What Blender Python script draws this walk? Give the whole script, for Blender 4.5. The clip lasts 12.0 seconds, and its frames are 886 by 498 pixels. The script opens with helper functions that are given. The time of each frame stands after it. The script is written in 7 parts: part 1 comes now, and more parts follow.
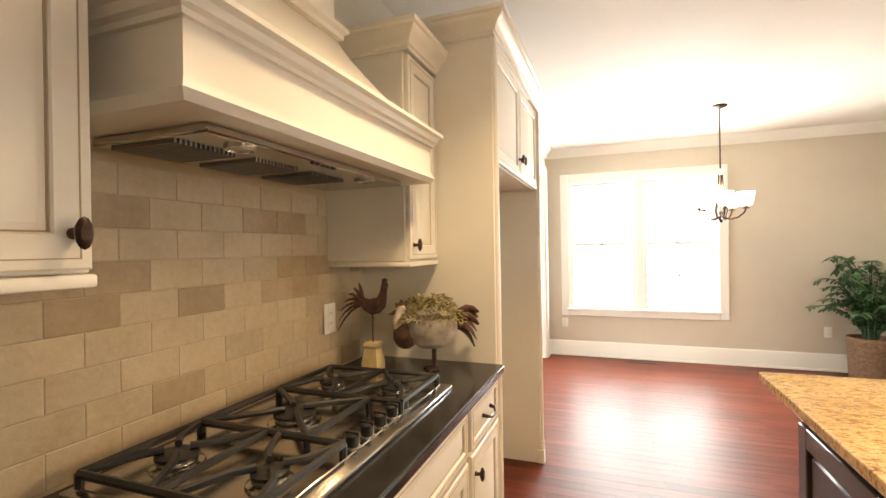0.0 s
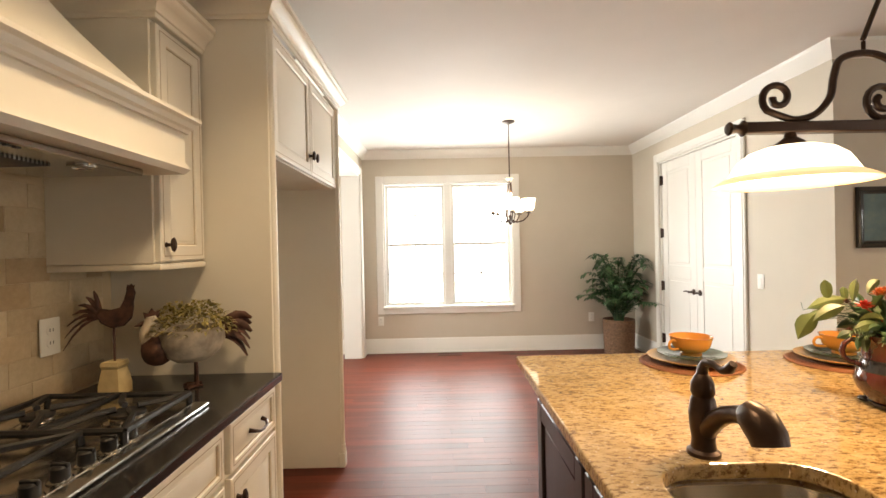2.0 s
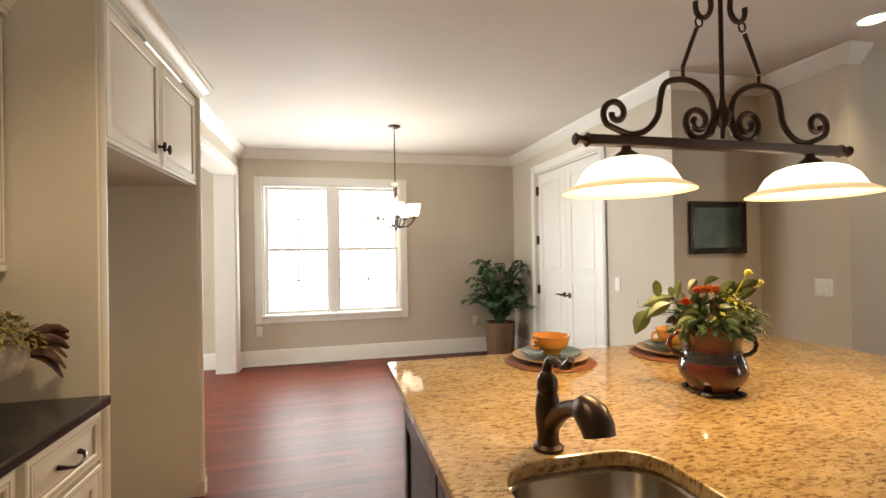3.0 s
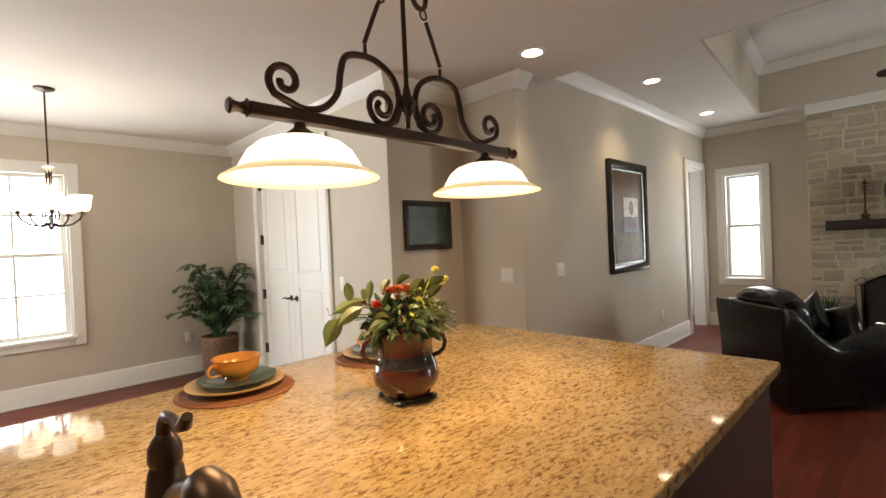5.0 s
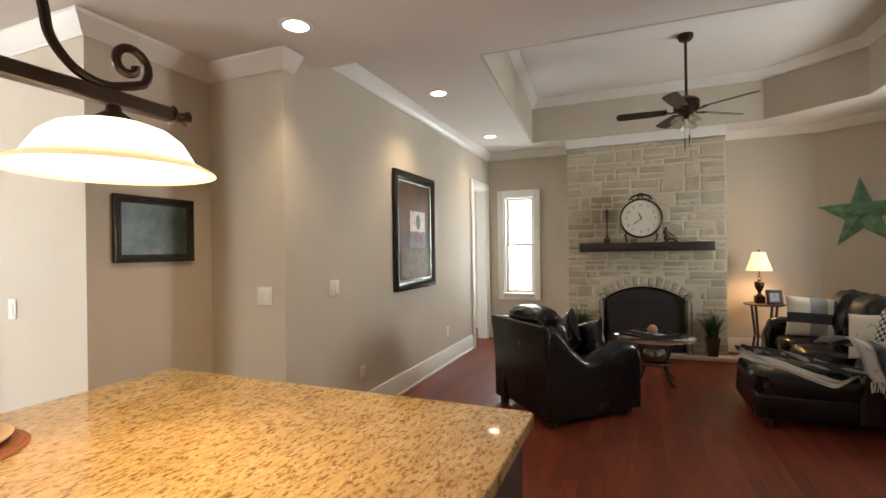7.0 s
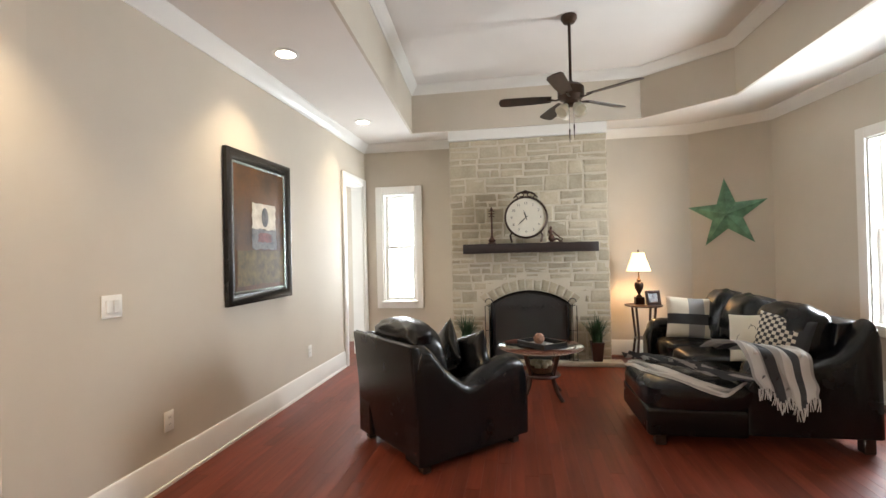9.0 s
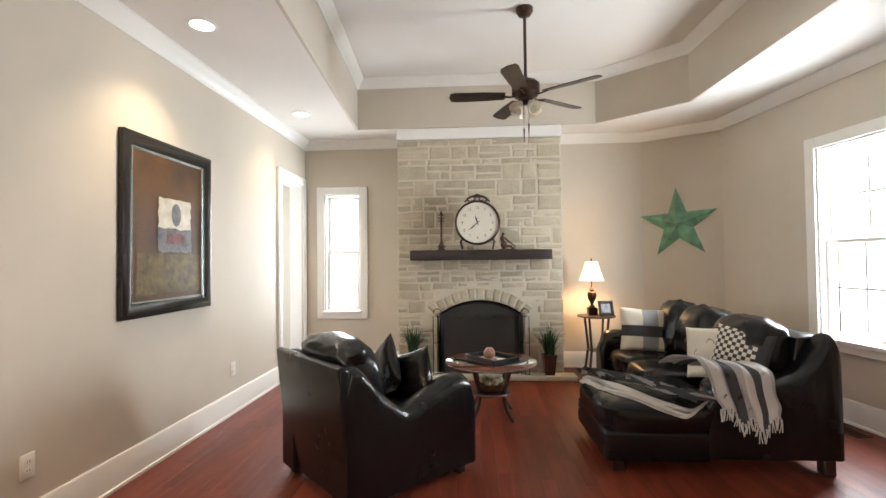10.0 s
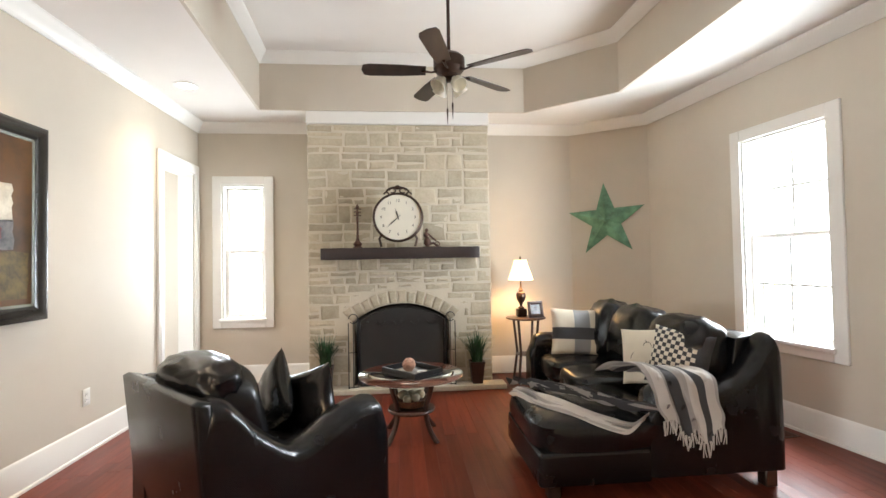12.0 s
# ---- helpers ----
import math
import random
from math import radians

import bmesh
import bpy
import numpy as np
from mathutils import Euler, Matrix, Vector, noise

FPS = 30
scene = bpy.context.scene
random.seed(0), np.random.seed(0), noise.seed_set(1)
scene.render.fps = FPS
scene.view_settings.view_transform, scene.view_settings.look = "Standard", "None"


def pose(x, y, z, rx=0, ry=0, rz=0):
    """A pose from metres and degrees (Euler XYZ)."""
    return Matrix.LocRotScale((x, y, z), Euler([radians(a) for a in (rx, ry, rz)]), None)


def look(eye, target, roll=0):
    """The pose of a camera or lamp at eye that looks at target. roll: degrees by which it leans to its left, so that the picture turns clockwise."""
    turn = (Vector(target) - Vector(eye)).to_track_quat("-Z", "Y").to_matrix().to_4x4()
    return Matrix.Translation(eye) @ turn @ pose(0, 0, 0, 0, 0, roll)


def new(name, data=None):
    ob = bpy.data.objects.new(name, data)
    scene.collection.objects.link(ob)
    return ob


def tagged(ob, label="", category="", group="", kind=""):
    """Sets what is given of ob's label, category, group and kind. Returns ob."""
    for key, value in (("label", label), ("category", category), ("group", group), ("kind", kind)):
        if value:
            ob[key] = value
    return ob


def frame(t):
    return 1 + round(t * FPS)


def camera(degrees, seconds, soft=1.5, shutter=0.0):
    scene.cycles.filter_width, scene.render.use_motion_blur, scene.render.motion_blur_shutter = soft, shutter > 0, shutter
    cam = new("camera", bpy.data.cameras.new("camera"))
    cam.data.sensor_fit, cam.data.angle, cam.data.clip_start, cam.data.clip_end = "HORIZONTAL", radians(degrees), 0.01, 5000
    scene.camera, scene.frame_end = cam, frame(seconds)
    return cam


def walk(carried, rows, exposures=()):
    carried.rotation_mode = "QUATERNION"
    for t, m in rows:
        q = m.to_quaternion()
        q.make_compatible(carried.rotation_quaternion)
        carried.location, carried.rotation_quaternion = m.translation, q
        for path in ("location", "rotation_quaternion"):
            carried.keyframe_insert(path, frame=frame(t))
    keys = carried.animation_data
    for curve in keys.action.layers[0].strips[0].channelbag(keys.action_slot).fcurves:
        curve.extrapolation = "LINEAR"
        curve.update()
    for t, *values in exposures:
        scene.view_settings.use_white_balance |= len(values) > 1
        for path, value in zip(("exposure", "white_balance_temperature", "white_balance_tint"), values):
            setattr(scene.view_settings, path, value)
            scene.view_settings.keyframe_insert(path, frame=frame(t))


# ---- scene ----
cam = camera(87.8, 12.0)
PATH = [
    (0, (-0.185, 0.307, 1.389), (-0.882, 2.182, 1.388), -0.9),
    (0.5, (-0.153, 0.317, 1.389), (-0.728, 2.232, 1.391), -0.6),
    (1, (-0.115, 0.341, 1.385), (-0.529, 2.298, 1.367), -0.7),
    (1.5, (-0.063, 0.372, 1.38), (-0.256, 2.362, 1.35), -0.9),
    (2, (0.001, 0.388, 1.38), (0.014, 2.388, 1.37), -1.2),
    (2.5, (0.059, 0.403, 1.371), (0.296, 2.389, 1.386), -1.2),
    (3, (0.101, 0.428, 1.365), (0.566, 2.373, 1.375), -0.9),
    (3.2, (0.114, 0.443, 1.376), (0.687, 2.359, 1.371), -0.3),
    (4.8, (0.328, 0.566, 1.374), (1.66, 2.057, 1.342), -2.4),
    (5, (0.392, 0.585, 1.361), (1.793, 2.012, 1.336), -2.5),
    (5.5, (0.52, 0.609, 1.365), (2.067, 1.876, 1.352), -2.5),
    (6, (0.672, 0.626, 1.362), (2.342, 1.727, 1.358), -1.6),
    (6.5, (0.829, 0.641, 1.363), (2.603, 1.565, 1.369), -1.0),
    (7, (0.998, 0.647, 1.365), (2.849, 1.405, 1.368), -0.8),
    (7.2, (1.075, 0.659, 1.368), (2.951, 1.353, 1.363), -0.8),
    (8.8, (1.716, 0.647, 1.329), (3.681, 1.018, 1.33), -1.1),
    (9, (1.798, 0.63, 1.325), (3.771, 0.953, 1.344), -1.3),
    (9.5, (1.988, 0.608, 1.319), (3.977, 0.814, 1.368), -1.3),
    (10, (2.174, 0.604, 1.318), (4.17, 0.727, 1.365), -0.6),
    (10.5, (2.341, 0.589, 1.316), (4.34, 0.615, 1.352), -0.6),
    (11, (2.481, 0.567, 1.3), (4.48, 0.509, 1.339), -0.9),
    (11.5, (2.594, 0.545, 1.291), (4.589, 0.412, 1.345), -1.1),
    (12, (2.676, 0.507, 1.286), (4.667, 0.327, 1.337), -1.0),
]
EXPOSURES = [(0, 0.5, 7300, 10), (1.0, 0.1, 7200, 10), (1.5, 0.02, 7200, 10), (2.5, -0.25, 7100, 10), (3.2, -0.48, 7100, 10), (5.5, -0.5, 6900, 10), (6.5, -0.25, 6900, 10), (7.2, -0.05, 6850, 10), (9, 0.55, 6450, 10), (9.5, 0.62, 6400, 10), (10.5, 0.8, 6350, 10), (12, 0.92, 6350, 10)]
walk(cam, [(t, look(eye, target, roll)) for t, eye, target, roll in PATH], EXPOSURES)

# ---- world and large lights ----
world = bpy.data.worlds.new("sky")
scene.world = world
world.use_nodes = True
_nt = world.node_tree
_sky = _nt.nodes.new("ShaderNodeTexSky")
_sky.sky_type, _sky.sun_disc = "NISHITA", False
_sky.sun_elevation, _sky.sun_rotation = radians(52), radians(200)
_nt.links.new(_sky.outputs[0], _nt.nodes["Background"].inputs[0])
_nt.nodes["Background"].inputs[1].default_value = 0.12

DAY = (0.88, 0.95, 1.0)


def lamp(name, kind, energy, color, m, size=0.1, size_y=None, spot=None, blend=0.5, spread=None):
    d = bpy.data.lights.new(name, kind)
    d.energy, d.color = energy, color
    if kind == "AREA":
        d.shape = "RECTANGLE" if size_y else "DISK"
        d.size = size
        if size_y:
            d.size_y = size_y
        if spread:
            d.spread = radians(spread)
    else:
        d.shadow_soft_size = size
        if kind == "SPOT":
            d.spot_size, d.spot_blend = radians(spot), blend
    ob = new(name, d)
    ob.matrix_basis = m
    return ob


sun = bpy.data.lights.new("sun", "SUN")
sun.energy, sun.angle, sun.color = 0.8, radians(12), (1.0, 0.95, 0.88)
new("sun", sun).matrix_basis = pose(0, 0, 12, 38, 0, 160)

# ---- materials ----


def material(name, rough=0.5, metal=0.0, coat=0.0):
    m = bpy.data.materials.new(name)
    m.use_nodes = True
    b = m.node_tree.nodes["Principled BSDF"]
    b.inputs["Roughness"].default_value, b.inputs["Metallic"].default_value = rough, metal
    b.inputs["Coat Weight"].default_value = coat
    return m, m.node_tree, b


def node(nt, kind, **values):
    n = nt.nodes.new("ShaderNode" + kind)
    for k, v in values.items():
        n.inputs[k.replace("_", " ")].default_value = v
    return n


def ramp(nt, src, stops):
    r = nt.nodes.new("ShaderNodeValToRGB")
    e = r.color_ramp.elements
    while len(e) < len(stops):
        e.new(0.5)
    for el, (p, c) in zip(e, stops):
        el.position, el.color = p, (*c, 1)
    nt.links.new(src, r.inputs[0])
    return r


def coords(nt, scale=(1, 1, 1), kind="Object", turn=(0, 0, 0)):
    c, mp = nt.nodes.new("ShaderNodeTexCoord"), nt.nodes.new("ShaderNodeMapping")
    mp.inputs["Scale"].default_value = scale
    mp.inputs["Rotation"].default_value = turn
    nt.links.new(c.outputs[kind], mp.inputs[0])
    return mp.outputs[0]


def noise_tex(nt, vec, scale, detail=4.0, rough=0.55):
    n = node(nt, "TexNoise", Scale=scale, Detail=detail, Roughness=rough)
    nt.links.new(vec, n.inputs["Vector"])
    return n.outputs[0]


def bump(nt, b, src, strength, dist=0.01):
    n = node(nt, "Bump", Strength=strength, Distance=dist)
    nt.links.new(src, n.inputs["Height"])
    nt.links.new(n.outputs[0], b.inputs["Normal"])


def mixc(nt, fac, a, b_):
    m = nt.nodes.new("ShaderNodeMix")
    m.data_type = "RGBA"
    for s, v in ((m.inputs[0], fac), (m.inputs[6], a), (m.inputs[7], b_)):
        if isinstance(v, (int, float)):
            s.default_value = v
        elif isinstance(v, tuple):
            s.default_value = (*v, 1)
        else:
            nt.links.new(v, s)
    return m.outputs[2]


def paint(name, color, rough=0.6, vary=0.06, grain=180, bmp=0.05, coat=0.0, metal=0.0, blotch=2.2):
    """Paint, plaster, plastic or metal with faint blotches and a fine grain."""
    m, nt, b = material(name, rough, metal, coat)
    v = coords(nt)
    lo = tuple(c * (1 - vary) for c in color)
    hi = tuple(min(1, c * (1 + vary)) for c in color)
    r = ramp(nt, noise_tex(nt, v, blotch, 5), [(0.3, lo), (0.7, hi)])
    nt.links.new(r.outputs[0], b.inputs["Base Color"])
    if bmp:
        bump(nt, b, noise_tex(nt, v, grain, 3), bmp, 0.004)
    rr = nt.nodes.new("ShaderNodeMapRange")
    rr.inputs[3].default_value, rr.inputs[4].default_value = max(0.02, rough - 0.06), min(1, rough + 0.06)
    nt.links.new(noise_tex(nt, v, 9, 3), rr.inputs[0])
    nt.links.new(rr.outputs[0], b.inputs["Roughness"])
    return m


def glow(name, color, strength, base=(0.9, 0.85, 0.75)):
    m, nt, b = material(name, 0.35)
    b.inputs["Base Color"].default_value = (*base, 1)
    b.inputs["Emission Color"].default_value = (*color, 1)
    b.inputs["Emission Strength"].default_value = strength
    return m


def glass_mat(name, tint=(1, 1, 1), rough=0.0):
    m, nt, b = material(name, rough)
    b.inputs["Base Color"].default_value = (*tint, 1)
    b.inputs["Transmission Weight"].default_value = 1
    b.inputs["IOR"].default_value = 1.45
    return m


def wood(name, dark, light, rough=0.35, scale=(1, 14, 14), coat=0.0, per_piece=0.0, grain_b=0.08):
    m, nt, b = material(name, rough, 0, coat)
    v = coords(nt, scale)
    info = nt.nodes.new("ShaderNodeObjectInfo")
    geo = nt.nodes.new("ShaderNodeNewGeometry")
    add = nt.nodes.new("ShaderNodeVectorMath")
    off = nt.nodes.new("ShaderNodeMath")
    off.operation = "ADD"
    nt.links.new(info.outputs["Random"], off.inputs[0])
    nt.links.new(geo.outputs["Random Per Island"], off.inputs[1])
    mul = nt.nodes.new("ShaderNodeMath")
    mul.operation = "MULTIPLY"
    mul.inputs[1].default_value = 37.0
    nt.links.new(off.outputs[0], mul.inputs[0])
    nt.links.new(v, add.inputs[0])
    nt.links.new(mul.outputs[0], add.inputs[1])
    n1 = noise_tex(nt, add.outputs[0], 1.6, 7, 0.62)
    r = ramp(nt, n1, [(0.28, dark), (0.5, tuple((a + c) / 2 for a, c in zip(dark, light))), (0.74, light)])
    col = r.outputs[0]
    if per_piece:
        fr = nt.nodes.new("ShaderNodeMath")
        fr.operation = "FRACT"
        nt.links.new(off.outputs[0], fr.inputs[0])
        mr = nt.nodes.new("ShaderNodeMapRange")
        mr.inputs[3].default_value, mr.inputs[4].default_value = 1 - per_piece, 1 + per_piece
        nt.links.new(fr.outputs[0], mr.inputs[0])
        hsv = nt.nodes.new("ShaderNodeHueSaturation")
        nt.links.new(mr.outputs[0], hsv.inputs["Value"])
        nt.links.new(col, hsv.inputs["Color"])
        col = hsv.outputs[0]
    nt.links.new(col, b.inputs["Base Color"])
    bump(nt, b, n1, grain_b, 0.003)
    return m


def stone_mat(name, a, b_, c, rough=0.85, scale=5.0, bmp=0.5, vary=0.2):
    m, nt, b = material(name, rough)
    v = coords(nt)
    info = nt.nodes.new("ShaderNodeObjectInfo")
    add = nt.nodes.new("ShaderNodeVectorMath")
    nt.links.new(v, add.inputs[0])
    sc = nt.nodes.new("ShaderNodeMath")
    sc.operation = "MULTIPLY"
    sc.inputs[1].default_value = 31.0
    nt.links.new(info.outputs["Random"], sc.inputs[0])
    nt.links.new(sc.outputs[0], add.inputs[1])
    n1, n2 = noise_tex(nt, add.outputs[0], scale, 6, 0.65), noise_tex(nt, add.outputs[0], scale * 9, 5, 0.7)
    r = ramp(nt, n1, [(0.25, a), (0.5, b_), (0.78, c)])
    mr = nt.nodes.new("ShaderNodeMapRange")
    mr.inputs[3].default_value, mr.inputs[4].default_value = 1 - vary, 1 + vary
    nt.links.new(info.outputs["Random"], mr.inputs[0])
    hsv = nt.nodes.new("ShaderNodeHueSaturation")
    nt.links.new(mr.outputs[0], hsv.inputs["Value"])
    nt.links.new(r.outputs[0], hsv.inputs["Color"])
    col = mixc(nt, 0.25, hsv.outputs[0], ramp(nt, n2, [(0.35, tuple(x * 0.6 for x in b_)), (0.7, c)]).outputs[0])
    nt.links.new(col, b.inputs["Base Color"])
    bump(nt, b, n2, bmp, 0.01)
    return m


def leather(name, color, rough=0.28):
    m, nt, b = material(name, rough)
    v = coords(nt)
    b.inputs["Specular IOR Level"].default_value = 0.45
    r = ramp(nt, noise_tex(nt, v, 7, 5), [(0.3, tuple(c * 0.85 for c in color)), (0.75, tuple(c * 1.2 for c in color))])
    nt.links.new(r.outputs[0], b.inputs["Base Color"])
    vo = node(nt, "TexVoronoi", Scale=160.0)
    nt.links.new(v, vo.inputs["Vector"])
    wr = noise_tex(nt, v, 16, 6, 0.6)
    mx = nt.nodes.new("ShaderNodeMath")
    mx.operation = "MULTIPLY_ADD"
    nt.links.new(vo.outputs[0], mx.inputs[0])
    mx.inputs[1].default_value = 0.12
    nt.links.new(wr, mx.inputs[2])
    bump(nt, b, mx.outputs[0], 0.06, 0.006)
    rr = nt.nodes.new("ShaderNodeMapRange")
    rr.inputs[3].default_value, rr.inputs[4].default_value = rough - 0.03, rough + 0.07
    nt.links.new(noise_tex(nt, v, 5, 4), rr.inputs[0])
    nt.links.new(rr.outputs[0], b.inputs["Roughness"])
    return m


def granite(name):
    m, nt, b = material(name, 0.05)
    v = coords(nt)
    v2 = coords(nt, (0.9, 2.0, 1), turn=(0, 0, 0.5))
    n1 = noise_tex(nt, v2, 14, 8, 0.75)
    base = ramp(nt, n1, [(0.25, (0.36, 0.22, 0.085)), (0.48, (0.55, 0.38, 0.17)), (0.72, (0.66, 0.5, 0.28))]).outputs[0]
    n2 = noise_tex(nt, v2, 50, 6, 0.74)
    dark = ramp(nt, n2, [(0.49, (0, 0, 0)), (0.62, (1, 1, 1))]).outputs[0]
    col = mixc(nt, dark, base, (0.17, 0.09, 0.035))
    vo = node(nt, "TexVoronoi", Scale=85.0)
    nt.links.new(v, vo.inputs["Vector"])
    pale = ramp(nt, vo.outputs[0], [(0.12, (1, 1, 1)), (0.28, (0, 0, 0))]).outputs[0]
    sel = ramp(nt, noise_tex(nt, v, 30, 2), [(0.5, (0, 0, 0)), (0.6, (1, 1, 1))]).outputs[0]
    mm = nt.nodes.new("ShaderNodeMix")
    mm.data_type, mm.blend_type = "RGBA", "MULTIPLY"
    mm.inputs[0].default_value = 1
    nt.links.new(pale, mm.inputs[6])
    nt.links.new(sel, mm.inputs[7])
    col = mixc(nt, mm.outputs[2], col, (0.72, 0.6, 0.42))
    big = ramp(nt, noise_tex(nt, v, 3, 3), [(0.35, (0.82, 0.79, 0.74)), (0.7, (1.05, 1.03, 1.0))]).outputs[0]
    m2 = nt.nodes.new("ShaderNodeMix")
    m2.data_type, m2.blend_type = "RGBA", "MULTIPLY"
    m2.inputs[0].default_value = 1
    nt.links.new(col, m2.inputs[6])
    nt.links.new(big, m2.inputs[7])
    nt.links.new(m2.outputs[2], b.inputs["Base Color"])
    return m


WALL = paint("wall_paint", (0.56, 0.5, 0.41), 0.75, 0.03, 260, 0.06)
CEIL = paint("ceiling_paint", (0.74, 0.7, 0.65), 0.85, 0.02, 260, 0.05)
TRIM = paint("trim_paint", (0.8, 0.78, 0.73), 0.35, 0.02, 220, 0.02)
CABINET = paint("cream_cabinet_paint", (0.78, 0.72, 0.6), 0.38, 0.04, 120, 0.03)
GLAZE = paint("brown_glaze_line", (0.42, 0.31, 0.18), 0.5, 0.15, 60, 0.03)
FLOOR = wood("cherry_planks", (0.095, 0.019, 0.010), (0.175, 0.038, 0.019), 0.4, (1.3, 16, 16), 0.0, 0.2, 0.03)
FLOOR.node_tree.nodes["Principled BSDF"].inputs["Specular IOR Level"].default_value = 0.2
JOINT = paint("dark_joint", (0.045, 0.011, 0.007), 0.8)
ESPRESSO = wood("espresso_wood", (0.012, 0.007, 0.005), (0.035, 0.02, 0.014), 0.35, (14, 14, 1.5), 0.2)
MANTEL = wood("dark_mantel_wood", (0.011, 0.006, 0.005), (0.034, 0.017, 0.013), 0.5, (14, 1.2, 14), 0.0, 0, 0.3)
BLACKGRANITE = paint("black_granite", (0.018, 0.017, 0.017), 0.14, 0.5, 300, 0.0, 0.0, 0.0, 140)
GRANITE = granite("gold_granite")
TILE = stone_mat("travertine_tile", (0.44, 0.33, 0.2), (0.54, 0.43, 0.28), (0.62, 0.52, 0.37), 0.38, 6, 0.12, 0.1)
TILE_DARK = stone_mat("brown_travertine_tile", (0.33, 0.23, 0.13), (0.41, 0.3, 0.18), (0.5, 0.39, 0.25), 0.38, 6, 0.12, 0.1)
GROUT = paint("grout", (0.53, 0.43, 0.29), 0.9, 0.1, 90, 0.2)
STONE = stone_mat("limestone", (0.34, 0.285, 0.19), (0.45, 0.385, 0.275), (0.54, 0.475, 0.355), 0.85, 4, 0.5, 0.2)
MORTAR = paint("mortar", (0.56, 0.5, 0.39), 0.95, 0.08, 60, 0.6)
SOOT = paint("sooty_firebrick", (0.02, 0.018, 0.016), 0.95, 0.4, 30, 0.5)
STEEL = paint("stainless_steel", (0.5, 0.47, 0.43), 0.2, 0.05, 400, 0.03, 0, 1.0)
IRON = paint("cast_iron", (0.01, 0.009, 0.009), 0.42, 0.3, 200, 0.2)
BRONZE = paint("oiled_bronze", (0.055, 0.032, 0.022), 0.36, 0.35, 90, 0.08, 0, 0.7)
BLACK = paint("black_enamel", (0.012, 0.011, 0.011), 0.3, 0.2, 100, 0.03)
LEATHER = leather("black_leather", (0.0045, 0.0048, 0.0056), 0.24)
GLASS = glass_mat("window_glass")
TABLEGLASS = glass_mat("table_glass", (0.86, 0.95, 0.92))
PLASTIC = paint("white_plastic", (0.78, 0.76, 0.7), 0.4, 0.02, 100, 0.0)
SHADE = glow("alabaster_shade", (1.0, 0.84, 0.6), 4.5)
SHADE_RIM = glow("amber_shade_rim", (1.0, 0.74, 0.4), 0.85, (0.8, 0.65, 0.4))
BULB = glow("lamp_lens", (1.0, 0.9, 0.74), 14.0)
LAMPSHADE = glow("cloth_lampshade", (1.0, 0.66, 0.34), 1.6, (0.8, 0.68, 0.5))
CUP = glow("lit_frosted_cup", (1.0, 0.9, 0.74), 3.0, (0.9, 0.86, 0.76))
FROST = paint("frosted_glass", (0.9, 0.84, 0.72), 0.35, 0.04, 40, 0.0)
FROST.node_tree.nodes["Principled BSDF"].inputs["Transmission Weight"].default_value = 0.6
LEAF = paint("dark_green_leaf", (0.055, 0.12, 0.045), 0.45, 0.45, 60, 0.1, 0, 0, 8)
FLEAF = paint("deep_green_leaf", (0.025, 0.055, 0.016), 0.45, 0.4, 60, 0.1, 0, 0, 10)
BAFFLE = paint("grey_baffle_steel", (0.22, 0.21, 0.2), 0.35, 0.1, 200, 0.05, 0, 1.0)
LEAF2 = paint("yellow_green_leaf", (0.06, 0.08, 0.024), 0.4, 0.4, 60, 0.1, 0, 0, 10)
GRASS = paint("grass_blade", (0.022, 0.065, 0.02), 0.5, 0.5, 60, 0.1, 0, 0, 8)
MOSS = paint("dry_moss", (0.25, 0.2, 0.06), 0.8, 0.55, 80, 0.2, 0, 0, 30)
RED = paint("red_petal", (0.5, 0.03, 0.018), 0.5, 0.3, 60, 0.1, 0, 0, 30)
CLUMP = paint("yellow_green_filler", (0.26, 0.27, 0.05), 0.6, 0.5, 60, 0.1, 0, 0, 25)
FERN = paint("fern_green", (0.05, 0.075, 0.025), 0.6, 0.4, 60, 0.1, 0, 0, 20)
RUSTBUD = paint("dark_rust_petal", (0.11, 0.022, 0.016), 0.5, 0.4, 60, 0.1, 0, 0, 30)
ORANGE = paint("rust_petal", (0.45, 0.12, 0.03), 0.5, 0.3, 60, 0.1, 0, 0, 30)
YELLOW = paint("yellow_bud", (0.55, 0.5, 0.08), 0.5, 0.3, 60, 0.1, 0, 0, 30)
BASKET = paint("brown_wicker", (0.2, 0.11, 0.06), 0.7, 0.4, 120, 0.4, 0, 0, 40)
POT = paint("red_brown_glaze", (0.06, 0.011, 0.008), 0.16, 0.4, 60, 0.05, 0.5, 0, 12)
POT_DARK = paint("dark_glaze_band", (0.02, 0.018, 0.02), 0.14, 0.4, 60, 0.03, 0.5)
YELLOWWARE = paint("ochre_ceramic", (0.58, 0.25, 0.045), 0.18, 0.12, 50, 0.02, 0.3)
GREENWARE = paint("green_ceramic", (0.05, 0.09, 0.06), 0.2, 0.25, 50, 0.02, 0.3)
TANWARE = paint("tan_ceramic", (0.55, 0.36, 0.16), 0.3, 0.12, 50, 0.02)
MAT = paint("rust_woven_mat", (0.2, 0.075, 0.03), 0.85, 0.25, 240, 0.5)
RUST = paint("rusty_metal", (0.09, 0.04, 0.025), 0.6, 0.5, 60, 0.3, 0, 0.3, 30)
CHALK = paint("worn_white_paint", (0.46, 0.39, 0.3), 0.7, 0.45, 60, 0.2, 0, 0, 18)
BLOCK = paint("worn_yellow_wood", (0.5, 0.38, 0.19), 0.7, 0.2, 60, 0.2, 0, 0, 18)
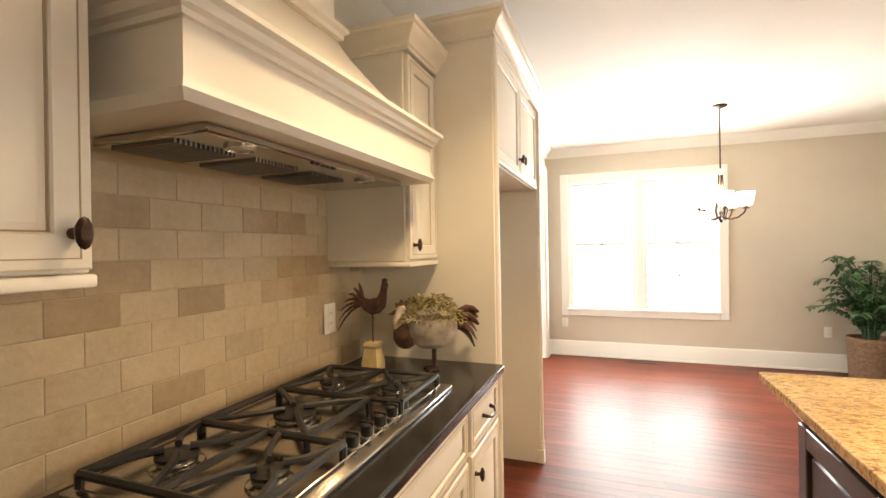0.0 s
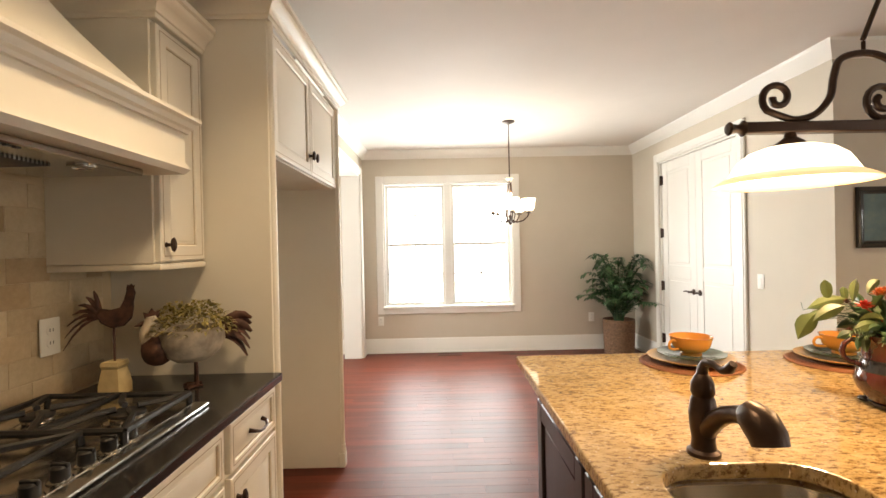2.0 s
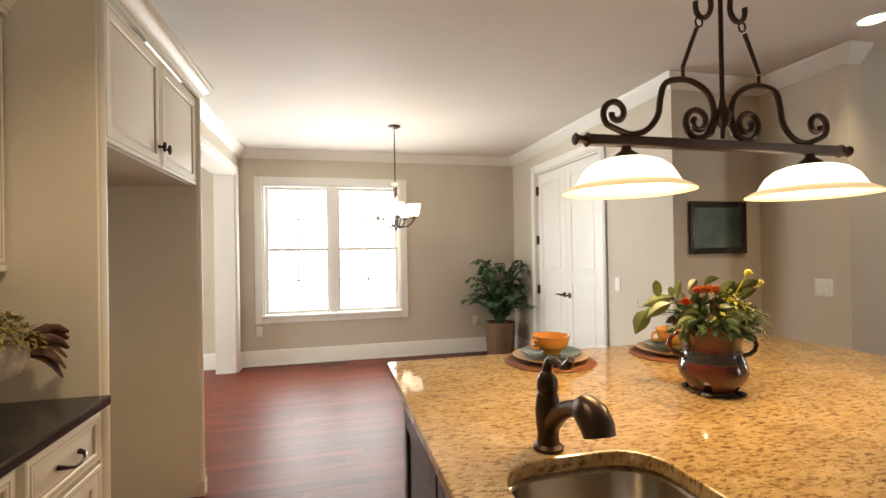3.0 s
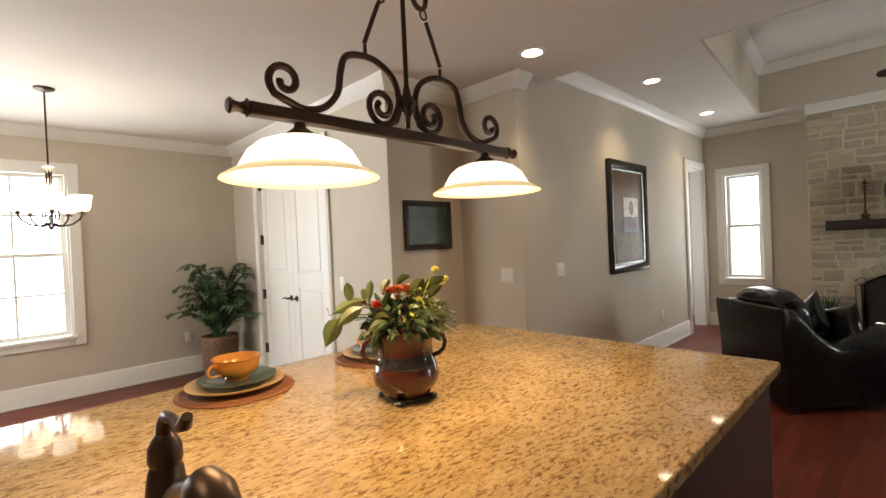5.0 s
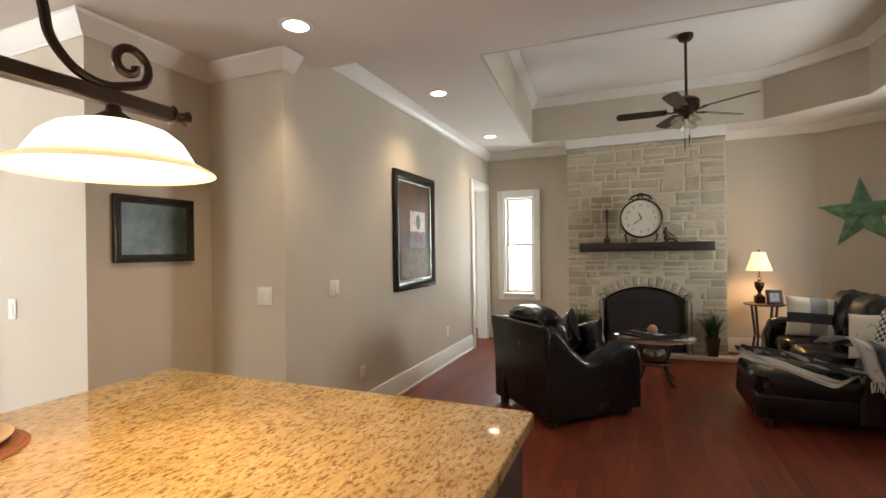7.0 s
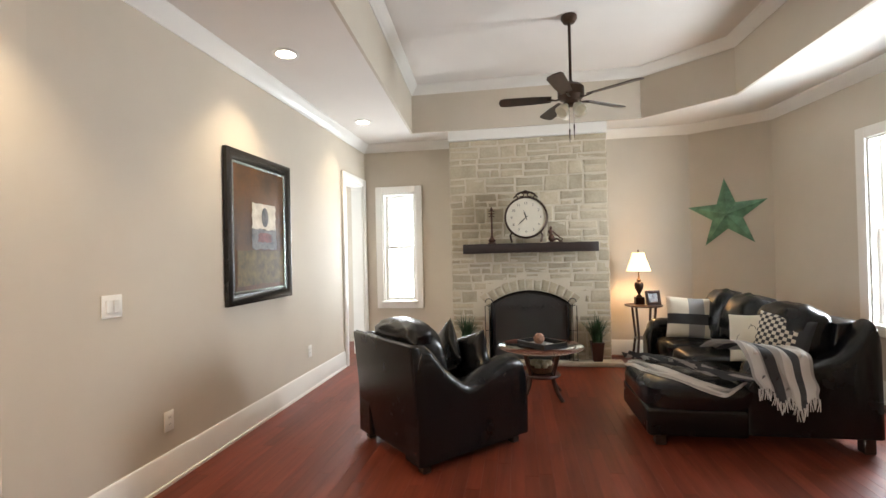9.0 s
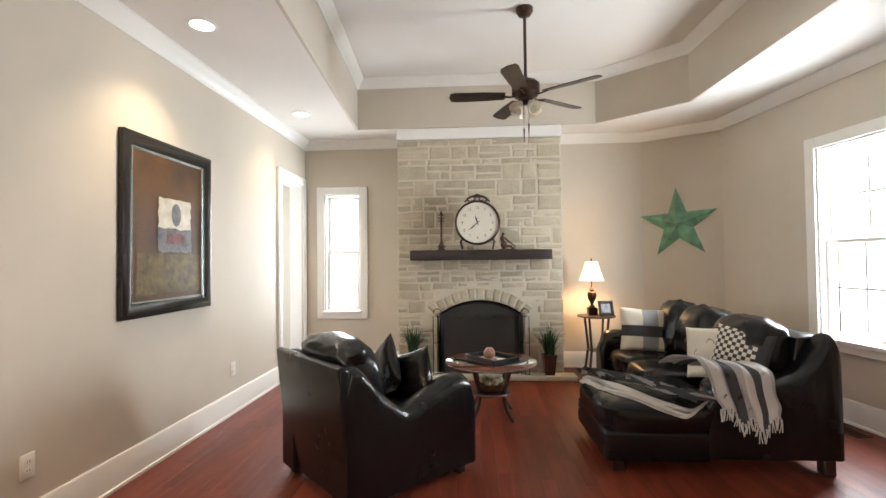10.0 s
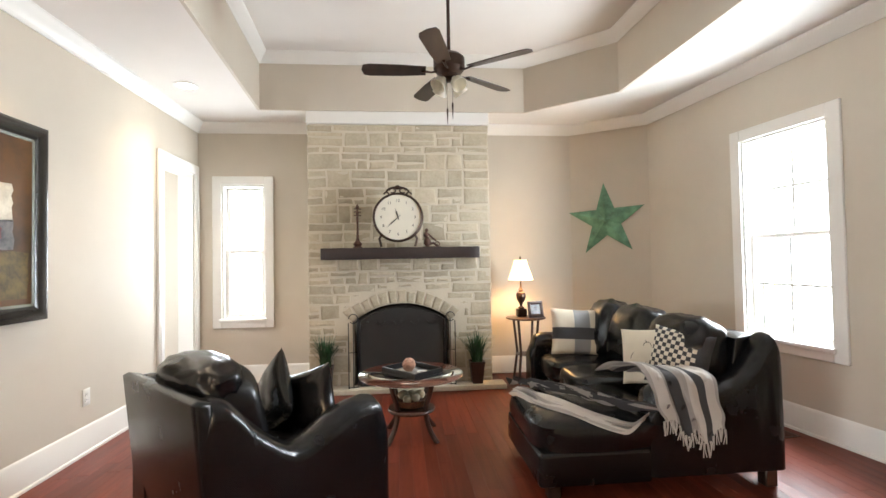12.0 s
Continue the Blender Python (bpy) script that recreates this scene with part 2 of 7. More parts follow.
STARM = paint("worn_green_metal", (0.13, 0.27, 0.17), 0.5, 0.45, 40, 0.2, 0, 0.2, 9)
CREAM = paint("cream_cloth", (0.66, 0.6, 0.49), 0.9, 0.06, 500, 0.4)
CHARCOAL = paint("charcoal_cloth", (0.045, 0.045, 0.048), 0.9, 0.2, 500, 0.4)
GREYCLOTH = paint("grey_wool", (0.33, 0.31, 0.29), 0.95, 0.15, 400, 0.5)
DARKWOOD = wood("dark_table_wood", (0.02, 0.01, 0.007), (0.07, 0.03, 0.02), 0.35, (8, 8, 2))
CLOCKFACE = paint("aged_clock_paper", (0.72, 0.67, 0.55), 0.6, 0.1, 60, 0.05)
BLADE = wood("dark_fan_blade", (0.02, 0.011, 0.008), (0.05, 0.026, 0.017), 0.35, (3, 12, 12))
HEARTHST = stone_mat("hearth_slab", (0.42, 0.37, 0.28), (0.55, 0.5, 0.4), (0.65, 0.6, 0.5), 0.75, 3, 0.4, 0.08)
SCREEN = paint("black_screen_mesh", (0.022, 0.02, 0.018), 0.6, 0.25, 700, 0.5)

# ---- mesh helpers ----


def box(bm, x0, x1, y0, y1, z0, z1, bev=0.0, seg=2, m=None):
    vs = [bm.verts.new(p) for p in ((x0, y0, z0), (x1, y0, z0), (x1, y1, z0), (x0, y1, z0), (x0, y0, z1), (x1, y0, z1), (x1, y1, z1), (x0, y1, z1))]
    fs = [bm.faces.new([vs[i] for i in q]) for q in ((3, 2, 1, 0), (4, 5, 6, 7), (0, 1, 5, 4), (1, 2, 6, 5), (2, 3, 7, 6), (3, 0, 4, 7))]
    if bev:
        es = list({e for f in fs for e in f.edges})
        r = bmesh.ops.bevel(bm, geom=es, offset=bev, segments=seg, profile=0.5, affect="EDGES")
        vs = list({v for f in r["faces"] for v in f.verts} | {v for v in vs if v.is_valid})
    if m is not None:
        bmesh.ops.transform(bm, matrix=m, verts=vs)
    return bm


def ring_skin(bm, rings, closed=True, caps=True):
    vr = [[bm.verts.new(p) for p in r] for r in rings]
    n = len(vr[0])
    for a, b in zip(vr, vr[1:]):
        for i in range(n if closed else n - 1):
            j = (i + 1) % n
            bm.faces.new((a[i], a[j], b[j], b[i]))
    if caps and closed:
        bm.faces.new(vr[0][::-1])
        bm.faces.new(vr[-1])
    return vr


def lathe(bm, prof, c=(0, 0, 0), seg=24, caps=True, m=None, wob=0.0):
    rings = []
    for r, z in prof:
        ring = []
        for i in range(seg):
            a = 2 * math.pi * i / seg
            k = 1 + wob * math.sin(a * seg / 4)
            p = Vector((r * k * math.cos(a), r * k * math.sin(a), z))
            ring.append((m @ p if m else p) + Vector(c))
        rings.append(ring)
    ring_skin(bm, rings, True, caps)
    return bm


def tube(bm, pts, r, seg=8, radii=None, flat=1.0):
    """A round bar along points."""
    pts = [Vector(p) for p in pts]
    rings, ref = [], None
    for i, p in enumerate(pts):
        d = (pts[min(i + 1, len(pts) - 1)] - pts[max(i - 1, 0)]).normalized()
        if ref is None:
            ref = d.orthogonal().normalized()
        ref = (ref - d * ref.dot(d)).normalized()
        s = d.cross(ref)
        rr = radii[i] if radii else r
        rings.append([p + ref * rr * math.cos(2 * math.pi * k / seg) + s * rr * flat * math.sin(2 * math.pi * k / seg) for k in range(seg)])
    ring_skin(bm, rings)
    return bm


def extrude(bm, poly, axis, a, b, bev=0.0, seg=2):
    """A flat outline pushed along an axis: axis 'x' takes (y, z), 'y' takes (x, z), 'z' takes (x, y)."""
    def put(p, d):
        return {"x": (d, p[0], p[1]), "y": (p[0], d, p[1]), "z": (p[0], p[1], d)}[axis]
    lo, hi = [bm.verts.new(put(p, a)) for p in poly], [bm.verts.new(put(p, b)) for p in poly]
    n = len(poly)
    fs = [bm.faces.new(lo[::-1]), bm.faces.new(hi)]
    rims = list(fs[0].edges) + list(fs[1].edges)
    for i in range(n):
        fs.append(bm.faces.new((lo[i], lo[(i + 1) % n], hi[(i + 1) % n], hi[i])))
    if bev:
        bmesh.ops.bevel(bm, geom=rims, offset=bev, segments=seg, profile=0.5, affect="EDGES")
    return bm


def sweep(bm, path, prof, closed=False):
    """A moulding: an outline (distance to the left of the path, height) along a plan line, mitred."""
    n = len(path)
    P = [Vector(p) for p in path]
    rings = []
    for i in range(n):
        ds = []
        if closed or i > 0:
            ds.append((P[i] - P[i - 1]).normalized())
        if closed or i < n - 1:
            ds.append((P[(i + 1) % n] - P[i]).normalized())
        ns = [Vector((-d.y, d.x)) for d in ds]
        k = ns[0] if len(ns) == 1 else (ns[0] + ns[1]) / (1 + ns[0].dot(ns[1]))
        rings.append([(P[i].x + k.x * o, P[i].y + k.y * o, z) for o, z in prof])
    if closed:
        rings.append(rings[0])
    ring_skin(bm, rings, True, not closed)
    return bm


def blob(bm, c, s, power=2.6, nu=20, nv=14, lump=0.0, freq=6.0, m=None, seed=0.0):
    """A cushion: a rounded box with soft folds."""
    rings = []
    for j in range(nv + 1):
        v = -math.pi / 2 + math.pi * j / nv
        ring = []
        for i in range(nu):
            u = 2 * math.pi * i / nu
            e = 2 / power
            def sp(x):
                return math.copysign(abs(x) ** e, x)
            p = Vector((sp(math.cos(v)) * sp(math.cos(u)), sp(math.cos(v)) * sp(math.sin(u)), sp(math.sin(v))))
            if lump:
                p *= 1 + lump * noise.noise(p * freq * 0.4 + Vector((seed, seed * 2, 0)))
            p = Vector((p.x * s[0] / 2, p.y * s[1] / 2, p.z * s[2] / 2))
            ring.append((m @ p if m else p) + Vector(c))
        rings.append(ring)
    ring_skin(bm, rings[1:-1])
    return bm


def leaf(bm, base, d, length, width, droop=0.3, fold=0.15, side=None):
    d = Vector(d).normalized()
    s = (side or d.cross(Vector((0, 0, 1))))
    s = s.normalized() if s.length > 1e-4 else Vector((1, 0, 0))
    up = s.cross(d)
    rows = []
    for t, w in ((0, 0.12), (0.3, 0.9), (0.62, 0.8), (1, 0.04)):
        p = Vector(base) + d * length * t - Vector((0, 0, 1)) * droop * length * t * t
        rows.append([bm.verts.new(p - s * width * w / 2 + up * fold * width * w), bm.verts.new(p), bm.verts.new(p + s * width * w / 2 + up * fold * width * w)])
    for a, b in zip(rows, rows[1:]):
        for i in range(2):
            bm.faces.new((a[i], a[i + 1], b[i + 1], b[i]))


def eased(pts, n=5):
    """A smooth curve through the points."""
    P = [Vector(p) for p in pts]
    P = [P[0] * 2 - P[1]] + P + [P[-1] * 2 - P[-2]]
    out = []
    for a, b, c, d in zip(P, P[1:], P[2:], P[3:]):
        for k in range(n):
            t = k / n
            out.append(0.5 * (2 * b + (c - a) * t + (2 * a - 5 * b + 4 * c - d) * t * t + (3 * b - a - 3 * c + d) * t ** 3))
    return out + [P[-2]]


# ---- object helpers ----
ORIGIN = {}


def thing(name, label, category, at=(0, 0, 0), turn=0.0, group="", kind="", local=False):
    """A top-level thing: an empty at its base. With local, its parts are built about the base and then turned."""
    ob = new(name)
    ob.empty_display_size = 0.1
    ob.matrix_basis = pose(*at, 0, 0, turn)
    ORIGIN[ob] = Vector((0, 0, 0)) if local else Vector(at)
    return tagged(ob, label, category, group, kind)


def finish(bm, name, mat, smooth=True, sharp=38):
    me = bpy.data.meshes.new(name)
    bmesh.ops.recalc_face_normals(bm, faces=bm.faces)
    bm.to_mesh(me)
    bm.free()
    me.materials.append(mat)
    if smooth:
        me.polygons.foreach_set("use_smooth", [True] * len(me.polygons))
        me.set_sharp_from_angle(angle=radians(sharp))
    return me


def part(name, bm, mat, parent, label="", smooth=True, sharp=38):
    o = ORIGIN[parent]
    if o.length:
        bmesh.ops.translate(bm, vec=-o, verts=bm.verts)
    ob = new(name, finish(bm, name, mat, smooth, sharp))
    ob.parent = parent
    ORIGIN[ob] = o
    return tagged(ob, label) if label else ob


def solid(name, bm, mat, label="", category="", group="", kind="", smooth=True):
    """A top-level thing of one mesh, its origin at the middle of its base."""
    lo = Vector([min(v.co[i] for v in bm.verts) for i in range(3)])
    hi = Vector([max(v.co[i] for v in bm.verts) for i in range(3)])
    o = Vector(((lo.x + hi.x) / 2, (lo.y + hi.y) / 2, lo.z))
    bmesh.ops.translate(bm, vec=-o, verts=bm.verts)
    ob = new(name, finish(bm, name, mat, smooth))
    ob.location = o
    ORIGIN[ob] = o
    return tagged(ob, label, category, group, kind)


def B():
    return bmesh.new()

# ---- plan ----
H, HK, XS = 2.828, 2.64, 3.665   # living ceiling, lower kitchen and dining ceiling, the step between them
XR, YD = -1.27, 6.42          # range wall, dining window wall
XL = -1.0                    # dining left wall
XD = 2.55                     # dining right wall
YP, XP, YL = 3.34, 3.34, 2.70  # niche wall, short wall, painting wall
XF = 7.885                    # fireplace end wall
A1, A2 = (7.885, -1.47), (7.42, -2.17)   # splayed corner
SW = (3.2, -2.70)             # where the window wall ends
YS = -2.70                    # kitchen back wall


def wall(name, p0, p1, holes=(), z1=H, thick=0.15, z0=0.0, mat=None):
    """A wall with its inner face from p0 to p1 (the room on the left), cut by openings (start, end, bottom, top)."""
    p0, p1 = Vector(p0), Vector(p1)
    L = (p1 - p0).length
    d = (p1 - p0) / L
    n = Vector((d.y, -d.x))
    ss = sorted({0.0, L, *[h[0] for h in holes], *[h[1] for h in holes]})
    zs = sorted({z0, z1, *[h[2] for h in holes], *[h[3] for h in holes]})
    def solid_at(i, j):
        if not (0 <= i < len(ss) - 1 and 0 <= j < len(zs) - 1):
            return False
        a, b = (ss[i] + ss[i + 1]) / 2, (zs[j] + zs[j + 1]) / 2
        return not any(h[0] < a < h[1] and h[2] < b < h[3] for h in holes)
    bm = B()
    vert = {}
    def v(i, j, k):
        if (i, j, k) not in vert:
            q = p0 + d * ss[i] + n * (thick * k)
            vert[i, j, k] = bm.verts.new((q.x, q.y, zs[j]))
        return vert[i, j, k]
    for i in range(len(ss) - 1):
        for j in range(len(zs) - 1):
            if not solid_at(i, j):
                continue
            for k in (0, 1):
                bm.faces.new((v(i, j, k), v(i + 1, j, k), v(i + 1, j + 1, k), v(i, j + 1, k)))
            for di, dj, e in ((-1, 0, ((0, 0), (0, 1))), (1, 0, ((1, 0), (1, 1))), (0, -1, ((0, 0), (1, 0))), (0, 1, ((0, 1), (1, 1)))):
                if not solid_at(i + di, j + dj):
                    (a, b), (c, e2) = e
                    bm.faces.new((v(i + a, j + b, 0), v(i + c, j + e2, 0), v(i + c, j + e2, 1), v(i + a, j + b, 1)))
    return solid(name, bm, mat or WALL, "greige painted plaster wall", "wall", kind="structure", smooth=False)


def at_wall(p0, p1, s):
    p0, p1 = Vector(p0), Vector(p1)
    return p0 + (p1 - p0).normalized() * s


def pose_on(p0, p1, s, z=0.0):
    """Local x back along the wall from s, y out of the room, z up."""
    q, d = at_wall(p0, p1, s), Vector(p0) - Vector(p1)
    return (q.x, q.y, z), math.degrees(math.atan2(d.y, d.x))


# walls, the room on their left
W_SOUTH = ((XR, YS), SW)
W_WIN = (SW, A2)
W_SPLAY = (A2, A1)
W_FIRE = (A1, (XF, YL))
W_PAINT = ((XF, YL), (XP + 0.12, YL))
W_SHORT = ((XP, YL), (XP, YP))
W_NICHE = ((XP, YP), (XD + 0.15, YP))
W_DOORS = ((XD, YP), (XD, YD))
W_DIN = ((XD, YD), (XL, YD))
W_LEFT = ((XL, YD), (XL, 3.37))
W_RANGE = ((XR, 3.37), (XR, YS))

LW = (Vector(A2) - Vector(SW)).length
RW0, RW1 = LW - 1.885, LW - 1.185       # window wall opening
wall("wall_south", *W_SOUTH)
wall("wall_window", *W_WIN, [(RW0, RW1, 0.645, 2.225)])
wall("wall_splay", *W_SPLAY)
wall("wall_fireplace", *W_FIRE, [(1.997 - A1[1], 2.452 - A1[1], 0.69, 2.153)])
wall("wall_painting", *W_PAINT, [(XF - 7.77, XF - 7.125, 0.0, 2.255)])
wall("wall_short", *W_SHORT, thick=0.12, z1=HK)
wall("wall_niche", *W_NICHE, z1=HK)
wall("wall_double_door", *W_DOORS, [(4.28 - YP, 5.69 - YP, 0.0, 2.30)], z1=HK)
wall("wall_dining", *W_DIN, [(XD - 0.953, XD + 0.733, 0.607, 2.217)], z1=HK)
wall("wall_left", *W_LEFT, [(YD - 6.17, YD - 3.7, 0.0, 2.3)], thick=0.22, z1=HK)
wall("wall_range", *W_RANGE, z1=HK)

# neighbouring spaces seen through the openings, with two window holes added for light
wall("wall_foyer_far", (-1.27, YD), (-4.2, YD), z1=HK)
wall("wall_foyer_end", (-4.2, YD), (-4.2, 3.37), [(0.7, 2.3, 0.5, 2.2)], z1=HK)
wall("wall_foyer_near", (-4.2, 3.37), (-1.42, 3.37), z1=HK)
wall("wall_hall_end", (8.6, YL + 0.15), (8.6, 5.2))
wall("wall_hall_far", (8.6, 5.2), (6.0, 5.2), [(0.6, 2.2, 0.4, 2.2)])
wall("wall_hall_side", (6.0, 5.2), (6.0, YL + 0.15))
wall("wall_closet_end", (3.3, YD + 0.15), (2.68, YD + 0.15), z1=HK)
wall("wall_closet_back", (3.3, YP + 0.3), (3.3, YD + 0.15), z1=HK)

# tray outline on the ceiling
TRAY = [(7.386, 1.902), (4.33, 1.67), (4.36, -1.0), (4.9, -1.58), (6.75, -1.53), (7.386, -0.80)]
TRAY_TOP = 3.4
PLAN = [(XR - 0.15, YS - 0.2), (3.2, YS - 0.2), (7.55, -2.36), (8.05, -1.5), (8.05, YL), (8.8, YL), (8.8, 5.4), (3.34, 5.4), (3.34, 6.8), (-4.4, 6.8), (-4.4, 3.2), (XR - 0.15, 3.2)]
YX = YS - 0.2 + (XS - 3.2) * 0.124    # the window wall's far side at the ceiling step
LIVING_PLAN = [(XS, YX), (7.55, -2.36), (8.05, -1.5), (8.05, YL), (8.8, YL), (8.8, 5.4), (3.46, 5.4), (3.46, YL + 0.11), (XS, YL + 0.11)]
KITCHEN_PLAN = [(XR - 0.15, YS - 0.2), (3.2, YS - 0.2), (XS, YX), (XS, YL + 0.1), (3.455, YL + 0.1), (3.455, 6.8), (-4.4, 6.8), (-4.4, 3.2), (XR - 0.15, 3.2)]


def sheet_with_hole(outer, hole, z):
    bm = B()
    es = []
    for loop in (outer, hole):
        vs = [bm.verts.new((x, y, z)) for x, y in loop]
        es += [bm.edges.new((vs[i - 1], vs[i])) for i in range(len(vs))]
    bmesh.ops.triangle_fill(bm, edges=es, use_beauty=True, use_dissolve=False)
    r = bmesh.ops.extrude_face_region(bm, geom=bm.faces[:])
    bmesh.ops.translate(bm, vec=(0, 0, 0.12), verts=[g for g in r["geom"] if isinstance(g, bmesh.types.BMVert)])
    return bm


solid("ceiling", sheet_with_hole(LIVING_PLAN, TRAY, H), CEIL, "white painted living room ceiling with tray recess", "ceiling", kind="structure", smooth=False)
_bm = B()
extrude(_bm, KITCHEN_PLAN, "z", HK, H + 0.119)
solid("ceiling_kitchen", _bm, CEIL, "white painted lower ceiling over kitchen and dining", "ceiling", kind="structure", smooth=False)
_bm = B()
_ccw = TRAY[::-1] if sum(a[0] * b[1] - b[0] * a[1] for a, b in zip(TRAY, TRAY[1:] + TRAY[:1])) < 0 else TRAY
sweep(_bm, _ccw, [(0.004, H - 0.001), (-0.02, H - 0.001), (-0.1, H + 0.13), (-0.1, TRAY_TOP), (0.004, TRAY_TOP)], closed=True)
solid("tray_wall", _bm, WALL, "greige painted sides of tray ceiling", "ceiling", kind="structure", smooth=False)
_bm = B()
extrude(_bm, [(x, y) for x, y in _ccw], "z", TRAY_TOP, TRAY_TOP + 0.1)
bmesh.ops.scale(_bm, vec=(1.06, 1.08, 1), verts=_bm.verts, space=Matrix.Translation((-5.8, -0.1, 0)))
solid("tray_ceiling", _bm, CEIL, "white painted raised tray ceiling", "ceiling", kind="structure", smooth=False)

CROWN = [(0, -0.105), (0.012, -0.105), (0.018, -0.093), (0.03, -0.086), (0.055, -0.05), (0.082, -0.022), (0.088, -0.014), (0.088, 0.0), (0, 0.0)]
BASE = [(0, 0), (0.026, 0), (0.026, 0.018), (0.017, 0.022), (0.016, 0.15), (0.011, 0.165), (0.011, 0.178), (0.004, 0.19), (0, 0.19)]


def moulding(name, path, prof, z, label, closed=False, mat=None):
    bm = B()
    sweep(bm, path, [(o, z + h) for o, h in prof], closed)
    return solid(name, bm, mat or TRIM, label, "trim", kind="structure")


CL = "white painted crown moulding"
BL = "tall white painted baseboard"
moulding("crown_living", [(XS + 0.002, YX + 0.202), A2, A1, (XF, -0.424)], CROWN, H, CL)
moulding("crown_painting", [(XF, 1.452), (XF, YL), (XS + 0.002, YL)], CROWN, H, CL)
_bm = B()
box(_bm, 7.395, XF - 0.002, -0.422, 1.45, 2.7, H - 0.001, 0.004, 1)
solid("trim_breast", _bm, TRIM, "plain white band above the stone breast", "trim", kind="structure")
moulding("crown_kitchen", [(XP + 0.1, YL), (XP, YL), (XP, YP), (XD, YP), (XD, YD), (XL, YD), (XL, 3.4)], CROWN, HK, CL)
moulding("crown_range", [(XR, 2.1), (XR, YS), SW], CROWN, HK, CL)
moulding("crown_tray", _ccw, CROWN, TRAY_TOP, CL, True)
moulding("baseboard_living", [SW, A2, A1, (XF, -0.42)], BASE, 0, BL)
moulding("baseboard_corner", [(XF, 1.455), (XF, YL), (7.86, YL)], BASE, 0, BL)
moulding("baseboard_painting", [(7.025, YL), (XP, YL), (XP, YP), (XD, YP), (XD, 4.18)], BASE, 0, BL)
moulding("baseboard_dining", [(XD, 5.79), (XD, YD), (XL, YD), (XL, 6.27)], BASE, 0, BL)
moulding("baseboard_foyer", [(-1.28, YD), (-4.2, YD)], BASE, 0, BL)
moulding("baseboard_south", [(XR, YS), SW], BASE, 0, BL)


# ---- windows ----
def window(name, p0, p1, s0, s1, z0, z1, units=1, rows=2, cols=2, thick=0.15, watts=100.0, label="", casing=0.095):
    at, turn = pose_on(p0, p1, s1)
    w = thing(name, label, "window", at, turn, kind="structure", local=True)
    W = s1 - s0
    bm = B()
    for a, b, c, d in ((-casing, 0, z0 - casing, z1 + casing), (W, W + casing, z0 - casing, z1 + casing), (0, W, z1, z1 + casing), (0, W, z0 - casing, z0)):
        box(bm, a, b, -0.022, -0.001, c, d, 0.004, 1)
    part("window_frame", bm, TRIM, w)
    bm = B()
    box(bm, -0.02 , W + 0.02, -0.05, thick * 0.4, z0 - 0.03, z0 + 0.004, 0.006, 2)
    part("window_sill", bm, TRIM, w)
    bm = B()
    t = 0.018
    for a, b, c, d in ((0.001, t, z0 + 0.005, z1), (W - t, W - 0.001, z0 + 0.005, z1), (t, W - t, z1 - t, z1 - 0.001)):
        box(bm, a, b, 0.001, thick, c, d)
    part("jamb", bm, TRIM, w)
    mull = 0.085 if units > 1 else 0.0
    uw = (W - 2 * t - mull * (units - 1)) / units
    for u in range(units):
        x0 = t + u * (uw + mull)
        if u:
            bm = B()
            box(bm, x0 - mull, x0, 0.015, thick, z0 + 0.005, z1 - t, 0.004, 1)
            part("mullion", bm, TRIM, w)
        zm = (z0 + z1) / 2
        for k, (a, b, y) in enumerate(((z0 + 0.006, zm + 0.02, 0.055), (zm - 0.02, z1 - t, 0.1))):
            f = 0.042
            bm = B()
            for q in ((x0, x0 + f, a, b), (x0 + uw - f, x0 + uw, a, b), (x0 + f, x0 + uw - f, b - f * 0.8, b), (x0 + f, x0 + uw - f, a, a + f)):
                box(bm, q[0], q[1], y, y + 0.035, q[2], q[3], 0.004, 1)
            sash = part("sash", bm, TRIM, w)
            bm = B()
            gx0, gx1, gz0, gz1 = x0 + f, x0 + uw - f, a + f, b - f * 0.8
            for i in range(1, cols):
                xx = gx0 + (gx1 - gx0) * i / cols
                box(bm, xx - 0.010, xx + 0.010, y + 0.006, y + 0.026, gz0, gz1)
            for i in range(1, rows):
                zz = gz0 + (gz1 - gz0) * i / rows
                box(bm, gx0, gx1, y + 0.007, y + 0.025, zz - 0.010, zz + 0.010)
            if cols > 1 or rows > 1:
                part("muntin", bm, TRIM, sash)
            else:
                bm.free()
            bm = B()
            box(bm, gx0, gx1, y + 0.014, y + 0.018, gz0, gz1)
            g = part("pane", bm, GLASS, sash, smooth=False)
            g.visible_shadow = False
    m = pose(*at, 0, 0, turn) @ pose(W / 2, thick + 0.04, (z0 + z1) / 2, -90, 0, 0)
    lamp(name + "_daylight", "AREA", watts, DAY, m, W, z1 - z0)
    return w


WIN_L = "white double-hung window with bright daylight behind"
window("window_1", *W_DIN, XD - 0.953, XD + 0.733, 0.607, 2.217, 2, watts=165, label="white twin double-hung window with muntin bars")
window("window_2", *W_FIRE, 1.997 - A1[1], 2.452 - A1[1], 0.69, 2.153, 1, 1, 1, watts=30, label="narrow " + WIN_L)
window("window_3", *W_WIN, RW0, RW1, 0.645, 2.225, 1, watts=96, label=WIN_L)
# Invented windows: their daylight brightens the foyer and hall behind the openings.
window("window_4", (-4.2, YD), (-4.2, 3.37), 0.7, 2.3, 0.5, 2.2, 1, 1, 1, watts=120, label=WIN_L)
window("window_5", (8.6, 5.2), (6.0, 5.2), 0.6, 2.2, 0.4, 2.2, 1, 1, 1, watts=60, label=WIN_L)


